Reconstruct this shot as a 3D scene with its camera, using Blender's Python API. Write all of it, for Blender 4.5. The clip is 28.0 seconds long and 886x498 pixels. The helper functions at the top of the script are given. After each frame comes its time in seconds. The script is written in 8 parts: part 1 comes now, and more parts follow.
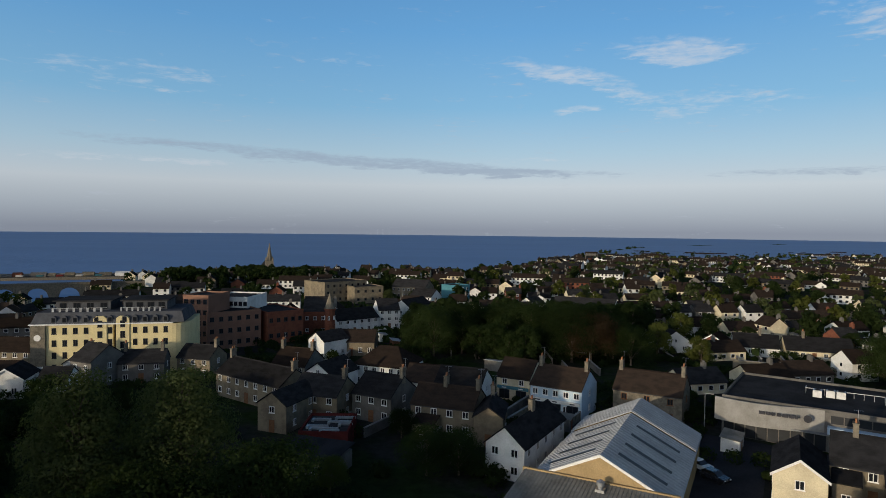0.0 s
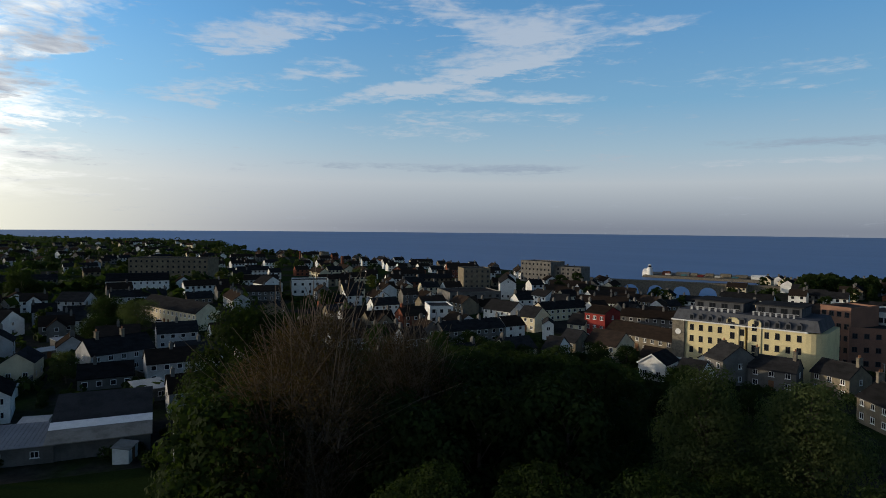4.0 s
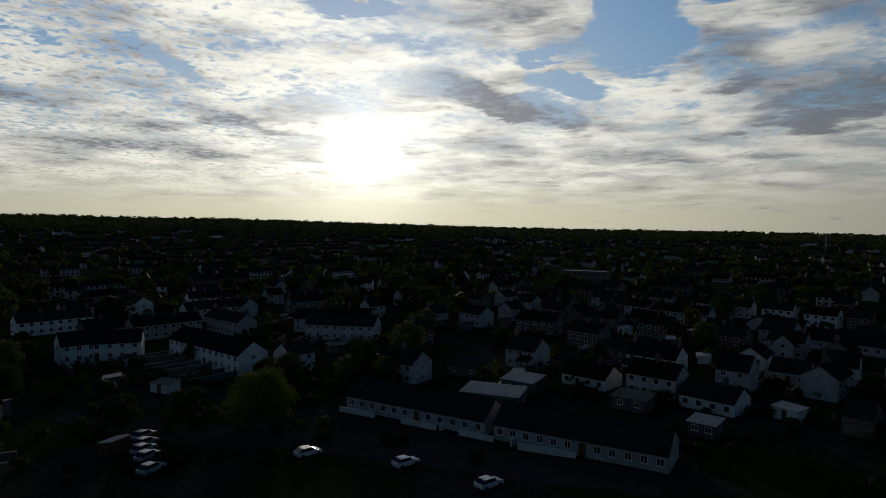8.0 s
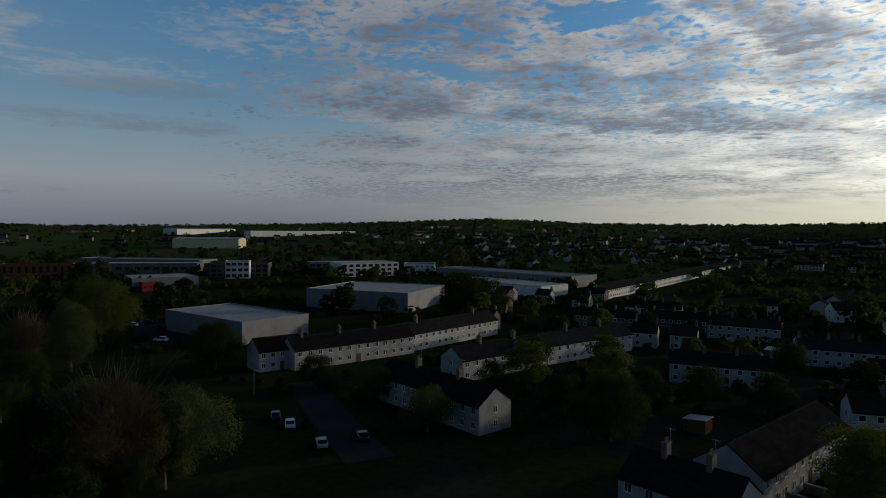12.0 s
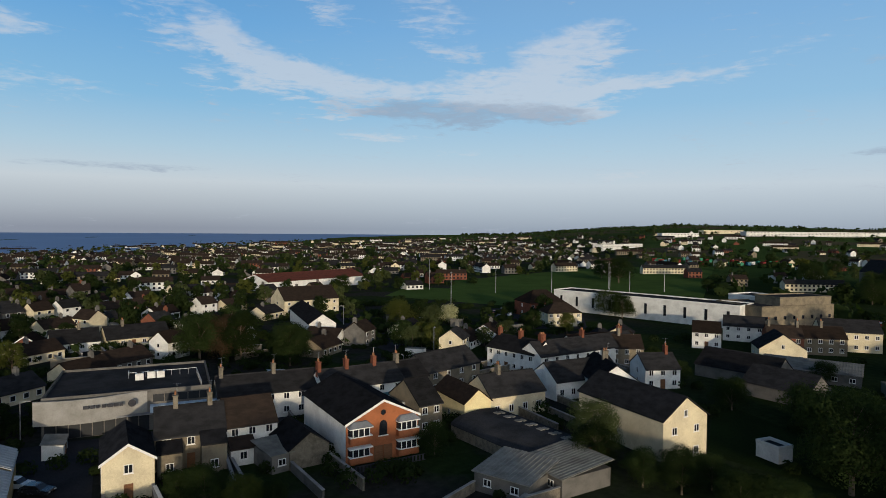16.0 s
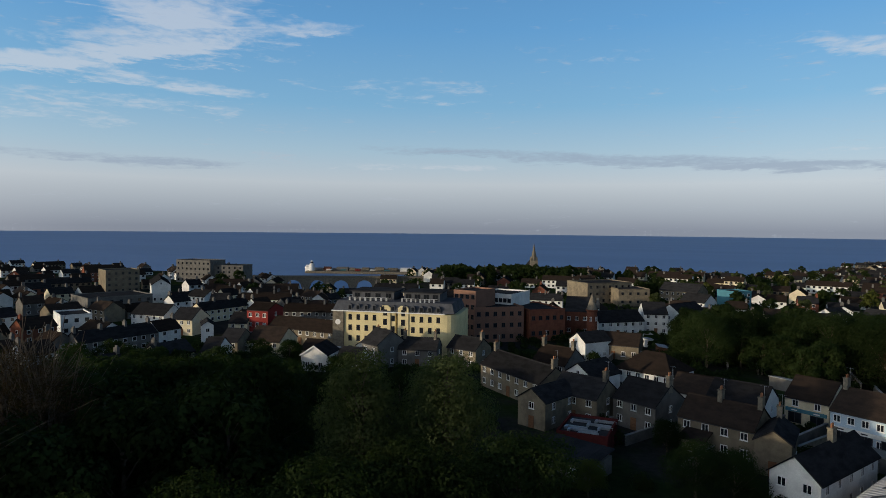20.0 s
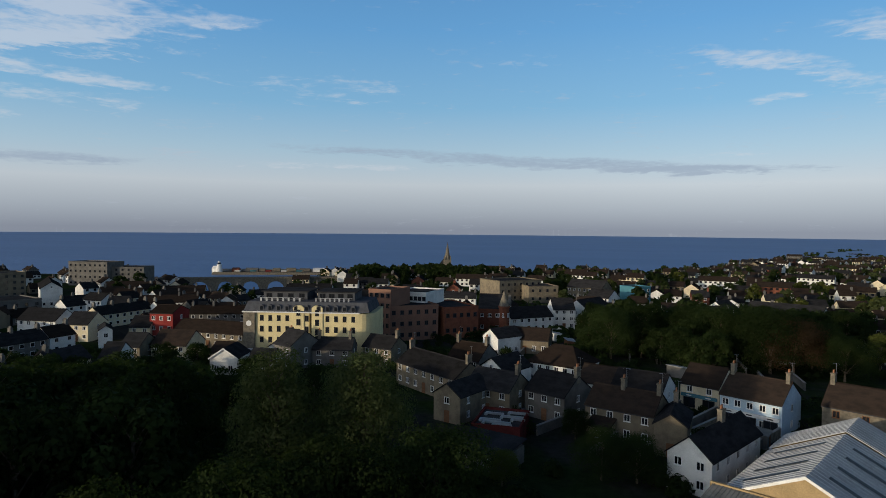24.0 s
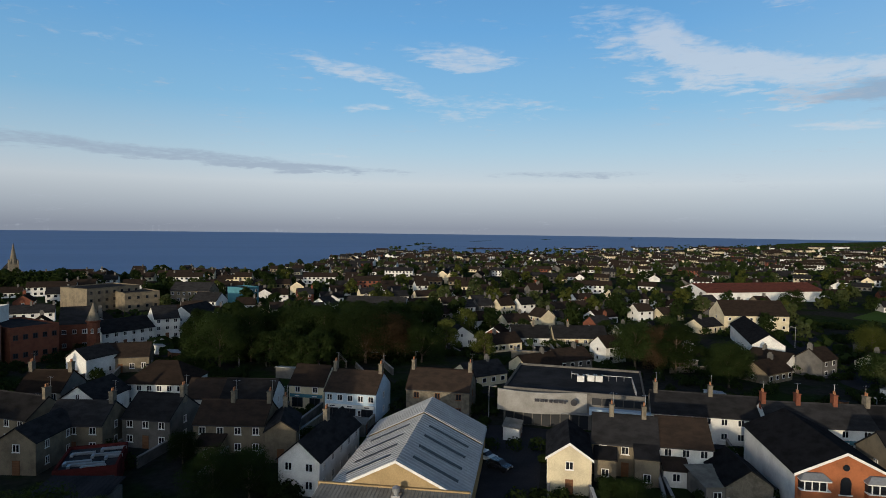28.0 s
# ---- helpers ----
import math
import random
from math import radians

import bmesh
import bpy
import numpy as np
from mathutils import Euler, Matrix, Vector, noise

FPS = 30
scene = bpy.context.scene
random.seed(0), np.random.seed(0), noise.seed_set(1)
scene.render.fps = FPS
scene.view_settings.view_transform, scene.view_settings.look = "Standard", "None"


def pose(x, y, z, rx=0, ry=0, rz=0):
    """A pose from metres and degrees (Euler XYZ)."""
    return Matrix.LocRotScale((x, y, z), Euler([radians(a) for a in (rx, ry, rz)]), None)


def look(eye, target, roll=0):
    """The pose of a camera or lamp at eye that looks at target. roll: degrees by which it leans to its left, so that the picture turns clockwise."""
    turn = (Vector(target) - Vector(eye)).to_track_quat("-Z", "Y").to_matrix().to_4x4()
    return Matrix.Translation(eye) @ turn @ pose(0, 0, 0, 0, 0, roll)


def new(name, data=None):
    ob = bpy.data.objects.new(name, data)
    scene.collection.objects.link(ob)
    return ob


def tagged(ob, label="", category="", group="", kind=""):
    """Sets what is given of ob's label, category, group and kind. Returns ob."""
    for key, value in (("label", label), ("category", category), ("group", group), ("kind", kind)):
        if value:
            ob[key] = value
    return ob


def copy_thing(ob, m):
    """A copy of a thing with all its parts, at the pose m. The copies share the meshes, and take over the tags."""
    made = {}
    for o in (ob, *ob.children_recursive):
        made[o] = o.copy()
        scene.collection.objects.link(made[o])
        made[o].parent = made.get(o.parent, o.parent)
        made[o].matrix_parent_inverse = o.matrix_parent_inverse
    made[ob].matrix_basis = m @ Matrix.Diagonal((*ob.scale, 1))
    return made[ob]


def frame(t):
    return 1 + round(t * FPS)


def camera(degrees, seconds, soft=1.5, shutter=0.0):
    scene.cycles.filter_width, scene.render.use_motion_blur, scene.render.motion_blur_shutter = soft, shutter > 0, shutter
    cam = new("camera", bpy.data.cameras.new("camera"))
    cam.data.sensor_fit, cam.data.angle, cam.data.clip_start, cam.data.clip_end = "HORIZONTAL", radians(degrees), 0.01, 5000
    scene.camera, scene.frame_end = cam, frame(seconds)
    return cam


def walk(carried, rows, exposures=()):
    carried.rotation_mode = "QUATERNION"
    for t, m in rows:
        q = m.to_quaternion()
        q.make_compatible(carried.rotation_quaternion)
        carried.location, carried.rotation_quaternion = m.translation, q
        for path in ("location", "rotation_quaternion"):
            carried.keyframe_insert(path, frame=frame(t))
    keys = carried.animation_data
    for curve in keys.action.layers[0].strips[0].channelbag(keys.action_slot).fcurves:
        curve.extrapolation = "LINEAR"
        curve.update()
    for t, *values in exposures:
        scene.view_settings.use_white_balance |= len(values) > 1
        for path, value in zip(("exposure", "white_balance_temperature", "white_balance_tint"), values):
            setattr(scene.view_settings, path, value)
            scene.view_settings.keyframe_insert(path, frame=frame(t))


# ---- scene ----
cam = camera(70.98, 28.0, soft=0.9)
# seconds, x, y, z, tilt, lean, turn
PATH = [
    (0.0, -2.37, -0.38, 36.07, 88.23, -0.67, -0.45),
    (0.5, -2.31, -0.26, 36.02, 88.23, -0.67, 5.02),
    (1.0, -2.26, -0.09, 35.93, 88.23, -0.67, 10.77),
    (1.5, -2.23, 0.12, 35.80, 88.23, -0.67, 16.97),
    (2.0, -2.17, 0.21, 35.74, 88.23, -0.68, 23.84),
    (2.5, -2.13, 0.25, 35.70, 88.23, -0.68, 31.13),
    (4.5, -1.81, 0.27, 36.20, 87.92, -0.52, 62.42),
    (5.0, -1.89, 0.30, 36.16, 87.92, -0.51, 71.71),
    (5.5, -1.75, 0.36, 36.05, 87.95, -0.48, 81.67),
    (6.0, -1.64, 0.43, 35.92, 87.99, -0.45, 92.18),
    (6.5, -1.78, 0.54, 35.77, 88.02, -0.46, 102.97),
    (7.0, -1.98, 0.65, 35.65, 88.04, -0.48, 113.36),
    (7.5, -2.05, 0.57, 35.63, 88.05, -0.48, 122.16),
    (8.0, -2.22, 0.49, 35.60, 88.07, -0.46, 130.35),
    (8.5, -2.36, 0.46, 35.59, 88.10, -0.47, 137.78),
    (9.0, -2.41, 0.47, 35.60, 88.13, -0.49, 145.53),
    (9.5, -2.49, 0.45, 35.63, 88.15, -0.50, 153.64),
    (10.0, -2.51, 0.55, 35.67, 88.15, -0.50, 162.43),
    (10.5, -2.42, 0.68, 35.73, 88.15, -0.50, 171.51),
    (11.0, -2.40, 0.57, 35.71, 88.15, -0.50, 181.71),
    (11.5, -2.37, 0.34, 35.59, 88.17, -0.49, 192.56),
    (13.5, -2.11, 1.18, 35.29, 88.24, -0.45, 241.78),
    (14.0, -2.32, 1.33, 35.26, 88.24, -0.45, 253.92),
    (14.5, -2.36, 1.29, 35.25, 88.25, -0.46, 266.53),
    (15.0, -2.38, 1.23, 35.28, 88.26, -0.48, 279.02),
    (15.5, -2.37, 1.21, 35.33, 88.24, -0.50, 290.92),
    (16.0, -2.32, 1.16, 35.40, 88.21, -0.50, 301.72),
    (16.5, -2.25, 1.18, 35.42, 88.20, -0.51, 311.25),
    (17.0, -2.21, 1.28, 35.42, 88.20, -0.51, 320.15),
    (17.5, -2.17, 1.35, 35.39, 88.21, -0.52, 329.66),
    (18.0, -2.18, 1.29, 35.39, 88.21, -0.52, 339.62),
    (18.5, -2.24, 1.22, 35.41, 88.19, -0.52, 349.97),
    (19.0, -2.23, 1.28, 35.39, 88.17, -0.54, 360.87),
    (19.5, -2.15, 1.39, 35.36, 88.15, -0.56, 372.08),
    (20.0, -2.17, 1.45, 35.36, 88.10, -0.58, 383.57),
    (20.5, -2.14, 1.33, 35.38, 88.07, -0.59, 394.95),
    (21.0, -2.11, 1.30, 35.46, 88.05, -0.61, 402.24),
    (21.5, -2.08, 1.26, 35.54, 88.03, -0.62, 403.76),
    (22.0, -2.05, 1.23, 35.63, 88.01, -0.64, 402.04),
    (22.5, -2.02, 1.19, 35.71, 87.99, -0.65, 399.25),
    (23.0, -2.14, 1.00, 35.37, 88.06, -0.61, 394.52),
    (23.5, -2.22, 0.84, 35.18, 88.12, -0.57, 385.42),
    (24.0, -2.21, 0.67, 35.00, 88.17, -0.53, 375.62),
    (24.5, -2.19, 0.53, 34.99, 88.21, -0.50, 365.94),
    (25.0, -2.22, 0.53, 35.00, 88.23, -0.48, 356.31),
    (25.5, -2.29, 0.60, 35.07, 88.23, -0.47, 347.20),
    (26.0, -2.45, 0.73, 35.17, 88.22, -0.49, 342.91),
    (26.5, -2.48, 0.87, 35.53, 88.20, -0.53, 341.59),
    (27.0, -2.43, 1.05, 36.17, 88.17, -0.58, 341.00),
    (27.5, -2.37, 1.21, 36.83, 88.14, -0.65, 340.70),
    (28.0, -2.33, 1.36, 37.50, 88.11, -0.72, 340.52),
]
EXPOSURES = [(0.0, 0.0), (2.5, 0.0), (4.5, -0.2), (5.0, -0.35), (6.0, -0.85), (7.0, -1.45), (8.0, -1.75), (9.5, -1.85), (10.5, -1.85), (11.0, -1.7), (11.5, -1.5), (12.5, -0.6), (13.5, 0.0), (14.5, 0.05), (17.0, 0.0), (20.0, 0.0), (28.0, 0.05)]
walk(cam, [(r[0], pose(*r[1:])) for r in PATH], EXPOSURES)

# ---- sky and sun ----
SUN_TURN, SUN_HEIGHT = 137.8, 6.9   # degrees to the left of +y, degrees over the horizon
SUN_DIR = Vector((-math.sin(radians(SUN_TURN)) * math.cos(radians(SUN_HEIGHT)),
                  math.cos(radians(SUN_TURN)) * math.cos(radians(SUN_HEIGHT)), math.sin(radians(SUN_HEIGHT))))


class Nodes:
    """Short ways to wire a node tree."""

    def __init__(self, tree):
        self.tree = tree
        tree.nodes.clear()

    def node(self, kind, **settings):
        n = self.tree.nodes.new(kind)
        for key, value in settings.items():
            setattr(n, key, value)
        return n

    def put(self, socket, value):
        if hasattr(value, "is_linked"):
            self.tree.links.new(value, socket)
        elif value is not None:
            socket.default_value = value

    def math(self, op, a, b=None, c=None, clamp=False):
        n = self.node("ShaderNodeMath", operation=op, use_clamp=clamp)
        for s, v in zip(n.inputs, (a, b, c)):
            self.put(s, v)
        return n.outputs[0]

    def vec(self, op, a, b=None):
        n = self.node("ShaderNodeVectorMath", operation=op)
        self.put(n.inputs[0], a)
        if b is not None:
            self.put(n.inputs[3] if op == "SCALE" else n.inputs[1], b)
        return n.outputs[1] if op in ("DOT_PRODUCT", "LENGTH") else n.outputs[0]

    def xyz(self, x, y, z):
        n = self.node("ShaderNodeCombineXYZ")
        for s, v in zip(n.inputs, (x, y, z)):
            self.put(s, v)
        return n.outputs[0]

    def noise(self, vector, scale, detail=4.0, rough=0.55, distortion=0.0, lac=2.0):
        n = self.node("ShaderNodeTexNoise")
        self.put(n.inputs["Vector"], vector)
        for key, v in (("Scale", scale), ("Detail", detail), ("Roughness", rough), ("Distortion", distortion), ("Lacunarity", lac)):
            self.put(n.inputs[key], v)
        return n.outputs[0]

    def ramp(self, value, lo, hi, smooth=True, a=0.0, b=1.0):
        n = self.node("ShaderNodeMapRange", interpolation_type="SMOOTHSTEP" if smooth else "LINEAR", clamp=True) if smooth else self.node("ShaderNodeMapRange", clamp=True)
        for s, v in zip(n.inputs, (value, lo, hi, a, b)):
            self.put(s, v)
        return n.outputs[0]

    def mix(self, factor, a, b, blend="MIX"):
        n = self.node("ShaderNodeMix", data_type="RGBA", blend_type=blend)
        self.put(n.inputs[0], factor)
        for s, v in ((n.inputs[6], a), (n.inputs[7], b)):
            self.put(s, (*v, 1.0) if isinstance(v, tuple) and len(v) == 3 else v)
        return n.outputs[2]


def build_world():
    world = bpy.data.worlds.new("world")
    scene.world = world
    world.use_nodes = True
    k = Nodes(world.node_tree)
    way = k.vec("NORMALIZE", k.node("ShaderNodeTexCoord").outputs["Generated"])
    sep = k.node("ShaderNodeSeparateXYZ")
    k.put(sep.inputs[0], way)
    x, y, z = sep.outputs
    sky = k.node("ShaderNodeTexSky", sky_type="NISHITA", sun_disc=False, sun_elevation=radians(SUN_HEIGHT),
                 sun_rotation=radians(-SUN_TURN), altitude=30, air_density=1.0, dust_density=1.2, ozone_density=1.6)
    up = k.math("MAXIMUM", z, 0.0)
    # clear air: deep blue overhead, a pale hazy band over the horizon
    band = k.node("ShaderNodeValToRGB")
    k.put(band.inputs[0], up)
    for place, tone in ((0.0, (0.29, 0.33, 0.41)), (0.03, (0.43, 0.49, 0.57)), (0.07, (0.61, 0.68, 0.75)), (0.12, (0.45, 0.64, 0.79)), (0.19, (0.255, 0.53, 0.80)), (0.30, (0.15, 0.41, 0.76)), (0.42, (0.10, 0.30, 0.62)), (0.52, (0.035, 0.115, 0.29)), (0.72, (0.012, 0.045, 0.13))):
        e = band.color_ramp.elements.new(place)
        e.color = (*tone, 1)
    band.color_ramp.elements.remove(band.color_ramp.elements[0])
    band.color_ramp.elements[-1].color = (0.008, 0.03, 0.09, 1)
    base = k.mix(0.85, k.vec("SCALE", sky.outputs[0], SKY_GAIN), band.outputs[0])
    base = k.vec("SCALE", base, k.ramp(k.vec("DOT_PRODUCT", way, (-math.sin(radians(35)), math.cos(radians(35)), 0.0)), 0.70, 1.0, True, 1.0, 0.90))
    base = k.mix(k.ramp(k.vec("DOT_PRODUCT", way, (math.sin(radians(88)), math.cos(radians(88)), 0.0)), 0.55, 1.0, True, 0.0, 0.20), base, (0.50, 0.66, 0.80))
    toward = k.math("MAXIMUM", k.vec("DOT_PRODUCT", way, tuple(SUN_DIR)), 0.0)
    level = k.vec("NORMALIZE", k.xyz(x, y, 0.0))
    side = k.vec("DOT_PRODUCT", level, tuple(Vector((SUN_DIR.x, SUN_DIR.y, 0)).normalized()))
    glow = k.math("POWER", k.math("MAXIMUM", side, 0.0), 3.2)
    base = k.vec("SCALE", base, k.math("ADD", k.math("MULTIPLY", glow, 1.6), 1.0))
    base = k.mix(k.math("MULTIPLY", k.math("POWER", toward, 10.0), 0.75), base, (1.5, 1.7, 2.0))
    # thin haze over the horizon, bright under the sun
    haze = k.mix(glow, (0.50, 0.51, 0.54), (2.35, 2.25, 1.55))
    low = k.math("MULTIPLY", k.ramp(up, 0.19, 0.01), k.ramp(side, 0.0, 0.75))
    base = k.mix(k.math("MULTIPLY", low, 0.85), base, haze)
    # clouds lie on a level sheet, so they crowd together towards the horizon
    height = k.math("MULTIPLY", k.math("ARCSINE", z), 57.2958)
    flat = k.math("DIVIDE", 1.0, k.math("ADD", up, 0.10))
    sheet = k.xyz(k.math("MULTIPLY", x, flat), k.math("MULTIPLY", y, flat), 0.0)
    billow = k.math("SUBTRACT", k.noise(sheet, 2.1, 8.0, 0.60, 0.3), 0.5)
    puffs = k.math("SUBTRACT", k.noise(sheet, 17.0, 3.0, 0.55, 0.35), 0.5)
    ripple = k.math("SUBTRACT", k.noise(k.vec("MULTIPLY", way, (9.0, 9.0, 60.0)), 1.5, 6.0, 0.62, 0.8), 0.5)
    bend_turn = k.math("MULTIPLY", k.math("SUBTRACT", k.noise(sheet, 1.3, 4.0, 0.55), 0.5), 30.0)
    bend_up = k.math("MULTIPLY_ADD", billow, 11.0, k.math("MULTIPLY", ripple, 4.0))

    def offset(turn):
        across = k.vec("DOT_PRODUCT", way, (-math.cos(radians(turn)), -math.sin(radians(turn)), 0.0))
        ahead = k.vec("DOT_PRODUCT", way, (-math.sin(radians(turn)), math.cos(radians(turn)), 0.0))
        return k.math("MULTIPLY", k.math("ARCTAN2", across, ahead), 57.2958)

    def total(blobs, bend=1.0):
        """The sum of soft blobs, each with its turn, height, half width, half height, slope and strength."""
        out = 0.0
        for turn, high, wide, tall, slope, strength in blobs:
            off = offset(turn)
            u = k.math("DIVIDE", k.math("MULTIPLY_ADD", bend_turn, bend * min(1.0, wide / 12), off), wide)
            v = k.math("DIVIDE", k.math("SUBTRACT", k.math("MULTIPLY_ADD", bend_up, bend * min(1.0, tall / 2.5), k.math("SUBTRACT", height, high)), k.math("MULTIPLY", off, slope)), tall)
            d = k.math("MULTIPLY_ADD", u, u, k.math("MULTIPLY", v, v))
            out = k.math("MULTIPLY_ADD", k.ramp(d, 1.25, 0.0), strength, out)
        return out

    half = offset(145.0)
    cover = k.math("MULTIPLY", k.ramp(half, -84.0, -52.0), k.ramp(half, 104.0, 64.0))
    cells = k.ramp(half, -12.0, 14.0)
    gaps = total(HOLES)
    body = k.math("MULTIPLY_ADD", billow, k.math("SUBTRACT", 1.3, k.math("MULTIPLY", cells, 0.45)), k.math("MULTIPLY", puffs, k.math("MULTIPLY_ADD", cells, 1.05, 0.35)))
    body = k.math("ADD", body, k.math("MULTIPLY", ripple, 0.30))
    body = k.math("ADD", k.math("MULTIPLY_ADD", gaps, -0.62, body), k.math("MULTIPLY_ADD", cover, 0.95, -0.80))
    amount = k.math("MULTIPLY", k.ramp(body, -0.12, 0.24), k.ramp(up, 0.015, 0.10))
    amount = k.math("MULTIPLY", amount, k.math("MULTIPLY", k.ramp(up, 0.62, 0.42), 0.93))
    lit = k.mix(glow, (0.52, 0.55, 0.61), (3.7, 3.6, 3.15))
    dark = k.mix(glow, (0.24, 0.28, 0.36), (0.85, 0.86, 0.92))
    swell = k.math("SUBTRACT", k.noise(k.vec("ADD", sheet, (7.3, 2.1, 0.0)), 1.7, 5.0, 0.5, 0.3), 0.5)
    thick = k.math("ADD", k.math("MULTIPLY_ADD", swell, 1.7, k.math("MULTIPLY", puffs, k.math("MULTIPLY_ADD", cells, 0.55, 0.15))), k.math("MULTIPLY_ADD", total(SHADES), 0.48, 0.20))
    thick = k.math("ADD", thick, k.math("MULTIPLY", ripple, 0.8))
    thick = k.math("ADD", thick, k.math("MULTIPLY_ADD", cover, 0.40, -0.40))
    colour = k.mix(amount, base, k.mix(k.ramp(thick, -0.08, 0.72), lit, dark))
    # wisps and grey bars in the clear half of the sky
    fibre = k.math("ADD", k.math("MULTIPLY", ripple, 2.0), k.math("MULTIPLY_ADD", puffs, 1.1, k.math("MULTIPLY", billow, 1.2)))
    wisp = k.ramp(k.math("ADD", total(WISPS, 0.6), fibre), 0.22, 1.25)
    colour = k.mix(k.math("MULTIPLY", wisp, 0.60), colour, (0.62, 0.65, 0.70))
    bar = k.ramp(k.math("ADD", total(BARS, 0.5), k.math("MULTIPLY", fibre, 0.8)), 0.15, 1.15)
    colour = k.mix(k.math("MULTIPLY", bar, 0.65), colour, (0.29, 0.36, 0.47))
    # the veiled sun
    halo = k.math("MULTIPLY", k.math("POWER", toward, 2200.0), 14.0)
    wide = k.math("MULTIPLY", k.math("POWER", toward, 150.0), 1.6)
    colour = k.mix(1.0, colour, k.vec("SCALE", (1.0, 0.97, 0.84), k.math("ADD", halo, wide)), "ADD")
    back = k.node("ShaderNodeBackground")
    k.put(back.inputs[0], colour)
    back.inputs[1].default_value = 1.0
    k.tree.links.new(back.outputs[0], k.node("ShaderNodeOutputWorld").inputs[0])


SKY_GAIN = 0.06
# turn, height, half width and half height in degrees, slope, strength
HOLES = [
    (72, 7.3, 17, 1.8, 0, 0.9), (113, 17.0, 4.5, 4.0, 0, 1.2), (107, 21.0, 7, 2.2, 0, 0.9), (120, 13.2, 4.0, 1.4, 0.3, 1.0), (138, 19.0, 4.0, 1.1, 0, 0.9), (80, 12.5, 6, 2.5, 0, 0.4),
    (153, 13.2, 6, 1.0, 0.35, 0.5), (190, 18.8, 5.0, 1.3, 0, 0.8), (204, 14.2, 8, 0.9, 0.1, 0.6), (232, 17.5, 14, 1.6, 0.1, 0.4), (218, 9.0, 12, 0.7, 0, 0.35)]
SHADES = [
    (106, 14.5, 4.0, 3.2, 0, 0.9), (94, 10.5, 14, 2.0, -0.12, 1.0), (127, 12.0, 9, 1.5, 0.3, 0.9), (122, 9.8, 5, 1.1, 0.2, 0.7), (147, 8.7, 7, 1.0, 0.15, 1.0), (134, 8.0, 2.5, 0.7, 0, 0.6), (177, 17.3, 7, 1.9, 0.3, 0.9), (150, 17.0, 5, 1.2, 0.2, 0.6),
    (187, 9.5, 15, 1.3, 0.05, 1.1), (194, 13.2, 14, 2.0, 0.1, 0.7), (168, 9.8, 8, 0.8, 0.1, 0.6), (188, 4.0, 20, 1.3, 0, 0.9), (206, 17.0, 11, 2.0, 0.05, 0.7), (211, 11.5, 11, 1.6, 0, 0.6), (205, 3.2, 24, 1.3, 0, 0.9), (85, 14.5, 7, 1.2, -0.2, 0.7), (110, 6.2, 14, 0.6, 0, 0.5), (160, 6.5, 14, 0.6, 0, 0.5), (232, 10.5, 16, 1.3, 0, 0.8)]
WISPS = [
    (-12.6, 13.4, 6.5, 1.2, 0.27, 0.9), (-20, 15.3, 6, 1.4, 0.05, 0.8), (-12.3, 10.7, 2.8, 0.6, 0, 0.8), (-24, 11.0, 10, 1.5, 0, 0.5), (-36, 17.0, 6.5, 2.4, 0.3, 0.55), (-42, 15.0, 6, 1.8, 0.35, 0.8), (-48, 12.5, 11, 2.2, 0.1, 1.2), (-52, 8.3, 5.5, 0.5, 0, 0.7),
    (-66, 12.2, 11, 2.4, 0, 1.25), (-69, 15.7, 6, 2.2, -0.2, 1.1), (-76, 12.8, 7, 0.8, -0.1, 0.8), (-57, 18.5, 6, 3.0, 0.4, 0.6), (-46, 20.5, 4.5, 1.8, 0.4, 0.6), (-84, 13.5, 6, 1.0, -0.3, 0.5), (-99.5, 13.2, 8, 0.9, 0, 0.7), (-112, 13.6, 12, 2.4, -0.1, 1.2),
    (-75, 4.9, 6, 0.5, 0, 0.5), (-59.5, 7.0, 2.8, 0.5, 0, 0.5), (-60, 4.6, 10, 0.5, 0, 0.3), (28, 12.5, 10, 1.3, 0, 0.45), (26, 5.6, 10, 0.35, 0, 0.5), (34, 17, 4.5, 0.8, 0, 0.5), (-8.5, 6.3, 5, 0.4, 0, 0.5), (-128, 12.5, 12, 1.5, 0, 0.6), (-140, 16.5, 12, 2.2, 0.1, 0.6),
    (56, 12.5, 15, 0.9, -0.2, 0.8), (65, 13.6, 4.5, 1.3, 0, 0.8), (57, 8.5, 9, 0.9, 0, 0.5), (56, 20, 6, 1.2, 0, 0.7), (46, 15.5, 13, 2.6, -0.1, 0.9), (52, 18.0, 10, 1.4, 0.1, 0.9), (50, 11.8, 13, 0.9, 0.05, 0.8), (70, 16.5, 10, 2.0, -0.2, 0.9), (74, 11.5, 9, 1.4, -0.1, 0.8), (50, 10.0, 12, 1.0, 0, 0.5), (43, 19, 7, 1.5, 0, 0.6), (3, 15, 9, 0.9, 0, 0.3)]
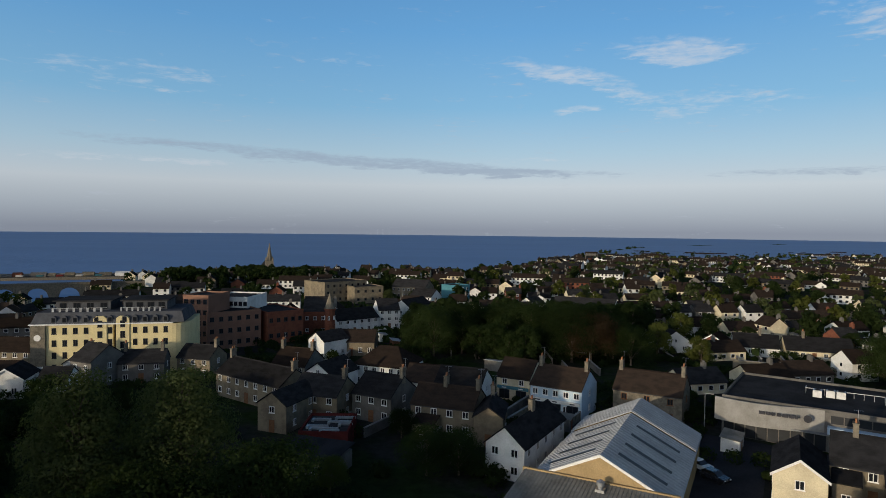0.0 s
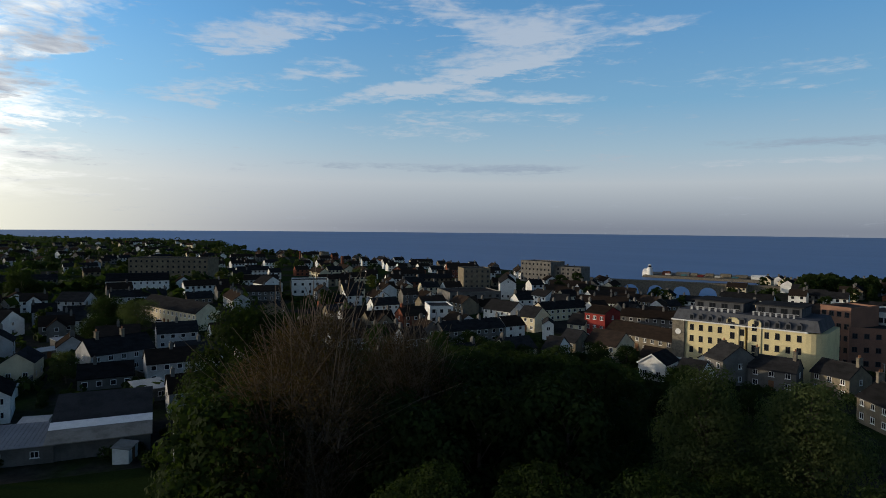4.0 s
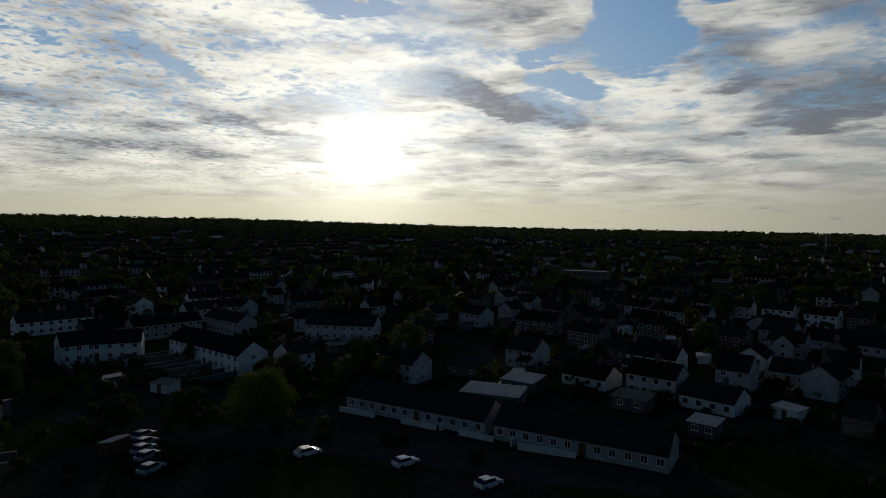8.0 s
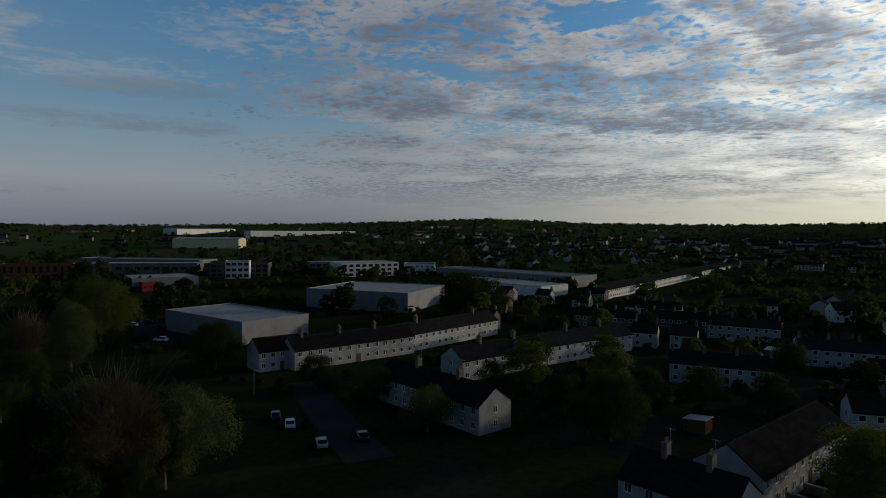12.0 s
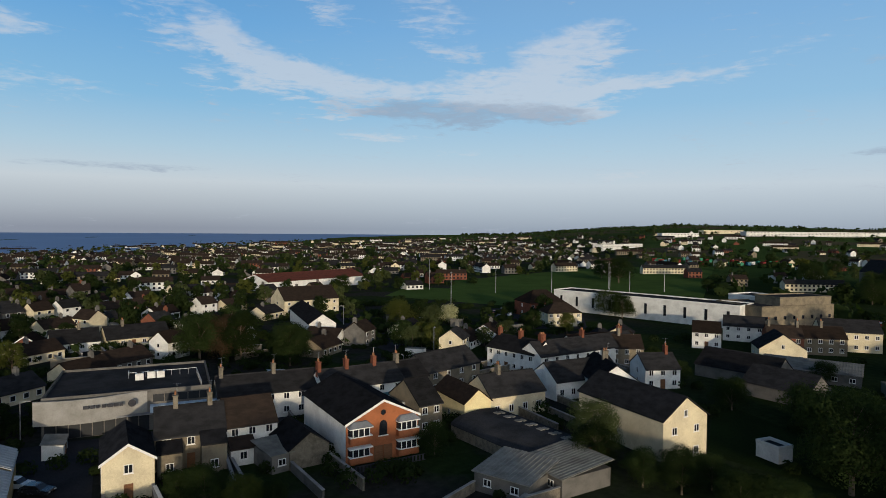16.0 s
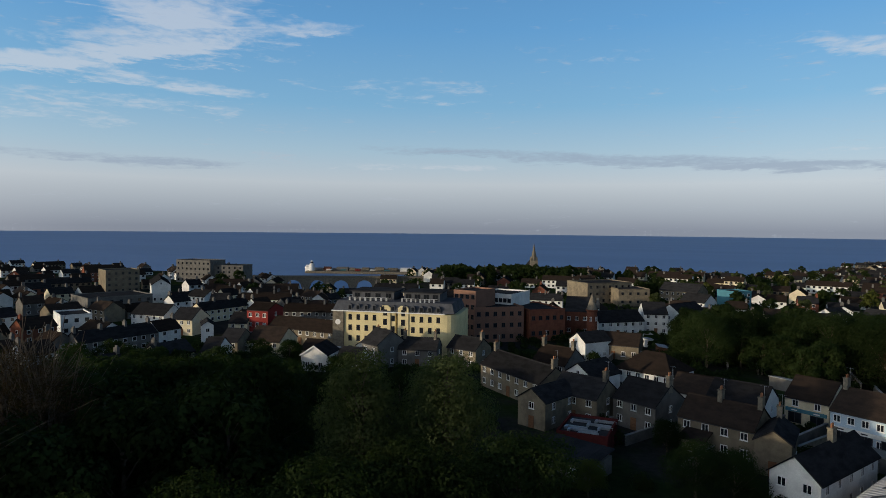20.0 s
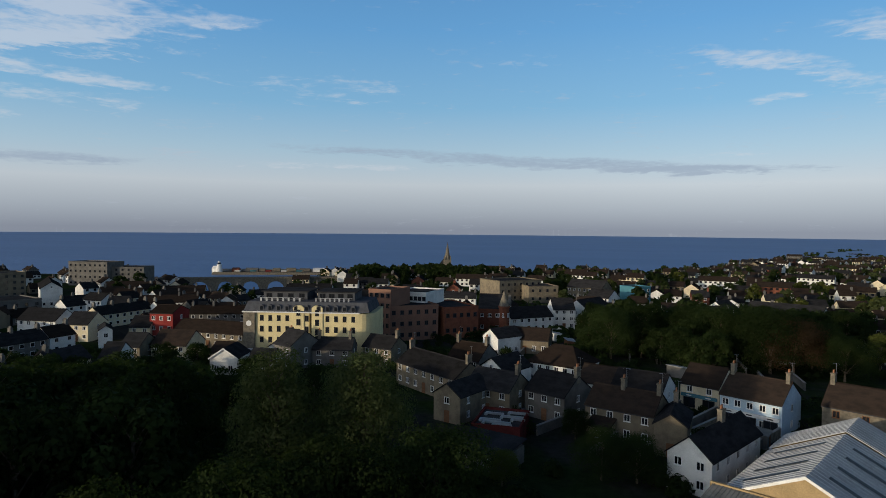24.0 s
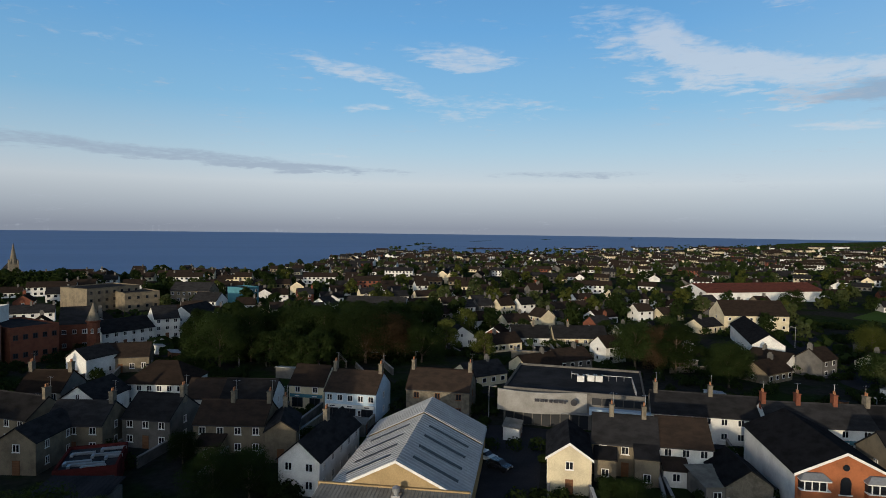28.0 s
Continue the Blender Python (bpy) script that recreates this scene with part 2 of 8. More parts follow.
BARS = [
    (9, 6.2, 25, 0.7, 0.05, 0.9), (-7, 5.2, 11, 0.4, 0, 0.7), (-62, 10.4, 12, 1.5, 0, 1.0), (-51, 11.0, 6, 1.0, 0, 0.6), (-108, 10.8, 14, 1.4, -0.02, 1.1), (-97, 13.0, 6, 0.6, 0, 0.5), (-94.5, 6.2, 3.5, 0.35, 0, 0.6), (-102, 5.4, 4.5, 0.35, 0, 0.6), (-112, 5.6, 6, 0.45, 0, 0.7),
    (-113, 7.6, 6, 0.5, 0, 0.6), (-110, 3.0, 18, 0.9, 0, 0.6), (-30, 5.0, 9, 0.35, 0, 0.6), (55, 5.5, 17, 0.45, 0, 0.6), (47, 5.2, 6, 0.5, 0, 0.5), (-128, 8.5, 14, 0.9, 0, 0.7), (-131, 11.5, 9, 1.0, 0, 0.8)]
build_world()
sun = new("sun", bpy.data.lights.new("sun", "SUN"))
sun.data.energy, sun.data.angle, sun.data.color = 3.3, radians(0.8), (1.0, 0.84, 0.62)
sun.matrix_world = look(SUN_DIR * 100, (0, 0, 0))

# ---- materials ----
def material(name, colour, rough=0.85, second=None, scale=1.0, fine=12.0, bump=0.0, spread=0.0, metal=0.0, streak=None, gloss=0.0):
    """A worn surface: a base colour, a second one in patches, grain, and a shift from piece to piece."""
    mat = bpy.data.materials.new(name)
    mat.use_nodes = True
    k = Nodes(mat.node_tree)
    place = k.node("ShaderNodeTexCoord").outputs["Object"]
    random_own = k.node("ShaderNodeObjectInfo").outputs["Random"]
    shifted = k.vec("ADD", place, k.xyz(k.math("MULTIPLY", random_own, 57.0), k.math("MULTIPLY", random_own, 31.0), 0.0))
    if streak:
        shifted = k.vec("MULTIPLY", shifted, streak)
    patch = k.ramp(k.noise(shifted, scale, 5.0, 0.6), 0.35, 0.7)
    grain = k.noise(shifted, fine, 3.0, 0.6)
    second = second or tuple(c * 0.72 for c in colour)
    col = k.mix(patch, colour, second)
    col = k.vec("SCALE", col, k.ramp(grain, 0.25, 0.75, False, 0.8, 1.2))
    if spread:
        col = k.vec("SCALE", col, k.ramp(random_own, 0.0, 1.0, False, 1.0 - spread, 1.0 + spread))
    shader = k.node("ShaderNodeBsdfPrincipled")
    k.put(shader.inputs["Base Color"], col)
    k.put(shader.inputs["Roughness"], k.ramp(grain, 0.2, 0.8, False, max(rough - 0.08, 0.02), min(rough + 0.08, 1.0)))
    shader.inputs["Metallic"].default_value = metal
    shader.inputs["Specular IOR Level"].default_value = gloss
    if bump:
        n = k.node("ShaderNodeBump")
        n.inputs["Strength"].default_value = bump
        n.inputs["Distance"].default_value = 0.05
        k.put(n.inputs["Height"], grain)
        k.put(shader.inputs["Normal"], n.outputs[0])
    k.tree.links.new(shader.outputs[0], k.node("ShaderNodeOutputMaterial").inputs[0])
    return mat


def leaf_material(name, colour, second, spread=0.25):
    """Thin leaves: matt on top, and light that falls on their backs shines through."""
    mat = material(name, colour, 0.75, second, 0.5, 2.0, 0, spread, gloss=0.03)
    tree_nodes = mat.node_tree
    out = [n for n in tree_nodes.nodes if n.type == "OUTPUT_MATERIAL"][0]
    top = [n for n in tree_nodes.nodes if n.type == "BSDF_PRINCIPLED"][0]
    thin = tree_nodes.nodes.new("ShaderNodeBsdfTranslucent")
    thin.inputs["Color"].default_value = (colour[0] * 1.5, colour[1] * 1.7, colour[2] * 0.9, 1)
    both = tree_nodes.nodes.new("ShaderNodeMixShader")
    both.inputs[0].default_value = 0.35
    tree_nodes.links.new(top.outputs[0], both.inputs[1])
    tree_nodes.links.new(thin.outputs[0], both.inputs[2])
    tree_nodes.links.new(both.outputs[0], out.inputs[0])
    return mat


def glass_material():
    mat = bpy.data.materials.new("window_glass")
    mat.use_nodes = True
    s = mat.node_tree.nodes["Principled BSDF"]
    s.inputs["Base Color"].default_value = (0.012, 0.014, 0.017, 1)
    s.inputs["Roughness"].default_value = 0.06
    return mat


M = {
    "white": material("white_render", (0.60, 0.59, 0.55), 0.8, (0.46, 0.45, 0.42), 0.35, 9, 0.1, 0.08),
    # white render darkened: shade of backlit walls is in the colour, plus worn patches
    "offwhite": material("shade_toned_white_render", (0.36, 0.355, 0.345), 0.85, (0.25, 0.245, 0.235), 0.4, 9, 0.1, 0.18),
    "lead": material("grey_mansard_slate", (0.085, 0.088, 0.095), 0.7, (0.06, 0.062, 0.068), 0.5, 8, 0.2, 0.1),
    "cream": material("cream_render", (0.54, 0.47, 0.32), 0.8, (0.42, 0.36, 0.25), 0.35, 9, 0.1, 0.06),
    "yellow": material("yellow_render", (0.58, 0.49, 0.27), 0.8, (0.49, 0.41, 0.23), 0.3, 9, 0.1),
    "grey": material("grey_render", (0.128, 0.120, 0.108), 0.88, (0.082, 0.078, 0.071), 0.4, 9, 0.15, 0.12),
    "beige": material("pebbledash", (0.172, 0.142, 0.098), 0.9, (0.105, 0.089, 0.066), 0.4, 14, 0.3, 0.12),
    "stone": material("rubble_stone", (0.1624, 0.1402, 0.107), 0.92, (0.09594, 0.08487, 0.06642), 1.2, 6, 0.5, 0.1),
    "brick": material("red_brick", (0.1566, 0.06006, 0.03654), 0.9, (0.1148, 0.04437, 0.02871), 0.8, 8, 0.3, 0.1),
    "orange": material("orange_brick", (0.2784, 0.1001, 0.04524), 0.88, (0.2175, 0.0783, 0.03654), 0.6, 9, 0.2),
    "redpaint": material("red_paint", (0.2071, 0.03654, 0.03045), 0.7, (0.1583, 0.0274, 0.02436), 0.4, 8, 0.1),
    "darkred": material("dull_red_paint", (0.085, 0.020, 0.018), 0.8, (0.055, 0.016, 0.014), 0.5, 8, 0.1),
    "pink": material("salmon_render", (0.1942, 0.1079, 0.07552), 0.8, (0.1564, 0.08903, 0.06473), 0.3, 8, 0.1),
    "blue": material("pale_blue_render", (0.3654, 0.4524, 0.522), 0.75, (0.3132, 0.3915, 0.4524), 0.3, 8, 0.1),
    "teal": material("blue_paint", (0.06, 0.168, 0.204), 0.6, (0.048, 0.132, 0.162), 0.3, 8),
    "slate": material("slate", (0.02333, 0.02268, 0.02333), 0.75, (0.01361, 0.01361, 0.01361), 0.5, 7, 0.4, 0.35, streak=(1, 1, 3)),
    "tile": material("brown_roof_tile", (0.030, 0.0215, 0.0165), 0.85, (0.020, 0.0155, 0.0125), 0.6, 8, 0.5, 0.35, streak=(1, 1, 3)),
    "redroof": material("red_roof_tile", (0.12, 0.042, 0.030), 0.85, (0.085, 0.034, 0.026), 0.5, 8, 0.3, 0.1),
    "felt": material("roof_felt", (0.0396, 0.0396, 0.04032), 0.9, (0.0252, 0.0252, 0.02592), 0.25, 5, 0.3, 0.15),
    "metalroof": material("coated_roof_sheet", (0.348, 0.348, 0.3393), 0.55, (0.2784, 0.2784, 0.2697), 0.25, 4, 0.1, metal=0.2),
    "greysheet": material("grey_cladding", (0.1872, 0.1944, 0.2016), 0.6, (0.1512, 0.1584, 0.1656), 0.2, 4, 0.1, 0.1, metal=0.2),
    "fibre": material("fibre_cement_sheet", (0.1872, 0.18, 0.1584), 0.9, (0.1224, 0.1188, 0.1008), 0.5, 6, 0.3, 0.1),
    "trim": material("white_trim", (0.6264, 0.6177, 0.5916), 0.5, (0.5394, 0.5307, 0.5046), 0.8, 9, gloss=0.4),
    "darktrim": material("dark_trim", (0.045, 0.045, 0.05), 0.5, None, 0.8, 9),
    "pot": material("clay_pot", (0.34, 0.16, 0.08), 0.85, (0.24, 0.11, 0.06), 2, 9, 0.2, 0.2),
    "wood": material("brown_timber", (0.15, 0.075, 0.04), 0.7, (0.11, 0.055, 0.03), 1.0, 12, 0.2, streak=(1, 1, 8)),
    "glass": glass_material(),
    "asphalt": material("asphalt", (0.0369, 0.0369, 0.03854), 0.9, (0.02624, 0.02624, 0.02788), 0.15, 5, 0.2, gloss=0.0),
    "concrete": material("concrete", (0.246, 0.2378, 0.2214), 0.9, (0.1804, 0.1722, 0.1558), 0.4, 8, 0.2, 0.1),
    "grass": material("grass", (0.017, 0.027, 0.008), 0.95, (0.012, 0.019, 0.0065), 0.06, 2.5, 0.5, gloss=0.0),
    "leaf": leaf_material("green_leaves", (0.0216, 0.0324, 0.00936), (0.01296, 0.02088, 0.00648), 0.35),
    "leaf_mid": leaf_material("poplar_leaves", (0.056, 0.068, 0.026), (0.037, 0.046, 0.017), 0.2),
    "leaf_light": leaf_material("spring_leaves", (0.0656, 0.07216, 0.0164), (0.0451, 0.05248, 0.01312)),
    "leaf_brown": leaf_material("copper_leaves", (0.05084, 0.0328, 0.01722), (0.03772, 0.02542, 0.01394), 0.2),
    "blossom": material("hawthorn_blossom", (0.30, 0.29, 0.17), 0.8, (0.15, 0.16, 0.06), 0.7, 3.0, 0, 0.1),
    "bark": material("bark", (0.13, 0.10, 0.072), 0.95, (0.085, 0.066, 0.048), 2.0, 8, 0.5),
    "trailer_green": material("green_paint", (0.05, 0.22, 0.12), 0.5, (0.04, 0.17, 0.10), 0.3, 5),
    "steel": material("galvanised_steel", (0.36, 0.37, 0.38), 0.45, None, 1, 8, 0, 0, metal=0.7, gloss=0.5),
}

# ---- the lie of the land ----
COAST_TURN = (-180, -60, -50, -36, -25, -18, -15.5, -11, -7, -4, 10, 24, 27, 30, 38, 42, 52, 60, 64, 68, 71, 73, 73.5, 76, 79, 83, 88, 90.5, 91, 180)
COAST_FAR = (9e3, 9e3, 5200, 3600, 2500, 1900, 1465, 900, 700, 625, 600, 590, 540, 400, 390, 590, 640, 740, 830, 930, 1050, 1250, 1700, 1800, 1850, 2000, 2300, 2800, 9e3, 9e3)
RIDGE_TURN = (-180, -169, -160, -146, -135, -124, -117, -102, -92, -87, -79, -74, -69, -65, -60, -46, -25, 70, 76, 89, 92, 105, 124, 140, 150, 157, 166, 180)
RIDGE_TILT = (.50, .58, 0.95, .42, .18, .02, .22, .2, .25, .42, .58, .3, -.05, -.45, -.58, -1.0, -1.45, -.95, -.92, -.88, -.45, -.23, 0, .40, .62, .64, .74, .50)
SEA = -8.0


def turn_of(x, y):
    return math.degrees(math.atan2(-x, y))


def coast(turn):
    return float(np.interp(turn, COAST_TURN, COAST_FAR))


def ground(x, y):
    r, a = math.hypot(x, y), turn_of(x, y)
    top = 36 + 2600 * math.tan(radians(float(np.interp(a, RIDGE_TURN, RIDGE_TILT))))
    s = min(max((r - 450) / 2150, 0.0), 1.0)
    z = max(top, -4.0) * (s * s * (3 - 2 * s)) if top > 0 else min(top, 0) * s
    if r > 2600:
        z -= (r - 2600) * 0.006
    z += 1.5 * noise.noise((x * 0.004, y * 0.004, 0.3)) * min(1.0, r / 500)
    inland = coast(a) - r
    if inland < 160:
        z = z * max(inland, 0) / 160 - 5.0 * (1 - max(inland, 0) / 160)
    if inland < 0:
        z = max(-16.0, -5.0 + inland * 0.12)
    return z


# ---- ways to build ----
def link_mesh(name, verts, faces, mat):
    me = bpy.data.meshes.new(name)
    me.from_pydata([tuple(v) for v in verts], [], faces)
    me.materials.append(mat)
    me.update()
    return me


def box_data(x0, x1, y0, y1, z0, z1):
    v = [(x0, y0, z0), (x1, y0, z0), (x1, y1, z0), (x0, y1, z0), (x0, y0, z1), (x1, y0, z1), (x1, y1, z1), (x0, y1, z1)]
    f = [(3, 2, 1, 0), (4, 5, 6, 7), (0, 1, 5, 4), (1, 2, 6, 5), (2, 3, 7, 6), (3, 0, 4, 7)]
    return v, f


def join(*solids):
    verts, faces = [], []
    for v, f in solids:
        n = len(verts)
        verts += v
        faces += [tuple(i + n for i in q) for q in f]
    return verts, faces


def prism(outline, y0, y1):
    """A solid with an outline in x and z, from y0 to y1."""
    n = len(outline)
    v = [(x, y0, z) for x, z in outline] + [(x, y1, z) for x, z in outline]
    f = [tuple(range(n)), tuple(range(2 * n - 1, n - 1, -1))]
    f += [(i, i + n, (i + 1) % n + n, (i + 1) % n) for i in range(n)]
    return v, f


def prism_x(outline, x0, x1):
    """A solid with an outline in y and z, from x0 to x1."""
    n = len(outline)
    v = [(x0, y, z) for y, z in outline] + [(x1, y, z) for y, z in outline]
    f = [tuple(range(n - 1, -1, -1)), tuple(range(n, 2 * n))]
    f += [(i, (i + 1) % n, (i + 1) % n + n, i + n) for i in range(n)]
    return v, f


def tube(points, radii, sides=6):
    verts, faces = [], []
    for p, r in zip(points, radii):
        for i in range(sides):
            a = 2 * math.pi * i / sides
            verts.append((p[0] + r * math.cos(a), p[1] + r * math.sin(a), p[2]))
    for j in range(len(points) - 1):
        for i in range(sides):
            a, b = j * sides + i, j * sides + (i + 1) % sides
            faces.append((a, b, b + sides, a + sides))
    faces += [tuple(range(sides - 1, -1, -1)), tuple(range((len(points) - 1) * sides, len(points) * sides))]
    return verts, faces


def plate(xs, zs, solid, y0, y1):
    """One connected plate of the cells of a grid for which solid(column, row) holds, from y0 to y1."""
    ids, verts, faces = {}, [], []

    def at(i, j, y):
        key = (i, j, y)
        if key not in ids:
            ids[key] = len(verts)
            verts.append((xs[i], y, zs[j]))
        return ids[key]

    def full(i, j):
        return 0 <= i < len(xs) - 1 and 0 <= j < len(zs) - 1 and solid(i, j)
    for i in range(len(xs) - 1):
        for j in range(len(zs) - 1):
            if not full(i, j):
                continue
            faces.append((at(i, j, y0), at(i + 1, j, y0), at(i + 1, j + 1, y0), at(i, j + 1, y0)))
            faces.append((at(i, j + 1, y1), at(i + 1, j + 1, y1), at(i + 1, j, y1), at(i, j, y1)))
            for di, dj, (a, b), (c, d) in ((-1, 0, (i, j + 1), (i, j)), (1, 0, (i + 1, j), (i + 1, j + 1)), (0, -1, (i, j), (i + 1, j)), (0, 1, (i + 1, j + 1), (i, j + 1))):
                if not full(i + di, j + dj):
                    faces.append((at(c, d, y0), at(a, b, y0), at(a, b, y1), at(c, d, y1)))
    return verts, faces


KEPT = {}
TAKEN = []


def part(name, solid, mat, parent=None, at=(0, 0, 0), turn=0.0, label="", key=None):
    """One mesh object under a thing or a part. Pieces with the same key share a mesh."""
    me = KEPT.get(key) if key else None
    if me is None:
        me = link_mesh(name, solid[0], solid[1], mat)
        if key:
            KEPT[key] = me
    ob = new(name, me)
    ob.location, ob.rotation_euler = at, (0, 0, turn)
    ob.parent = parent
    if label:
        ob["label"] = label
    return ob


def thing(name, x, y, turn=0.0, z=None, label="", category="", group="", kind=""):
    ob = new(name)
    ob.empty_display_size = 0.5
    ob.location, ob.rotation_euler = (x, y, ground(x, y) if z is None else z), (0, 0, radians(turn))
    return tagged(ob, label, category, group, kind)


# ---- houses ----
def window(parent, x, y, z, w=1.0, h=1.2, turn=0.0, frame_mat="trim"):
    """A window on a wall that faces -y of its own axes: surround, sill and two panes."""
    key = ("window", round(w, 1), round(h, 1), frame_mat)
    w, h = round(w, 1), round(h, 1)
    bar = 0.09
    rim = plate((-w / 2 - 0.1, -w / 2, -w / 2 + bar, -0.04, 0.04, w / 2 - bar, w / 2, w / 2 + 0.1), (-0.1, 0, bar, h - bar, h),
                lambda i, j: j == 0 or (1 <= i <= 5 and (j in (1, 3) or i in (1, 3, 5))), -0.07, 0.05)
    ob = part("window", rim, M[frame_mat], parent, (x, y, z), turn, key=key)
    part("pane", box_data(-w / 2 + bar, w / 2 - bar, -0.02, 0.02, bar, h - bar), M["glass"], ob, key=key + ("pane",))
    return ob


def far_windows(parent, spots, frame_mat="trim"):
    """The windows of a house too far off to pick them apart: surrounds and panes in one mesh."""
    if not spots:
        return
    me = bpy.data.meshes.new("glazing")
    verts, faces, kinds = [], [], []
    for x, y, z, w, h, turn in spots:
        c, s = math.cos(turn), math.sin(turn)
        for grow, out, kind in ((0.0, 0.08, 0), (-0.12, 0.10, 1)):
            v, f = box_data(-w / 2 - grow, w / 2 + grow, -out, 0.05, -grow, h + grow)
            n = len(verts)
            verts += [(x + c * p - s * q, y + s * p + c * q, z + r) for p, q, r in v]
            faces += [tuple(i + n for i in q) for q in f]
            kinds += [kind] * 6
    me.from_pydata(verts, [], faces)
    me.materials.append(M[frame_mat])
    me.materials.append(M["glass"])
    me.polygons.foreach_set("material_index", kinds)
    ob = new("glazing", me)
    ob.parent = parent
    tagged(ob, kind="stuff")
    return ob


def door(parent, x, y, z=0.0, w=0.95, h=2.1, turn=0.0, mat="wood"):
    key = ("door", w, h, mat)
    return part("door", join(box_data(-w / 2, w / 2, -0.06, 0.04, 0, h), box_data(-w / 2 - 0.08, -w / 2, -0.1, 0.04, 0, h + 0.1),
                             box_data(w / 2, w / 2 + 0.08, -0.1, 0.04, 0, h + 0.1), box_data(-w / 2, w / 2, -0.1, 0.04, h, h + 0.1)),
                M[mat], parent, (x, y, z), turn, key=key)


def chimney(parent, x, y, z, tall=1.7, wide=0.7, long=1.2, mat="grey", pots=2):
    key = ("chimney", tall, wide, long, mat)
    ob = part("chimney", join(box_data(-wide / 2, wide / 2, -long / 2, long / 2, -1.2, tall),
                              box_data(-wide / 2 - 0.08, wide / 2 + 0.08, -long / 2 - 0.08, long / 2 + 0.08, tall, tall + 0.15)),
              M[mat], parent, (x, y, z), key=key)
    for i in range(pots):
        part("chimney_pot", tube([(0, 0, 0), (0, 0, 0.1), (0, 0, 0.5), (0, 0, 0.55)], [0.15, 0.13, 0.11, 0.14], 8), M["pot"], ob,
             (0, (i - (pots - 1) / 2) * 0.45, tall + 0.15), key="pot")
    if math.hypot(parent.location.x, parent.location.y) < 150:
        rods = [tube([(0, 0, 0), (0, 0, 1.7)], [0.03, 0.025], 5), tube([(-0.6, 0, 1.6), (0.6, 0, 1.6)], [0.02, 0.02], 4)]
        rods += [tube([(u, -0.25, 1.6), (u, 0.25, 1.6)], [0.015, 0.015], 4) for u in (-0.5, -0.25, 0.0, 0.25, 0.5)]
        part("aerial", join(*rods), M["steel"], ob, (wide / 2 - 0.1, long / 2 - 0.1, tall + 0.1), key="aerial")
    return ob


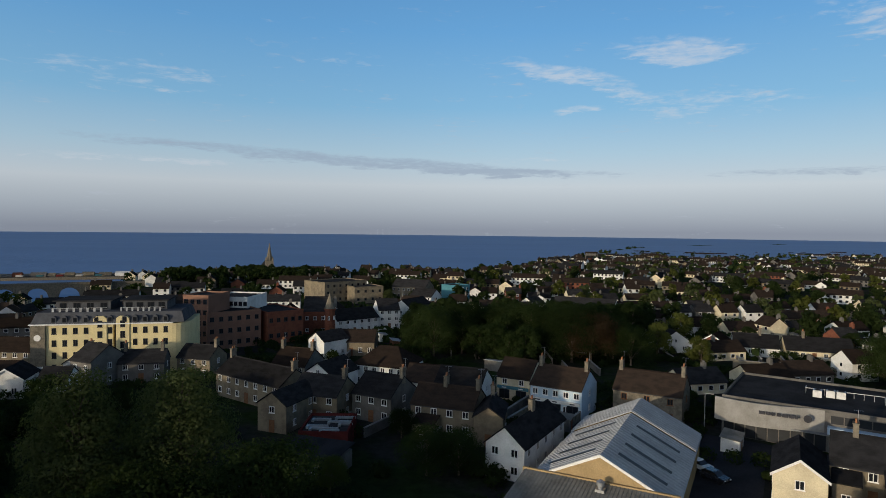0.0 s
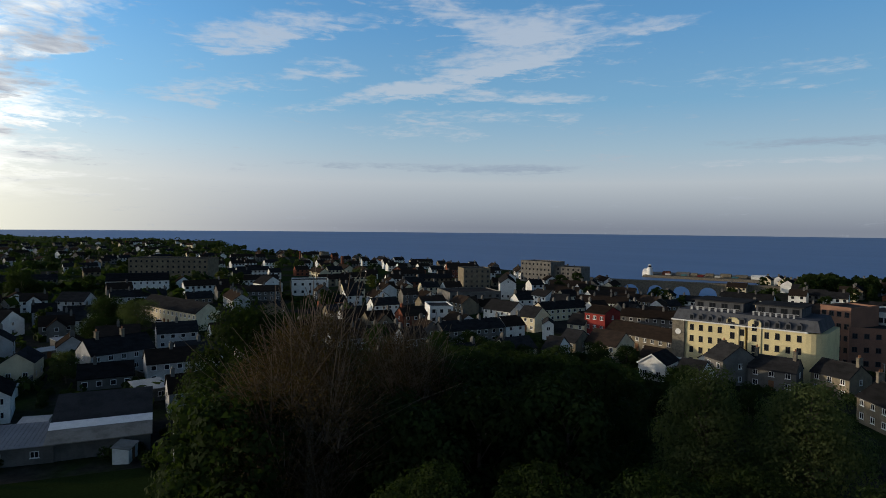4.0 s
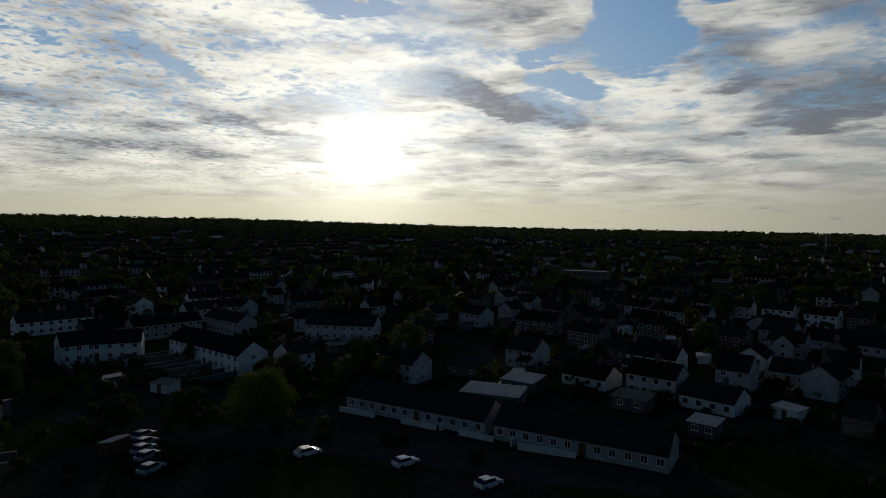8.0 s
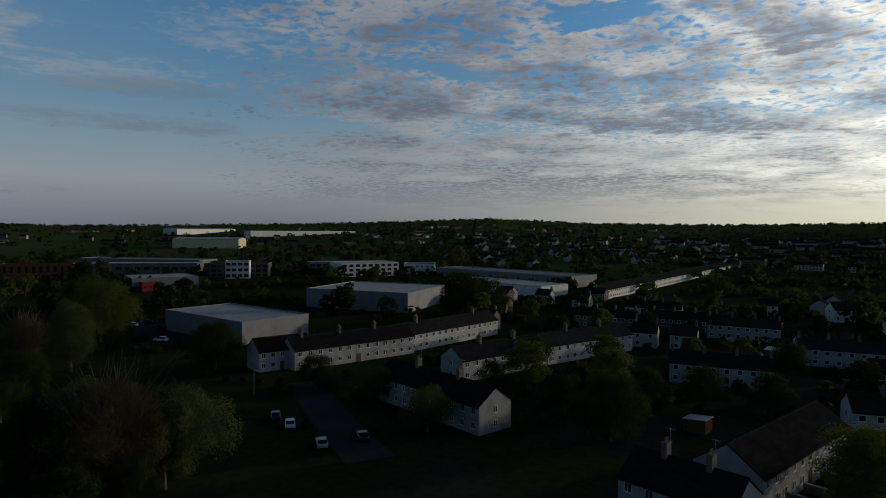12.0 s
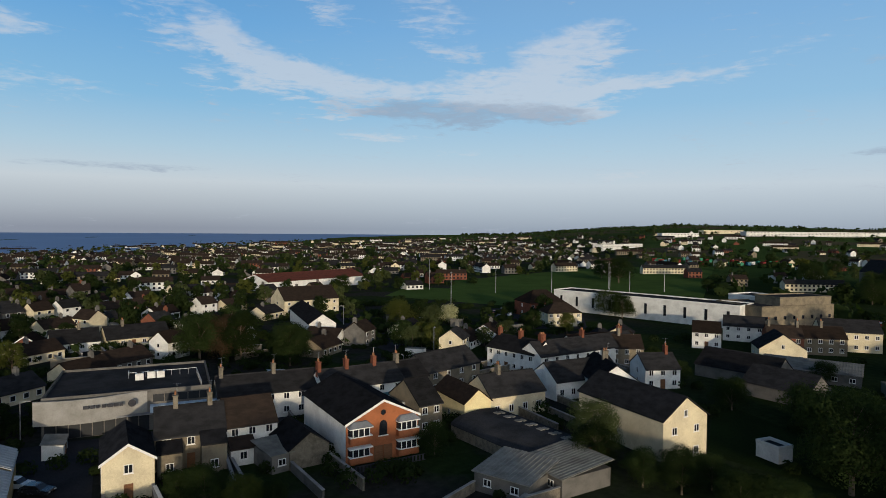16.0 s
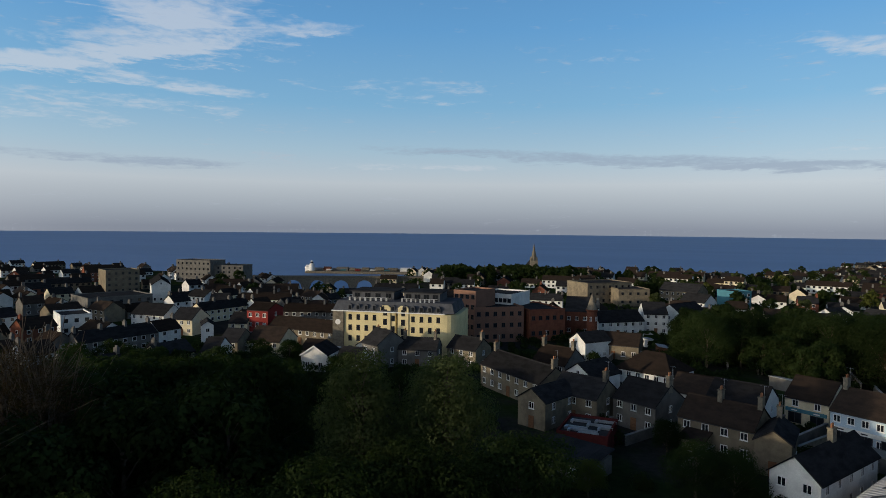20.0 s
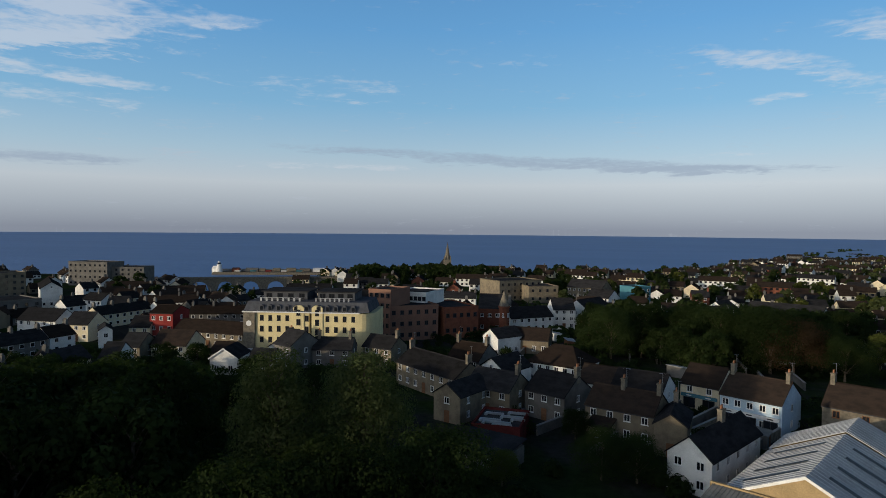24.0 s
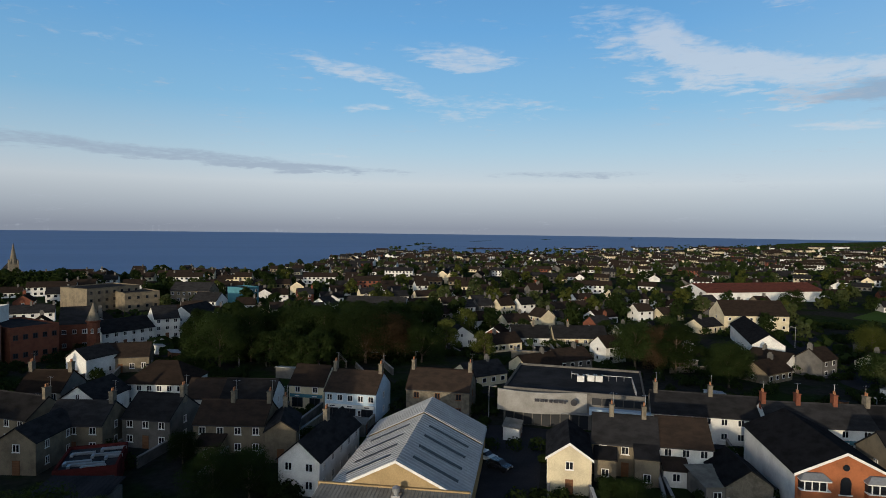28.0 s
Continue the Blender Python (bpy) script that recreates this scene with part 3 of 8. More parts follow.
def house(x, y, turn, w, d, eave, rise, wall="white", roof="slate", rows=2, cols=3, stacks=(), ends=True, back=0, name="house",
          label="", group="", trim=False, low=0.0, doors=(0.5,), category="house", rim="trim", hip=0.0, stack_mat="stone", gable=False, ext=()):
    """A house whose front stands on the line y = 0 of its own axes, with the ridge along x, or, with gable, along y."""
    words = {"white": "white rendered", "offwhite": "shade-toned off-white", "cream": "cream rendered", "yellow": "pale yellow", "grey": "grey rendered", "beige": "pebbledashed",
             "stone": "rubble stone", "brick": "red brick", "orange": "orange brick", "blue": "pale blue", "pink": "salmon", "redpaint": "red painted", "teal": "blue painted"}
    roofs = {"slate": "dark slate", "tile": "brown tiled", "redroof": "red tiled", "felt": "dark felt", "metalroof": "pale sheet", "fibre": "grey sheet", "greysheet": "grey sheet"}
    label = label or f"{words.get(wall, wall)} {'two-storey' if eave > 4 else 'single-storey'} house with a {roofs[roof]} roof"
    t = thing(name, x, y, turn, label=label, category=category, group=group)
    t.location.z = min(ground(x, y), t.location.z) + low
    h, b = eave, -2.5
    c_, s_ = math.cos(radians(turn)), math.sin(radians(turn))
    TAKEN.append((x - s_ * d / 2, y + c_ * d / 2, math.hypot(w, d) / 2 + 1))
    far, spots = math.hypot(x, y) > 260, []
    if gable:
        part("wall", prism([(-w / 2, b), (w / 2, b), (w / 2, h), (0, h + rise), (-w / 2, h)], 0, d), M[wall], t)
        o, th, run = 0.3, 0.18, math.hypot(w / 2, rise)
        s = rise / (w / 2)
        for sg in (-1, 1):
            part("roof", prism([(0, h + rise + 0.04), (0, h + rise + 0.04 + th), (sg * (w / 2 + o), h - o * s + 0.04 + th), (sg * (w / 2 + o), h - o * s + 0.04)][::sg], -o, d + o), M[roof], t)
            if trim:
                part("bargeboard", prism([(0, h + rise - 0.12), (0, h + rise + 0.24), (sg * (w / 2 + o), h - o * s + 0.24), (sg * (w / 2 + o), h - o * s - 0.12)][::sg], -o - 0.06, -o - 0.003), M["trim"], t)
    elif hip:
        part("wall", box_data(-w / 2, w / 2, 0, d, b, h), M[wall], t)
        o = 0.35
        v = [(-w / 2 - o, -o, h), (w / 2 + o, -o, h), (w / 2 + o, d + o, h), (-w / 2 - o, d + o, h), (-w / 2 + hip, d / 2, h + rise), (w / 2 - hip, d / 2, h + rise),
             (-w / 2 - o, -o, h - 0.15), (w / 2 + o, -o, h - 0.15), (w / 2 + o, d + o, h - 0.15), (-w / 2 - o, d + o, h - 0.15)]
        part("roof", (v, [(0, 1, 5, 4), (2, 3, 4, 5), (1, 2, 5), (3, 0, 4), (9, 8, 7, 6), (0, 6, 7, 1), (1, 7, 8, 2), (2, 8, 9, 3), (3, 9, 6, 0)]), M[roof], t)
    else:
        part("wall", prism_x([(0, b), (d, b), (d, h), (d / 2, h + rise), (0, h)], -w / 2, w / 2), M[wall], t)
        o, th = 0.3, 0.18
        s = rise / (d / 2)
        e = 0.12 if not trim else 0.25
        for y0, sg in ((0, -1), (d, 1)):
            q = [(d / 2, h + rise + 0.04), (d / 2, h + rise + 0.04 + th), (y0 + sg * o, h - o * s + 0.04 + th), (y0 + sg * o, h - o * s + 0.04)]
            part("roof", prism_x(q[::-sg], -w / 2 - e, w / 2 + e), M[roof], t)
        part("ridge", prism_x([(d / 2 - 0.16, h + rise + 0.12), (d / 2 + 0.16, h + rise + 0.12), (d / 2, h + rise + 0.33)], -w / 2 - e, w / 2 + e), M[roof], t)
        part("gutter", box_data(-w / 2 - e, w / 2 + e, -o - 0.1, -o, h - o * s - 0.06, h - o * s + 0.06), M["darktrim"] if not trim else M["trim"], t)
    floor_high = eave / max(rows, 1)
    ww, wh = min(1.1, 0.5 * w / max(cols, 1) + 0.15), 1.25 if rows > 1 or eave < 3.2 else 1.4
    for r in range(rows):
        for c in range(cols):
            fx = -w / 2 + w * (c + 0.5) / cols
            if far:
                spots.append((fx, 0, r * floor_high + min(0.95, floor_high - wh - 0.25), ww, wh, 0.0))
                continue
            if r == 0 and any(abs((c + 0.5) / cols - q) < 0.5 / cols for q in doors):
                door(t, fx, 0, 0.0)
                continue
            window(t, fx, 0, r * floor_high + min(0.95, floor_high - wh - 0.25), ww, wh, frame_mat=rim)
    if gable and rise > 2.6 and cols:
        window(t, 0, 0, h + 0.15, 0.8, 1.1, frame_mat=rim)
    if ends and gable and cols and d > 7:
        for sx, tn in ((w / 2, math.pi / 2), (-w / 2, -math.pi / 2)):
            for r in range(rows):
                for q in range(max(1, int(d / 3.4))):
                    py = d * (q + 0.5) / max(1, int(d / 3.4))
                    if far:
                        spots.append((sx, py, r * floor_high + min(0.95, floor_high - 1.5), 0.9, 1.2, tn))
                    else:
                        window(t, sx, py, r * floor_high + min(0.95, floor_high - 1.5), 0.9, 1.2, tn, rim)
    for fx, ew, ed, eh in ext:
        ex = -w / 2 + w * fx
        e_ = part("extension", prism_x([(-ed, -2.5), (0.0, -2.5), (0.0, eh + 0.9), (-ed, eh)], ex - ew / 2, ex + ew / 2), M[wall], t, (0, -0.003, 0))
        part("extension_roof", prism_x([(-ed - 0.25, eh + 0.0), (-0.01, eh + 0.95), (-0.01, eh + 1.12), (-ed - 0.25, eh + 0.17)], ex - ew / 2 - 0.15, ex + ew / 2 + 0.15), M[roof], e_, (0, 0, 0))
        window(e_, ex, -ed, 0.9, 1.1, 1.2, frame_mat=rim)
    if ends and not gable:
        for sx, tn in ((w / 2, math.pi / 2), (-w / 2, -math.pi / 2)):
            for r in range(rows):
                if far:
                    spots.append((sx, d * 0.5, r * floor_high + min(0.95, floor_high - 1.5), 0.9, 1.2, tn))
                    continue
                window(t, sx, d * 0.5, r * floor_high + min(0.95, floor_high - 1.5), 0.9, 1.2, tn, rim)
    far_windows(t, spots, rim)
    for f in stacks:
        if gable:
            chimney(t, 0, d * f, h + rise, mat=stack_mat)
        else:
            chimney(t, -w / 2 + w * f, d / 2, h + rise, mat=stack_mat)
    return t


def flat_block(x, y, turn, w, d, h, wall="white", roof="felt", rows=2, cols=5, name="building", label="", category="building", rim="darktrim",
               side=0, win=(1.2, 1.3), low=0.0, parapet=0.5, wall_low=-2.5, plain=0.0):
    t = thing(name, x, y, turn, label=label, category=category)
    t.location.z += low
    p = 0.25
    c_, s_ = math.cos(radians(turn)), math.sin(radians(turn))
    TAKEN.append((x - s_ * d / 2, y + c_ * d / 2, math.hypot(w, d) / 2 + 1))
    far, spots = math.hypot(x, y) > 230, []
    part("wall", box_data(-w / 2, w / 2, 0, d, wall_low, h), M[wall], t)
    part("roof", box_data(-w / 2 + p, w / 2 - p, p, d - p, h, h + 0.06), M[roof], t)
    part("parapet", join(box_data(-w / 2 - 0.05, w / 2 + 0.05, -0.05, p, h, h + parapet), box_data(-w / 2 - 0.05, w / 2 + 0.05, d - p, d + 0.05, h, h + parapet),
                         box_data(-w / 2 - 0.05, -w / 2 + p, p, d - p, h, h + parapet), box_data(w / 2 - p, w / 2 + 0.05, p, d - p, h, h + parapet)), M[wall], t)
    fh = (h - plain) / max(rows, 1)
    for r in range(rows):
        for c in range(cols):
            if far:
                spots.append((-w / 2 + w * (c + 0.5) / cols, 0, plain + r * fh + (fh - win[1]) * 0.55, win[0], win[1], 0.0))
                continue
            window(t, -w / 2 + w * (c + 0.5) / cols, 0, plain + r * fh + (fh - win[1]) * 0.55, win[0], win[1], frame_mat=rim)
        for c in range(side):
            for sx, tn in ((w / 2, math.pi / 2), (-w / 2, -math.pi / 2)):
                if far:
                    spots.append((sx, d * (c + 0.5) / side, plain + r * fh + (fh - win[1]) * 0.55, win[0], win[1], tn))
                    continue
                window(t, sx, d * (c + 0.5) / side, plain + r * fh + (fh - win[1]) * 0.55, win[0], win[1], tn, rim)
    far_windows(t, spots, rim)
    return t


# ---- trees ----
def crown_data(seed, clumps, leaves, leaf):
    """Leaves of a crown: many small pointed leaves on the skins of clumps, with gaps between them."""
    rng = np.random.default_rng(seed)
    weights = np.array([c[3] ** 2 for c in clumps])
    pick = rng.choice(len(clumps), leaves, p=weights / weights.sum())
    c = np.array(clumps)[pick]
    d = rng.normal(size=(leaves, 3))
    d /= np.linalg.norm(d, axis=1)[:, None]
    d[:, 2] = np.where(d[:, 2] < -0.5, -d[:, 2] * 0.6, d[:, 2])
    reach = c[:, 3] * (0.55 + 0.5 * rng.random(leaves) ** 0.6)
    p = c[:, :3] + d * reach[:, None] * np.array([1, 1, 0.85])
    a = np.cross(d, rng.normal(size=(leaves, 3)))
    a /= np.linalg.norm(a, axis=1)[:, None] + 1e-9
    n = d * 0.9 + rng.normal(size=(leaves, 3)) * 0.36
    b = np.cross(n, a)
    b /= np.linalg.norm(b, axis=1)[:, None] + 1e-9
    s = leaf * (0.6 + 0.8 * rng.random(leaves))[:, None]
    tips = np.stack([p - a * s * 0.5 - b * s * 0.3, p + a * s * 0.5 - b * s * 0.3, p + b * s * 0.5], 1).reshape(-1, 3)
    return tips.tolist(), np.arange(leaves * 3).reshape(-1, 3).tolist()


def clump_list(seed, tall, wide, count, shape):
    rng = random.Random(seed)
    out = []
    for i in range(count):
        u = (i + 0.5) / count
        if shape == "poplar":
            z = tall * (0.16 + 0.80 * u)
            r = wide * 0.30 * math.sin(math.pi * (0.18 + 0.74 * u)) + 0.2
            a = i * 2.4 + rng.random()
            k = wide * 0.24 * math.sin(math.pi * (0.15 + 0.75 * u)) + 0.5
        else:
            z = tall * (0.20 + 0.70 * u)
            r = wide * 0.5 * math.sqrt(max(0.0, 1 - ((u - 0.34) / 0.72) ** 2)) * (0.35 + 0.55 * rng.random())
            a = i * 2.4 + rng.random()
            k = wide * (0.15 + 0.10 * rng.random())
        out.append((r * math.cos(a), r * math.sin(a), z + rng.uniform(-0.4, 0.4), k))
    return out


def limbs_data(tall, clumps, stem, twigs=0, seed=0):
    rng = random.Random(seed)
    lean = 0.25 * stem
    solids = [tube([(0, 0, -0.5), (0, 0, 0.3), (lean, 0.05, tall * 0.3), (lean * 2, 0.1, tall * 0.62), (lean, 0, tall * 0.85)], [stem * 1.35, stem, stem * 0.75, stem * 0.4, stem * 0.1], 8)]
    for x, y, z, k in clumps:
        z0 = max(tall * 0.18, z - math.hypot(x, y) * 1.1 - 0.5)
        solids.append(tube([(lean, 0, z0), (x * 0.5, y * 0.5, (z + z0) / 2 + 0.1), (x, y, z)], [stem * 0.32, stem * 0.2, stem * 0.06], 5))
        for _ in range(twigs):
            e = (x + rng.gauss(0, k * 0.75), y + rng.gauss(0, k * 0.75), z + abs(rng.gauss(0.2, k * 0.9)))
            s = (x * 0.8, y * 0.8, z - k * 0.5)
            solids.append(tube([s, ((s[0] + e[0]) / 2, (s[1] + e[1]) / 2, (s[2] + e[2]) / 2 + 0.15), e], [stem * 0.09, stem * 0.06, 0.015], 4))
    return join(*solids)


TREES = {}


def tree(x, y, tall, kind="round", seed=0, wide=0.8, leaf_mat="leaf", label="", z=None, leaves=22000, leaf=0.20, name="tree", twigs=0, count=26, group=""):
    """A tree; those of one kind, seed and colour share their meshes and are scaled to their height."""
    key = (kind, seed, leaf_mat, leaves, round(wide, 2), twigs)
    if key not in TREES:
        clumps = clump_list(seed, 10.0, 10.0 * wide, count, kind)
        TREES[key] = (link_mesh("trunk", *limbs_data(10.0, clumps, 0.26, twigs, seed), M["bark"]), link_mesh("crown", *crown_data(seed, clumps, leaves, leaf), M[leaf_mat]))
    s = tall / 10.0
    TAKEN.append((x, y, tall * wide * 0.3))
    t = thing(name, x, y, (x * 37 + y * 17) % 360, z, label or {"leaf": "leafy green broad tree in full leaf", "leaf_light": "tree with fresh yellow-green spring leaves", "leaf_mid": "tall tree with grey-green spring leaves", "leaf_brown": "tree with sparse copper-brown leaves", "blossom": "hawthorn tree in white blossom"}[leaf_mat], "tree", group)
    t.scale = (s, s, s)
    for n, me in zip(("trunk", "crown"), TREES[key]):
        ob = new(n, me)
        ob.parent = t
    return t

# ---- special buildings and things ----
M["field"] = material("mown_grass", (0.052, 0.085, 0.022), 0.95, (0.040, 0.066, 0.018), 0.05, 2.0, 0.4, gloss=0.0)
M["tan"] = material("tan_render", (0.32, 0.23, 0.12), 0.85, (0.26, 0.19, 0.10), 0.4, 8, 0.1)
M["dark_glass"] = material("smoked_glazing", (0.012, 0.014, 0.018), 0.45, (0.010, 0.012, 0.015), 0.4, 3, gloss=0.2)
for _name, _col in (("silver", (0.30, 0.31, 0.33)), ("dark", (0.02, 0.02, 0.024)), ("bluecar", (0.03, 0.06, 0.16)), ("redcar", (0.22, 0.02, 0.02)), ("whitecar", (0.62, 0.62, 0.60))):
    M["paint_" + _name] = material("car_paint_" + _name, _col, 0.25, tuple(c * 0.95 for c in _col), 0.5, 3, gloss=0.5)
M["rubber"] = material("tyre_rubber", (0.015, 0.015, 0.015), 0.8)


def patch(name, outline, mat, label):
    """A level green or yard laid on the land."""
    n = len(outline)
    cx, cy = sum(p[0] for p in outline) / n, sum(p[1] for p in outline) / n
    verts, faces = [(cx, cy, ground(cx, cy) + 0.03)], []
    rings = 10
    ring_points = []
    for i in range(n):
        (x0, y0), (x1, y1) = outline[i], outline[(i + 1) % n]
        ring_points += [(x0 + (x1 - x0) * q / 8, y0 + (y1 - y0) * q / 8) for q in range(8)]
    m = len(ring_points)
    for r in range(1, rings + 1):
        for x, y in ring_points:
            px, py = cx + (x - cx) * r / rings, cy + (y - cy) * r / rings
            verts.append((px, py, ground(px, py) + 0.03))
    faces += [(0, 1 + j, 1 + (j + 1) % m) for j in range(m)]
    for r in range(rings - 1):
        for j in range(m):
            a, b = 1 + r * m + j, 1 + r * m + (j + 1) % m
            faces.append((a, a + m, b + m, b))
    me = link_mesh(name, verts, faces, mat)
    bm = bmesh.new()
    bm.from_mesh(me)
    bmesh.ops.recalc_face_normals(bm, faces=bm.faces)
    if sum(f.normal.z for f in bm.faces) < 0:
        bmesh.ops.reverse_faces(bm, faces=bm.faces)
    bm.to_mesh(me)
    bm.free()
    return tagged(new(name, me), label, name.replace("_", " "), kind="structure")


def slope_sheet(w0, w1, length, ribs, rib=0.05):
    """A ribbed roof sheet: a strip from x = w0 to w1 along y, with raised seams that run down x."""
    line = [(0, -0.1), (0, 0)]
    for i in range(ribs):
        y = length * (i + 0.5) / ribs
        line += [(y - 0.07, 0), (y - 0.04, rib), (y + 0.04, rib), (y + 0.07, 0)]
    line += [(length, 0), (length, -0.1)]
    return prism_x(line[::-1], w0, w1)


def tilted(solid, angle, lift=(0, 0, 0)):
    m = Matrix.Translation(lift) @ Matrix.Rotation(angle, 4, "Y")
    return [tuple(m @ Vector(v)) for v in solid[0]], solid[1]


def hall(x, y, turn, long):
    """A long hall: ribbed pale roof with strip rooflights, a raised far bay, a tan gable and a lean-to in front."""
    w, eave, rise = 18.0, 4.2, 4.4
    t = thing("hall", x, y, turn, label="long hall with a pale ribbed sheet roof and strip rooflights", category="hall")
    TAKEN.append((x - math.sin(radians(turn)) * 12, y + math.cos(radians(turn)) * 12, 18))
    part("wall", prism([(-w / 2, -2.5), (w / 2, -2.5), (w / 2, eave), (0, eave + rise - 0.12), (-w / 2, eave)], 0, long), M["tan"], t)
    run, angle = math.hypot(w / 2 + 0.3, rise), math.atan2(rise, w / 2)
    near = long * 0.70
    for sg in (-1, 1):
        for y0, ln, up in ((0.0, near, 0.0), (near, long - near, 0.28)):
            v, f = slope_sheet(0, run, ln, int(ln / 0.9))
            v, f = tilted((v, f), angle, (0, 0, eave + rise + 0.08 + up))
            part("roof", ([(sg * a, b + y0, c) for a, b, c in v], [q[::sg] for q in f]), M["metalroof"], t)
        for i in range(4):
            s0 = box_data(run * 0.16, run * 0.80, near * (0.16 + 0.21 * i), near * (0.16 + 0.21 * i) + 0.8, 0.055, 0.09)
            v, f = tilted(s0, angle, (0, 0, eave + rise + 0.08))
            part("rooflight", ([(sg * a, b, c) for a, b, c in v], [q[::sg] for q in f]), M["dark_glass"], t, label="long dark strip rooflight")
        part("bargeboard", prism([(0, eave + rise - 0.2), (0, eave + rise + 0.16), (sg * (w / 2 + 0.3), eave - 0.08 + 0.06), (sg * (w / 2 + 0.3), eave - 0.36)][::sg], -0.12, -0.004), M["trim"], t)
        part("gutter", box_data(sg * (w / 2 + 0.2) - 0.1, sg * (w / 2 + 0.2) + 0.1, 0, long, eave - 0.25, eave - 0.1), M["steel"], t)
    part("coping", box_data(-w / 2 - 0.8, w / 2 + 0.4, -0.5, -0.16, 3.4, 5.6), M["tan"], t)
    sheet = slope_sheet(0, 10.0, w + 1.0, 40, 0.06)
    v, f = tilted(sheet, 0.14)
    part("lean_to_roof", ([(q - w / 2 - 0.5, -0.55 - p, c + 5.4) for p, q, c in v], f), M["fibre"], t, label="ribbed weathered lean-to roof")
    part("lean_to_wall", box_data(-w / 2 - 0.3, w / 2 + 0.3, -10.2, -0.52, -2.5, 3.9), M["tan"], t)
    vent = part("roof_vent", tube([(0, 0, -0.3), (0, 0, 0.5), (0, 0, 0.55), (0, 0, 1.0), (0, 0, 1.25)], [0.32, 0.32, 0.5, 0.5, 0.12], 12), M["steel"], t, (0.6, -2.2, 5.3))
    part("vent_base", box_data(-0.55, 0.55, -0.5, 0.5, -0.4, 0.15), M["steel"], vent)
    return t


def hotel(x, y, turn, w):
    """A five-storey hotel: two yellow wings, a slate mansard with dormers and a set-back top floor."""
    t = thing("hotel", x, y, turn, label="five-storey pale yellow hotel with a slate mansard and dormers", category="hotel")
    TAKEN.append((x - math.sin(radians(turn)) * 8, y + math.cos(radians(turn)) * 8, w / 2 + 2))
    h, d = 12.0, 17.0
    cuts = [(-w / 2, -w / 2 + 3.2, "stone", -0.5), (-w / 2 + 3.2, 0.3, "yellow", 0.0), (0.3, 1.4, "grey", 1.2), (1.4, w / 2 - 4.0, "yellow", -0.3)]
    for x0, x1, mat, y0 in cuts:
        part("wall", box_data(x0, x1, y0, d, -2.5, h), M[mat], t)
    arc = [(w / 2 - 4.0 + 4.0 * math.sin(a), -0.3 + 4.0 - 4.0 * math.cos(a)) for a in [math.pi / 2 * i / 6 for i in range(7)]]
    n = len(arc)
    ring = [(w / 2 - 4.0, d)] + arc + [(w / 2, d)]
    m = len(ring)
    part("corner_wall", ([(a, b, -2.5) for a, b in ring] + [(a, b, h) for a, b in ring], [tuple(range(m - 1, -1, -1)), tuple(range(m, 2 * m))] + [(i, (i + 1) % m, (i + 1) % m + m, i + m) for i in range(m)]), M["yellow"], t)
    o = 0.3
    part("cornice", box_data(-w / 2 - o, w / 2 - 3.6, -0.75, d, h, h + 0.28), M["trim"], t)
    part("mansard", ([(-w / 2, -0.4, h + 0.28), (w / 2 - 1.0, -0.4, h + 0.28), (w / 2 - 1.0, d, h + 0.28), (-w / 2, d, h + 0.28), (-w / 2 + 0.9, 0.9, h + 2.9), (w / 2 - 1.9, 0.9, h + 2.9), (w / 2 - 1.9, d - 1, h + 2.9), (-w / 2 + 0.9, d - 1, h + 2.9)],
                     [(3, 2, 1, 0), (4, 5, 6, 7), (0, 1, 5, 4), (1, 2, 6, 5), (2, 3, 7, 6), (3, 0, 4, 7)]), M["lead"], t, label="grey slate mansard")
    for x0, x1 in ((-w / 2 + 4, -1.5), (1.5, w / 2 - 6)):
        part("top_floor", box_data(x0, x1, 4.5, d - 2, h + 2.9, h + 5.2), M["lead"], t)
        part("top_roof", box_data(x0 - 0.6, x1 + 0.6, 3.8, d - 1.6, h + 5.2, h + 5.45), M["felt"], t)
        part("balustrade", plate([x0 + (x1 - x0) * i / 24 for i in range(25)], (h + 2.9, h + 3.8, h + 3.9), lambda i, j: j == 1 or i % 3 == 0, 1.5, 1.56), M["steel"], t)
        for i in range(4):
            window(t, x0 + (x1 - x0) * (i + 0.5) / 4, 4.5, h + 3.2, 1.6, 1.6, frame_mat="darktrim")
    bays = [(-w / 2 + 5.0 + 2.35 * i, 0.0) for i in range(5)] + [(-w / 2 + 3.2 + 14.2, 0.0)] + [(3.0 + 2.35 * i, -0.3) for i in range(6)]
    for bx, by in bays:
        if bx > w / 2 - 4.4:
            continue
        for r in range(4):
            window(t, bx, by, 0.9 + r * 2.95, 1.0, 1.5, frame_mat="darktrim")
        dm = part("dormer", prism([(-0.6, 0), (0.6, 0), (0.6, 1.1), (0.42, 1.5), (0, 1.68), (-0.42, 1.5), (-0.6, 1.1)], -0.25, 1.4), M["lead"], t, (bx, by, h + 0.5), key="dormer")
        part("pane", box_data(-0.4, 0.4, -0.29, -0.26, 0.15, 1.2), M["glass"], dm, key="dormer_pane")
    for bx, by in ((-2.6, -0.25), (2.6, -0.55)):
        bay = part("gable_bay", prism([(-1.5, -2.5), (1.5, -2.5), (1.5, h + 1.4), (0.8, h + 2.0), (-0.8, h + 2.0), (-1.5, h + 1.4)], 0, 1.2), M["yellow"], t, (bx, by, 0))
        for r in range(5):
            window(bay, 0, 0, 0.9 + r * 2.6, 1.1, 1.6, frame_mat="darktrim")
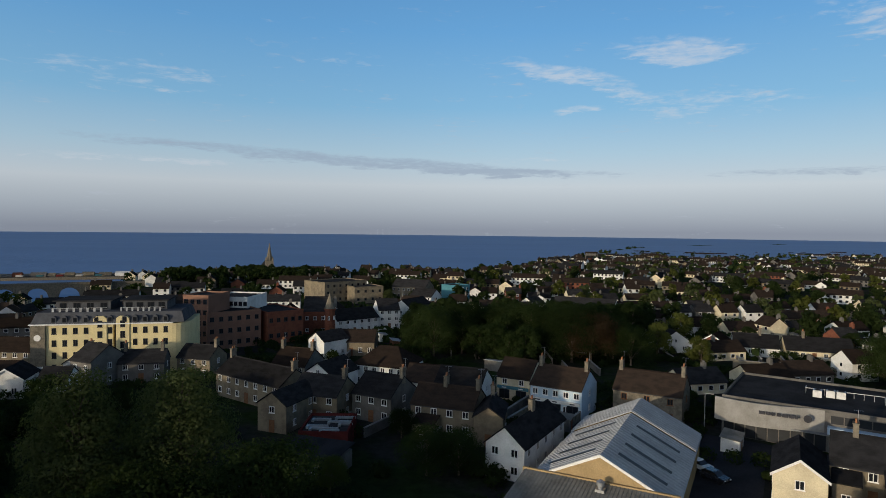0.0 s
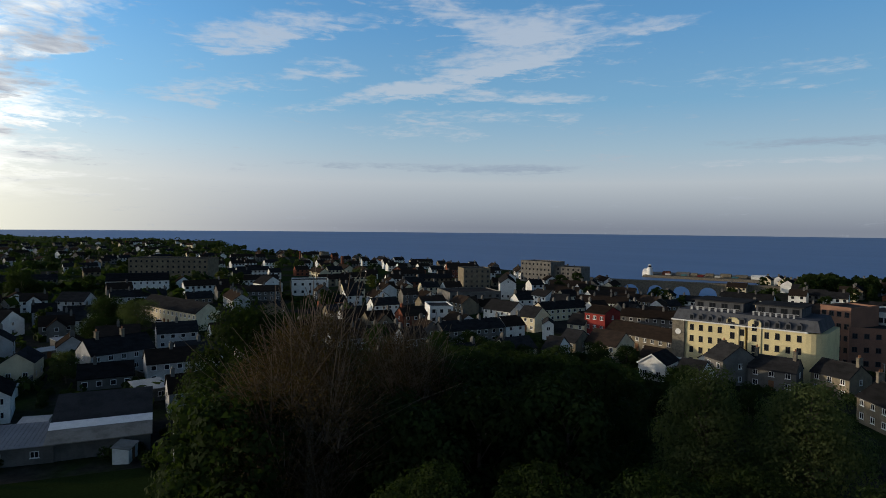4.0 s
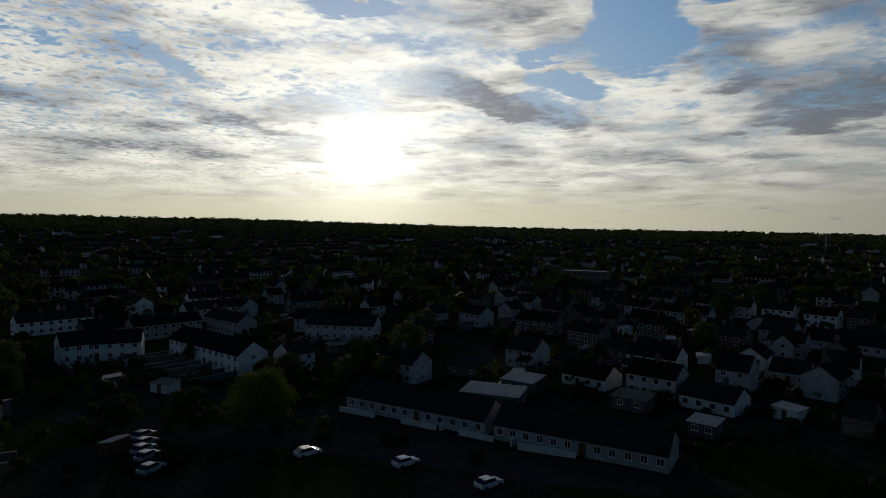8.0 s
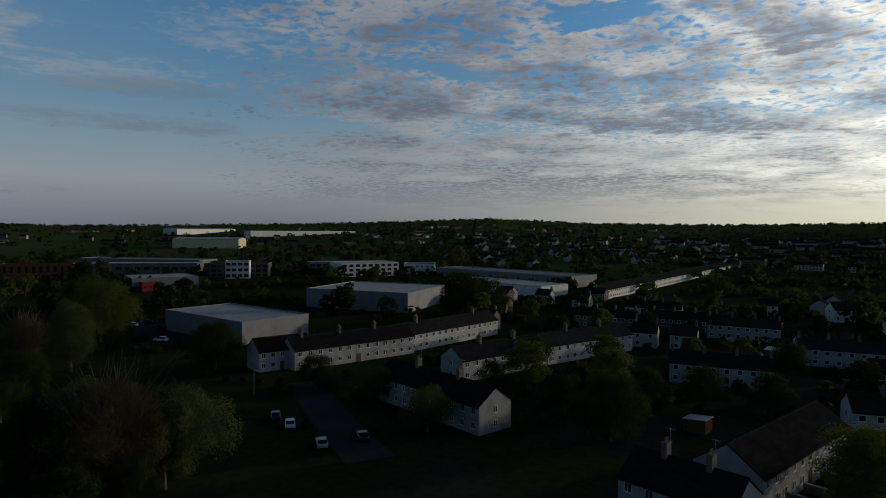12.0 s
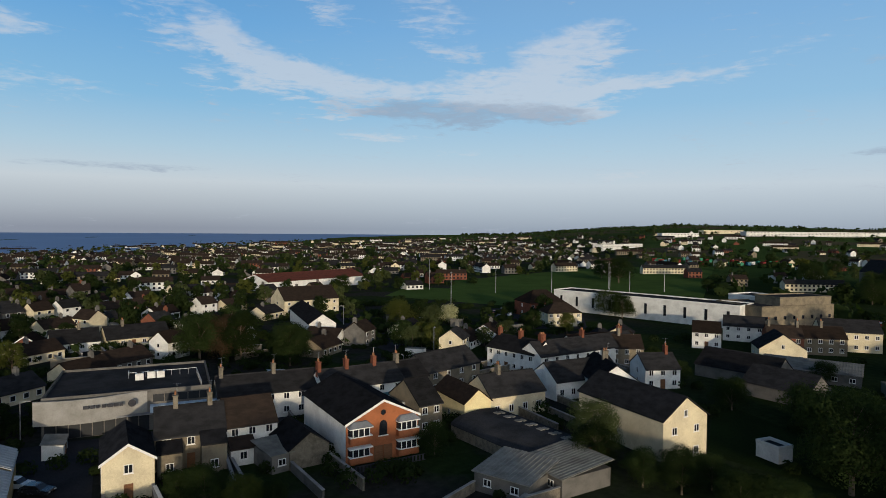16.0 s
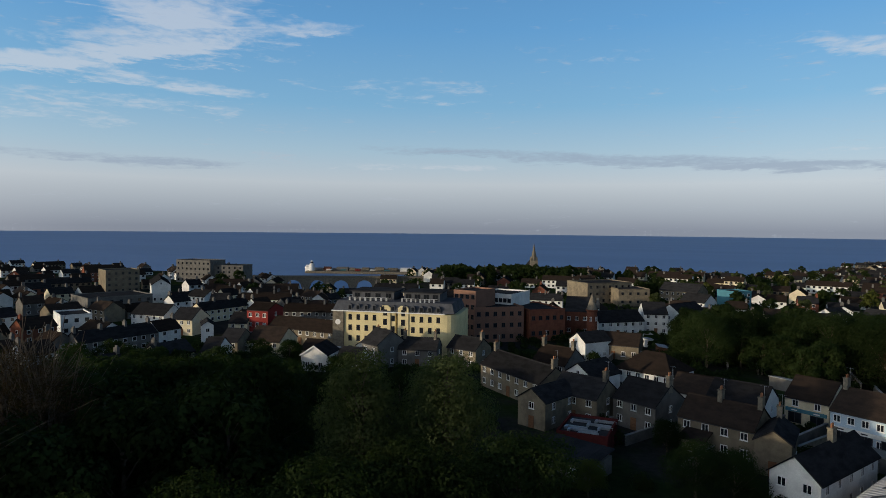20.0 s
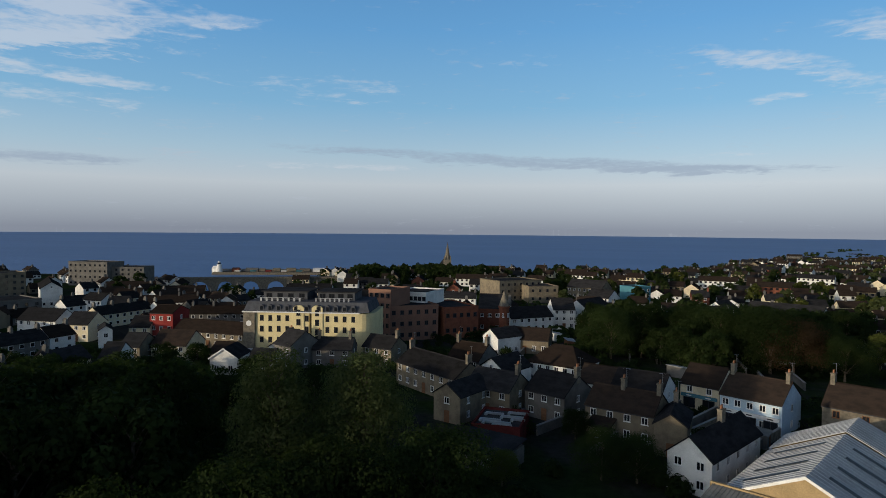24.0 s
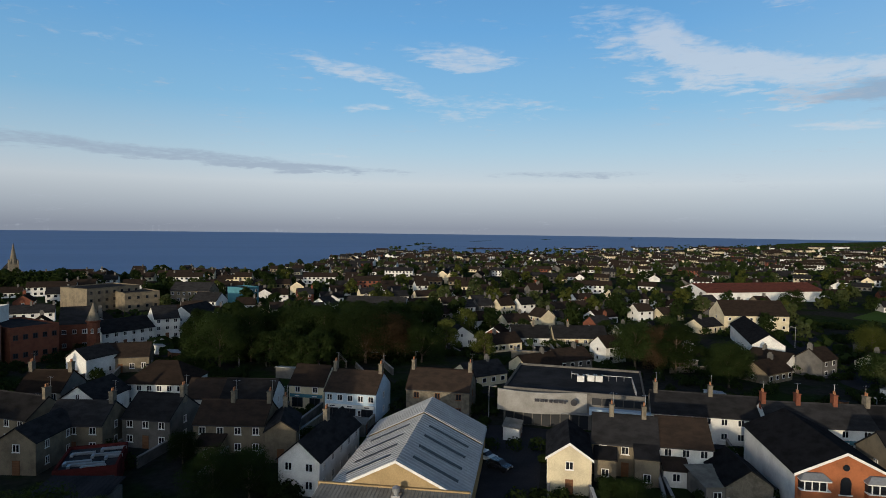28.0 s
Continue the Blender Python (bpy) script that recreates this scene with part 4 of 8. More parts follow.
    part("clock", tube([(0, 0, 0), (0, 0, 0.1)], [0.75, 0.75], 16), M["trim"], t, (-w / 2 + 1.6, -0.55, h - 3)).rotation_euler = (math.pi / 2, 0, 0)
    return t


def spire_church(x, y, tall):
    t = thing("church", x, y, 20, label="grey stone church tower with a slender pointed spire", category="church")
    TAKEN.append((x, y, 9))
    tower = tall * 0.46
    part("tower", box_data(-3.0, 3.0, -3.0, 3.0, -3, tower), M["stone"], t)
    part("spire", tube([(0, 0, 0), (0, 0, 0.4), (0, 0, tall - tower)], [2.8, 2.5, 0.1], 8), M["stone"], t, (0, 0, tower))
    for a in (-1, 1):
        for b in (-1, 1):
            part("pinnacle", tube([(0, 0, 0), (0, 0, 1.6), (0, 0, 3.6)], [0.5, 0.5, 0.05], 6), M["stone"], t, (a * 2.5, b * 2.5, tower), key="pinnacle")
    part("nave", prism([(-5, -3), (5, -3), (5, 7), (0, 13), (-5, 7)], 2.6, 26), M["stone"], t)
    part("nave_roof", prism([(-5.4, 6.5), (0, 13.0), (5.4, 6.5), (5.4, 6.8), (0, 13.4), (-5.4, 6.8)], 2.5, 26.3), M["slate"], t)
    return t


def lighthouse(x, y, tall):
    t = thing("lighthouse", x, y, 0, SEA + 1.5, "white harbour lighthouse on the pier head", "lighthouse")
    h = tall - 3.0
    part("tower", tube([(0, 0, -2), (0, 0, 0.5), (0, 0, h * 0.7), (0, 0, h * 0.72), (0, 0, h * 0.74)], [3.2, 2.9, 2.1, 2.5, 2.5], 14), M["white"], t)
    part("lantern", tube([(0, 0, h * 0.74), (0, 0, h * 0.88)], [1.3, 1.3], 10), M["glass"], t)
    part("dome", tube([(0, 0, h * 0.88), (0, 0, h * 0.95), (0, 0, h)], [1.5, 1.1, 0.1], 10), M["white"], t)
    part("keeper_house", prism_x([(0, -2), (5, -2), (5, 4), (2.5, 6), (0, 4)], -8, -2), M["white"], t)
    return t


def pier(x0, y0, x1, y1):
    turn, ln = math.degrees(math.atan2(y1 - y0, x1 - x0)), math.hypot(x1 - x0, y1 - y0)
    t = thing("pier", (x0 + x1) / 2, (y0 + y1) / 2, turn, SEA, "long stone harbour pier with sheds and boats", "pier")
    part("quay", prism([(-ln / 2 - 4, -6), (ln / 2 + 10, -6), (ln / 2 + 8, 2.2), (-ln / 2, 2.2)], -8, 10), M["stone"], t)
    part("sea_wall", box_data(-ln / 2 + 3, ln / 2 + 6, 7, 9, 2.2, 4.4), M["concrete"], t)
    rng2 = random.Random(3)
    for i in range(7):
        a = ln * (-0.36 + 0.115 * i)
        wd, hh = rng2.uniform(5, 12), rng2.uniform(1.6, 2.8)
        part("shed", prism_x([(0, 2.2), (6, 2.2), (6, 2.2 + hh), (3, 3.6 + hh), (0, 2.2 + hh)], a, a + wd), M[rng2.choice(("white", "stone", "brick", "beige", "grey"))], t)
    for i in range(5):
        part("boat", ([(-3, 0, 1), (-2.4, 1, 2.4), (-2.4, -1, 2.4), (3.6, 0, 2.8), (2, 1.1, 2.4), (2, -1.1, 2.4), (2, 0, 1)], [(0, 2, 5, 6), (0, 6, 4, 1), (6, 5, 3), (6, 3, 4), (1, 4, 3, 5, 2), (0, 1, 2)]), M[("white", "teal", "redpaint")[i % 3]], t, (-ln * 0.3 + ln * 0.13 * i, -4, 1.6), key=("boat", i % 3))
    return t


def viaduct(x0, y0, x1, y1, deck):
    turn, ln = math.degrees(math.atan2(y1 - y0, x1 - x0)), math.hypot(x1 - x0, y1 - y0)
    t = thing("viaduct", (x0 + x1) / 2, (y0 + y1) / 2, turn, SEA, "stone railway viaduct with round arches over the harbour", "viaduct")
    top = deck - SEA
    n = 6
    span = ln / n
    outline_cols = 10
    for i in range(n):
        a0 = -ln / 2 + i * span
        verts, faces = [], []
        for yy in (0, 5):
            for j in range(outline_cols + 1):
                q = j / outline_cols
                px = a0 + span * 0.14 + span * 0.72 * q
                arch = top - 1.6 - span * 0.36 + span * 0.36 * math.sqrt(max(0, 1 - (2 * q - 1) ** 2))
                verts += [(px, yy, min(arch, top - 1.2)), (px, yy, top)]
        m = (outline_cols + 1) * 2
        for j in range(outline_cols):
            a = 2 * j
            faces += [(a, a + 2, a + 3, a + 1), (a + m + 1, a + m + 3, a + m + 2, a + m), (a, a + m, a + m + 2, a + 2)]
        part("arch", (verts, faces), M["stone"], t)
        part("pier", box_data(a0 - span * 0.14, a0 + span * 0.14, 0.003, 4.997, -6, top), M["stone"], t)
    part("pier", box_data(ln / 2 - span * 0.14, ln / 2 + span * 0.14, 0.003, 4.997, -6, top), M["stone"], t)
    part("parapet", box_data(-ln / 2 - 60, ln / 2 + 60, -0.3, 5.3, top, top + 1.2), M["stone"], t)
    for s in (-1, 1):
        part("abutment", box_data(min(s * ln / 2, s * (ln / 2 + 60)), max(s * ln / 2, s * (ln / 2 + 60)), 0.1, 4.9, -6, top), M["stone"], t)
    return t


def factory_chimney(x, y, tall, r):
    t = thing("factory_chimney", x, y, 0, label="tall tapering red brick factory chimney", category="chimney")
    part("shaft", tube([(0, 0, -3), (0, 0, tall - 1)], [r * 1.3, r * 0.8], 12), M["brick"], t)
    part("cap", tube([(0, 0, tall - 1), (0, 0, tall - 0.6), (0, 0, tall)], [r * 0.8, r * 1.05, r * 1.0], 12), M["brick"], t)


def round_tower(x, y, tall):
    t = thing("coastal_tower", x, y, 0, label="squat round stone tower on the cliff", category="tower")
    part("drum", tube([(0, 0, -3), (0, 0, tall - 1), (0, 0, tall)], [6.0, 5.2, 5.4], 20), M["stone"], t)


def radio_mast(x, y, tall):
    t = thing("radio_mast", x, y, 0, label="thin steel lattice radio mast", category="mast")
    for a, b in ((-1, -1), (1, -1), (0, 1)):
        part("leg", tube([(a, b, -1), (a * 0.2, b * 0.2, tall)], [0.3, 0.18], 5), M["steel"], t)
    for i in range(6):
        z = tall * (i + 0.5) / 6
        part("brace", box_data(-0.9, 0.9, -0.9, 0.7, z, z + 0.3), M["steel"], t, key=("brace", i, round(tall)))


def brick_turret(x, y, tall):
    t = thing("turret", x, y, 0, label="round red brick turret with a pointed stone cap", category="turret")
    part("drum", tube([(0, 0, -3), (0, 0, tall * 0.62), (0, 0, tall * 0.63), (0, 0, tall * 0.66)], [1.7, 1.7, 2.0, 2.0], 12), M["brick"], t)
    part("cap", tube([(0, 0, tall * 0.66), (0, 0, tall)], [1.8, 0.08], 12), M["stone"], t)
    for i in range(6):
        a = i * math.pi / 3
        window(t, 1.72 * math.sin(a), -1.72 * math.cos(a), tall * 0.42, 0.6, 1.3, a)


def bank_front(x, y, turn, w):
    """The bank's pale curved fascia, its glazing, sign bars, roof plant and guard rail, all fixed to one frame."""
    t = thing("bank_frontage", x, y, turn, label="pale curved bank fascia with dark glazing and a long sign", category="shopfront")
    arc = []
    for i in range(9):
        q = i / 8
        arc.append((-w / 2 - 1.0 + w * 0.64 * q, -1.3 - 1.5 * math.sin(math.pi * min(1, q * 1.15)) + 1.2 * q))
    n = len(arc)
    pts = arc + [(p[0], p[1] + 0.35) for p in reversed(arc)]
    m = len(pts)
    z0, z1 = 2.9, 6.9
    part("fascia", ([(a, b, z0) for a, b in pts] + [(a, b, z1) for a, b in pts], [tuple(range(m - 1, -1, -1)), tuple(range(m, 2 * m))] + [(i, (i + 1) % m, (i + 1) % m + m, i + m) for i in range(m)]), M["concrete"], t)
    part("soffit", box_data(-w / 2 - 0.6, w * 0.13, -1.2, -0.03, z0 + 0.1, z0 + 0.3), M["greysheet"], t)
    for i in range(9):
        px = -w / 2 + 1.2 + i * 1.75
        part("glazing", box_data(-0.8, 0.8, -0.12, -0.05, 0.1, z0), M["dark_glass"], t, (px, 0, 0), key="bank_glass")
    for i in range(5):
        px = w * 0.17 + i * 1.9
        part("glazing", box_data(-0.88, 0.88, -0.12, -0.05, 0.1, 3.2), M["dark_glass"], t, (px, 0, 0), key="bank_glass_right")
        part("clerestory", box_data(-0.88, 0.88, -0.14, -0.05, 4.9, 6.2), M["dark_glass"], t, (px, 0, 0), key="bank_clerestory")
    part("canopy", box_data(w * 0.12, w / 2 + 2.5, -1.6, -0.06, 3.4, 4.5), M["blue"], t, label="grey-blue canopy band")
    bars = [(0.0, 0.9), (1.05, 0.7), (1.9, 0.5), (2.7, 0.6), (3.5, 0.9), (4.5, 0.7), (5.3, 0.5)]
    for a, ln in bars:
        q = (a + 1.0 - w * 0.14) / (w * 0.64)
        part("sign_bar", box_data(0, ln, -0.05, 0.0, -0.28, 0.28), M["darktrim"], t, (-w * 0.26 + a, -2.62 + 0.035 * a, 5.6), key=("sign_bar", ln))
    part("sign_ring", tube([(0, 0, 0), (0, 0, 0.06)], [0.62, 0.62], 16), M["darktrim"], t, (-w * 0.26 + 7.2, -2.30, 5.6)).rotation_euler = (math.pi / 2, 0, 0.05)
    for i, (a, b) in enumerate(((1.0, 10.5), (3.0, 11.5), (4.6, 11.5))):
        u = part("roof_plant", box_data(-0.7, 0.7, -0.7, 0.7, 6.66, 7.9), M["steel"], t, (a, b, 0), key="plant")
        part("fan", tube([(0, 0, 7.9), (0, 0, 8.0)], [0.5, 0.5], 12), M["darktrim"], u, key="plant_fan")
    for a0, b0, a1, b1 in ((-1, 12, 11, 12.5), (11, 12.5, 11.5, 1.0), (-1, 12, -1, 14)):
        nn = max(2, int(math.hypot(a1 - a0, b1 - b0) / 1.5))
        for i in range(nn + 1):
            part("rail_post", tube([(0, 0, 6.6), (0, 0, 7.7)], [0.05, 0.05], 5), M["steel"], t, (a0 + (a1 - a0) * i / nn, b0 + (b1 - b0) * i / nn, 0), key="rail_post")
        ang = math.atan2(b1 - b0, a1 - a0)
        part("rail", box_data(0, math.hypot(a1 - a0, b1 - b0), -0.04, 0.04, 7.66, 7.76), M["steel"], t, (a0, b0, 0), ang)
    return t


def orange_front(x, y, turn, w):
    """Bay windows, arched window, roundel and door on the orange brick gable."""
    t = thing("bay_frontage", x, y, turn, label="white-framed bay windows and arched window on orange brick", category="bay windows")
    h, rise = 6.3, 2.9
    part("brick_face", prism([(-w / 2 - 0.02, -2.5), (w / 2 + 0.02, -2.5), (w / 2 + 0.02, h - 0.02), (0, h + rise - 0.04), (-w / 2 - 0.02, h - 0.02)], -0.10, -0.004), M["orange"], t, (0, 0.09, 0))
    for sx in (-1, 1):
        for z in (0.5, 3.5):
            bx = sx * w * 0.33
            hw = 1.75
            bay = part("bay", join(box_data(-hw, hw, -1.0, -0.02, 0, 1.0)), M["orange"], t, (bx, 0, z), key="bay")
            part("bay_glass", ([(-hw, 0, 1.0), (-hw * 0.75, -0.95, 1.0), (hw * 0.75, -0.95, 1.0), (hw, 0, 1.0), (-hw, 0, 2.2), (-hw * 0.75, -0.95, 2.2), (hw * 0.75, -0.95, 2.2), (hw, 0, 2.2)], [(0, 1, 5, 4), (1, 2, 6, 5), (2, 3, 7, 6), (3, 2, 1, 0), (4, 5, 6, 7), (3, 0, 4, 7)]), M["glass"], bay, key="bay_glass")
            for q in (-0.75, -0.25, 0.25, 0.75):
                part("mullion", box_data(-0.06, 0.06, -1.02, -0.9, 1.0, 2.2), M["trim"], bay, (q * hw, 0, 0), key="mullion")
            part("sill", box_data(-hw - 0.05, hw + 0.05, -1.1, -0.01, 0.95, 1.06), M["trim"], bay, key="bay_sill")
            part("head", box_data(-hw - 0.1, hw + 0.1, -1.15, -0.01, 2.2, 2.38), M["trim"], bay, key="bay_head")
            if z > 2:
                part("bay_roof", ([(-hw - 0.2, -1.25, 2.38), (hw + 0.2, -1.25, 2.38), (hw + 0.2, 0, 2.38), (-hw - 0.2, 0, 2.38), (-hw + 0.6, -0.4, 3.1), (hw - 0.6, -0.4, 3.1), (hw - 0.6, 0, 3.1), (-hw + 0.6, 0, 3.1)], [(3, 2, 1, 0), (4, 5, 6, 7), (0, 1, 5, 4), (1, 2, 6, 5), (2, 3, 7, 6), (3, 0, 4, 7)]), M["greysheet"], bay, key="bay_roof")
    arch = [(-0.65, 0), (0.65, 0), (0.65, 1.5)] + [(0.65 * math.cos(a), 1.5 + 0.8 * math.sin(a)) for a in (0.5, 1.0, 1.57, 2.1, 2.6)] + [(-0.65, 1.5)]
    part("arched_window", prism(arch, -0.08, -0.01), M["glass"], t, (0, 0, 3.9))
    part("arched_frame", prism([(-0.85, -0.15), (0.85, -0.15), (0.85, 0.0), (-0.85, 0.0)], -0.14, -0.01), M["trim"], t, (0, 0, 3.9))
    part("roundel", tube([(0, 0, 0), (0, 0, 0.08)], [0.42, 0.42], 14), M["glass"], t, (0, -0.01, 7.4)).rotation_euler = (math.pi / 2, 0, 0)
    for q in (-0.8, 0.8):
        door(t, q, -0.02, 0.0, 1.3, 2.3)
    for i in range(2):
        part("railing", plate([-w * 0.48 + w * 0.96 * k / 40 for k in range(41)], (0, 0.1, 0.9, 1.0), lambda a, b: b in (0, 2) or a % 2 == 0, -3.0, -2.95), M["darktrim"], t) if i == 0 else None
    return t


def barrel_shed(x, y, turn, w, long):
    t = thing("barrel_shed", x, y, turn, label="long shed with a dark curved roof and a red-brown arched end", category="shed")
    c_, s_ = math.cos(radians(turn)), math.sin(radians(turn))
    TAKEN.append((x - s_ * long / 2, y + c_ * long / 2, long / 2 + 2))
    rise, z0 = w * 0.13, 1.9
    outer = [(w / 2 * math.cos(math.pi * i / 12), z0 + rise * math.sin(math.pi * i / 12)) for i in range(13)]
    part("end_wall", prism([(-w / 2 + 0.1, -2), (w / 2 - 0.1, -2)] + [(a * 0.985, b - 0.05) for a, b in outer], 0.1, long - 0.1), M["stone"], t)
    skin = outer + [(a * 0.985, b - 0.12) for a, b in reversed(outer)]
    part("roof", prism(skin, -0.1, long), M["felt"], t, label="curved dark felt roof")
    rim = [(a * 1.01, b + 0.04) for a, b in outer] + [(a * 0.96, b - 0.4) for a, b in reversed(outer)]
    part("arch_rim", prism(rim, -0.3, -0.1), M["brick"], t, label="red-brown arched edge")
    part("end_panel", prism([(-w / 2 + 0.3, 0.2), (w / 2 - 0.3, 0.2)] + [(a * 0.955, b - 0.42) for a, b in outer], -0.05, 0.09), M["brick"], t, label="rusty red corrugated end")
    for i in range(8):
        for a0, a1, z in ((0.16, 0.30, 0.955), (0.36, 0.47, 0.90)):
            part("rooflight", box_data(a0 * w / 2, a1 * w / 2, 0, 1.1, z0 + rise * z, z0 + rise * z + 0.16), M["fibre"], t, (0, long * (0.06 + 0.11 * i), 0), key=("barrel_light", a0), label="pale translucent roof panel")
    return t


def sheet_shed(x, y, turn, w, d, h, roof):
    t = thing("shed", x, y, turn, label="low shed with a weathered ribbed sheet roof", category="shed")
    c_, s_ = math.cos(radians(turn)), math.sin(radians(turn))
    TAKEN.append((x - s_ * d / 2, y + c_ * d / 2, max(w, d) / 2 + 1))
    part("wall", box_data(-w / 2, w / 2, 0, d, -2, h), M["grey"], t)
    v, f = tilted(slope_sheet(0, d + 0.8, w + 0.6, int(w / 0.6), 0.05), 0.10)
    part("roof", ([(q - w / 2 - 0.3, d + 0.4 - p, c + h + 0.1 * d + 0.25) for p, q, c in v], f), M[roof], t)
    for i in range(max(2, int(w / 3.5))):
        window(t, -w / 2 + w * (i + 0.5) / max(2, int(w / 3.5)), 0, 1.0, 1.2, 1.0)
    return t


def farm_shed(x, y, turn, w):
    t = thing("farm_shed", x, y, turn, label="farm shed with a pale strip along its dark sheet roof", category="shed")
    c_, s_ = math.cos(radians(turn)), math.sin(radians(turn))
    TAKEN.append((x - s_ * 8, y + c_ * 8, w / 2 + 3))
    part("wall", box_data(-w / 2, w / 2, 0.2, 16, -2, 2.7), M["grey"], t)
    for y0, y1, z0, z1, mat, name in ((-0.6, 4.0, 2.75, 3.6, "fibre", "front_roof"), (4.0, 6.6, 3.62, 4.1, "trim", "pale_roof_strip"), (6.6, 16.4, 4.12, 6.3, "felt", "back_roof")):
        part(name, prism_x([(y0, z0), (y1, z1), (y1, z1 + 0.15), (y0, z0 + 0.15)], -w / 2 - 0.3, w / 2 + 0.3), M[mat], t)
    return t


def garden_wall(x0, y0, x1, y1, h, mat, label):
    turn, ln = math.degrees(math.atan2(y1 - y0, x1 - x0)), math.hypot(x1 - x0, y1 - y0)
    t = thing("garden_wall", (x0 + x1) / 2, (y0 + y1) / 2, turn, label=label, category="wall")
    part("wall", box_data(-ln / 2, ln / 2, -0.15, 0.15, -1.5, h), M[mat], t)
    part("coping", box_data(-ln / 2 - 0.05, ln / 2 + 0.05, -0.22, 0.22, h, h + 0.1), M["concrete" if mat != "white" else "white"], t)
    for i in range(max(1, int(ln / 6)) + 1) if "roadside" in label or "yard" in label else ():
        part("pier", box_data(-0.25, 0.25, -0.26, 0.26, -1.5, h + 0.25), M[mat], t, (-ln / 2 + ln * i / max(1, int(ln / 6)), 0, 0), key=("wall_pier", h, mat))
    return t


CARS = {}


def car(x, y, turn, colour):
    key = {"white": "whitecar", "blue": "bluecar", "red": "redcar"}.get(colour, colour)
    if key not in CARS:
        t = thing("car", x, y, turn, label=f"{colour} hatchback car parked on asphalt", category="car", group="parked cars")
        side = [(-2.0, 0.35), (2.05, 0.35), (2.1, 0.62), (1.95, 0.82), (1.0, 0.95), (-1.95, 0.98), (-2.08, 0.7)]
        part("body", prism(side, -0.86, 0.86), M["paint_" + key], t)
        cab = [(-1.85, 0.96), (1.0, 0.93), (0.35, 1.40), (-1.35, 1.44)]
        part("cabin", prism([(a, b) for a, b in cab], -0.74, 0.74), M["glass"], t)
        part("roof", prism([(-1.38, 1.44), (0.38, 1.40), (0.2, 1.47), (-1.2, 1.50)], -0.72, 0.72), M["paint_" + key], t)
        for a in (-1.3, 1.3):
            for b in (-0.82, 0.82):
                wh = part("wheel", tube([(0, 0, -0.1), (0, 0, 0.1)], [0.32, 0.32], 12), M["rubber"], t, (a, b, 0.32), key="wheel")
                wh.rotation_euler = (math.pi / 2, 0, 0)
        for b in (-0.6, 0.6):
            part("headlight", box_data(-0.04, 0.04, -0.16, 0.16, -0.07, 0.07), M["trim"], t, (2.06, b, 0.68), key="headlight")
        CARS[key] = t
        t.location.z += 0.07
        return t
    return copy_thing(CARS[key], pose(x, y, ground(x, y) + 0.07, 0, 0, turn))


def street_lamp(x, y, tall):
    tall = min(max(tall, 5.0), 10.0)
    t = thing("street_lamp", x, y, (x * 7) % 360, label="grey steel street lamp with one arm", category="street lamp", group="street lamps")
    part("post", tube([(0, 0, -0.5), (0, 0, 1.0), (0, 0, tall)], [0.11, 0.09, 0.06], 8), M["steel"], t)
    part("arm", box_data(0, 1.1, -0.04, 0.04, tall - 0.08, tall), M["steel"], t)
    part("lantern", box_data(0.9, 1.5, -0.14, 0.14, tall - 0.12, tall + 0.06), M["concrete"], t)


def pole(x, y, tall):
    tall = min(max(tall, 6.0), 18.0)
    t = thing("tall_pole", x, y, 0, label="tall slim grey pole beside the field", category="pole", group="tall poles")
    part("post", tube([(0, 0, -0.5), (0, 0, tall)], [0.16, 0.09], 8), M["steel"], t)
    part("crossbar", box_data(-0.8, 0.8, -0.06, 0.06, tall - 0.5, tall - 0.35), M["steel"], t)
    part("cap", tube([(0, 0, tall), (0, 0, tall + 0.15)], [0.1, 0.03], 8), M["steel"], t)



def shop_front(x, y, turn, w, fascia):
    """A shop's ground floor: fascia with blank lettering bars, display windows and a recessed door."""
    t = thing("shop_front", x, y, turn, label="painted shop front with display windows and a long fascia", category="shop front")
    part("fascia", box_data(-w / 2 + 0.3, w / 2 - 0.3, -0.35, -0.01, 2.5, 3.1), M[fascia], t)
    n = max(2, int(w / 3))
    for i in range(n):
        px = -w / 2 + w * (i + 0.5) / n
        f = part("display_window", plate((-1.15, -1.05, -0.05, 0.05, 1.05, 1.15), (0.45, 0.55, 2.3, 2.4), lambda a, b: b in (0, 2) or a in (0, 2, 4), -0.22, -0.1), M["darktrim"], t, (px, 0, 0), key="display")
        part("pane", box_data(-1.05, 1.05, -0.17, -0.14, 0.55, 2.3), M["glass"], f, key="display_pane")
        part("sign_bar", box_data(-0.5, 0.5, -0.38, -0.352, 2.7, 2.9), M["darktrim" if fascia != "teal" else "trim"], t, (px, 0, 0), key=("shop_sign", fascia))
    return t


def roof_ducts(x, y, turn, w):
    t = thing("roof_ducts", x, y, turn, label="silvery ventilation ducts on a flat bar roof", category="ducts")
    rng2 = random.Random(9)
    for i in range(7):
        a, b = rng2.uniform(-w * 0.42, w * 0.3), 0.8 + 1.2 * i
        part("duct", box_data(a, a + rng2.uniform(2, 5), b, b + 0.35, 3.22, 3.6), M["steel"], t)
        part("bend", box_data(a - 0.05, a + 0.35, b - 0.8, b, 3.22, 3.6), M["steel"], t)
    return t



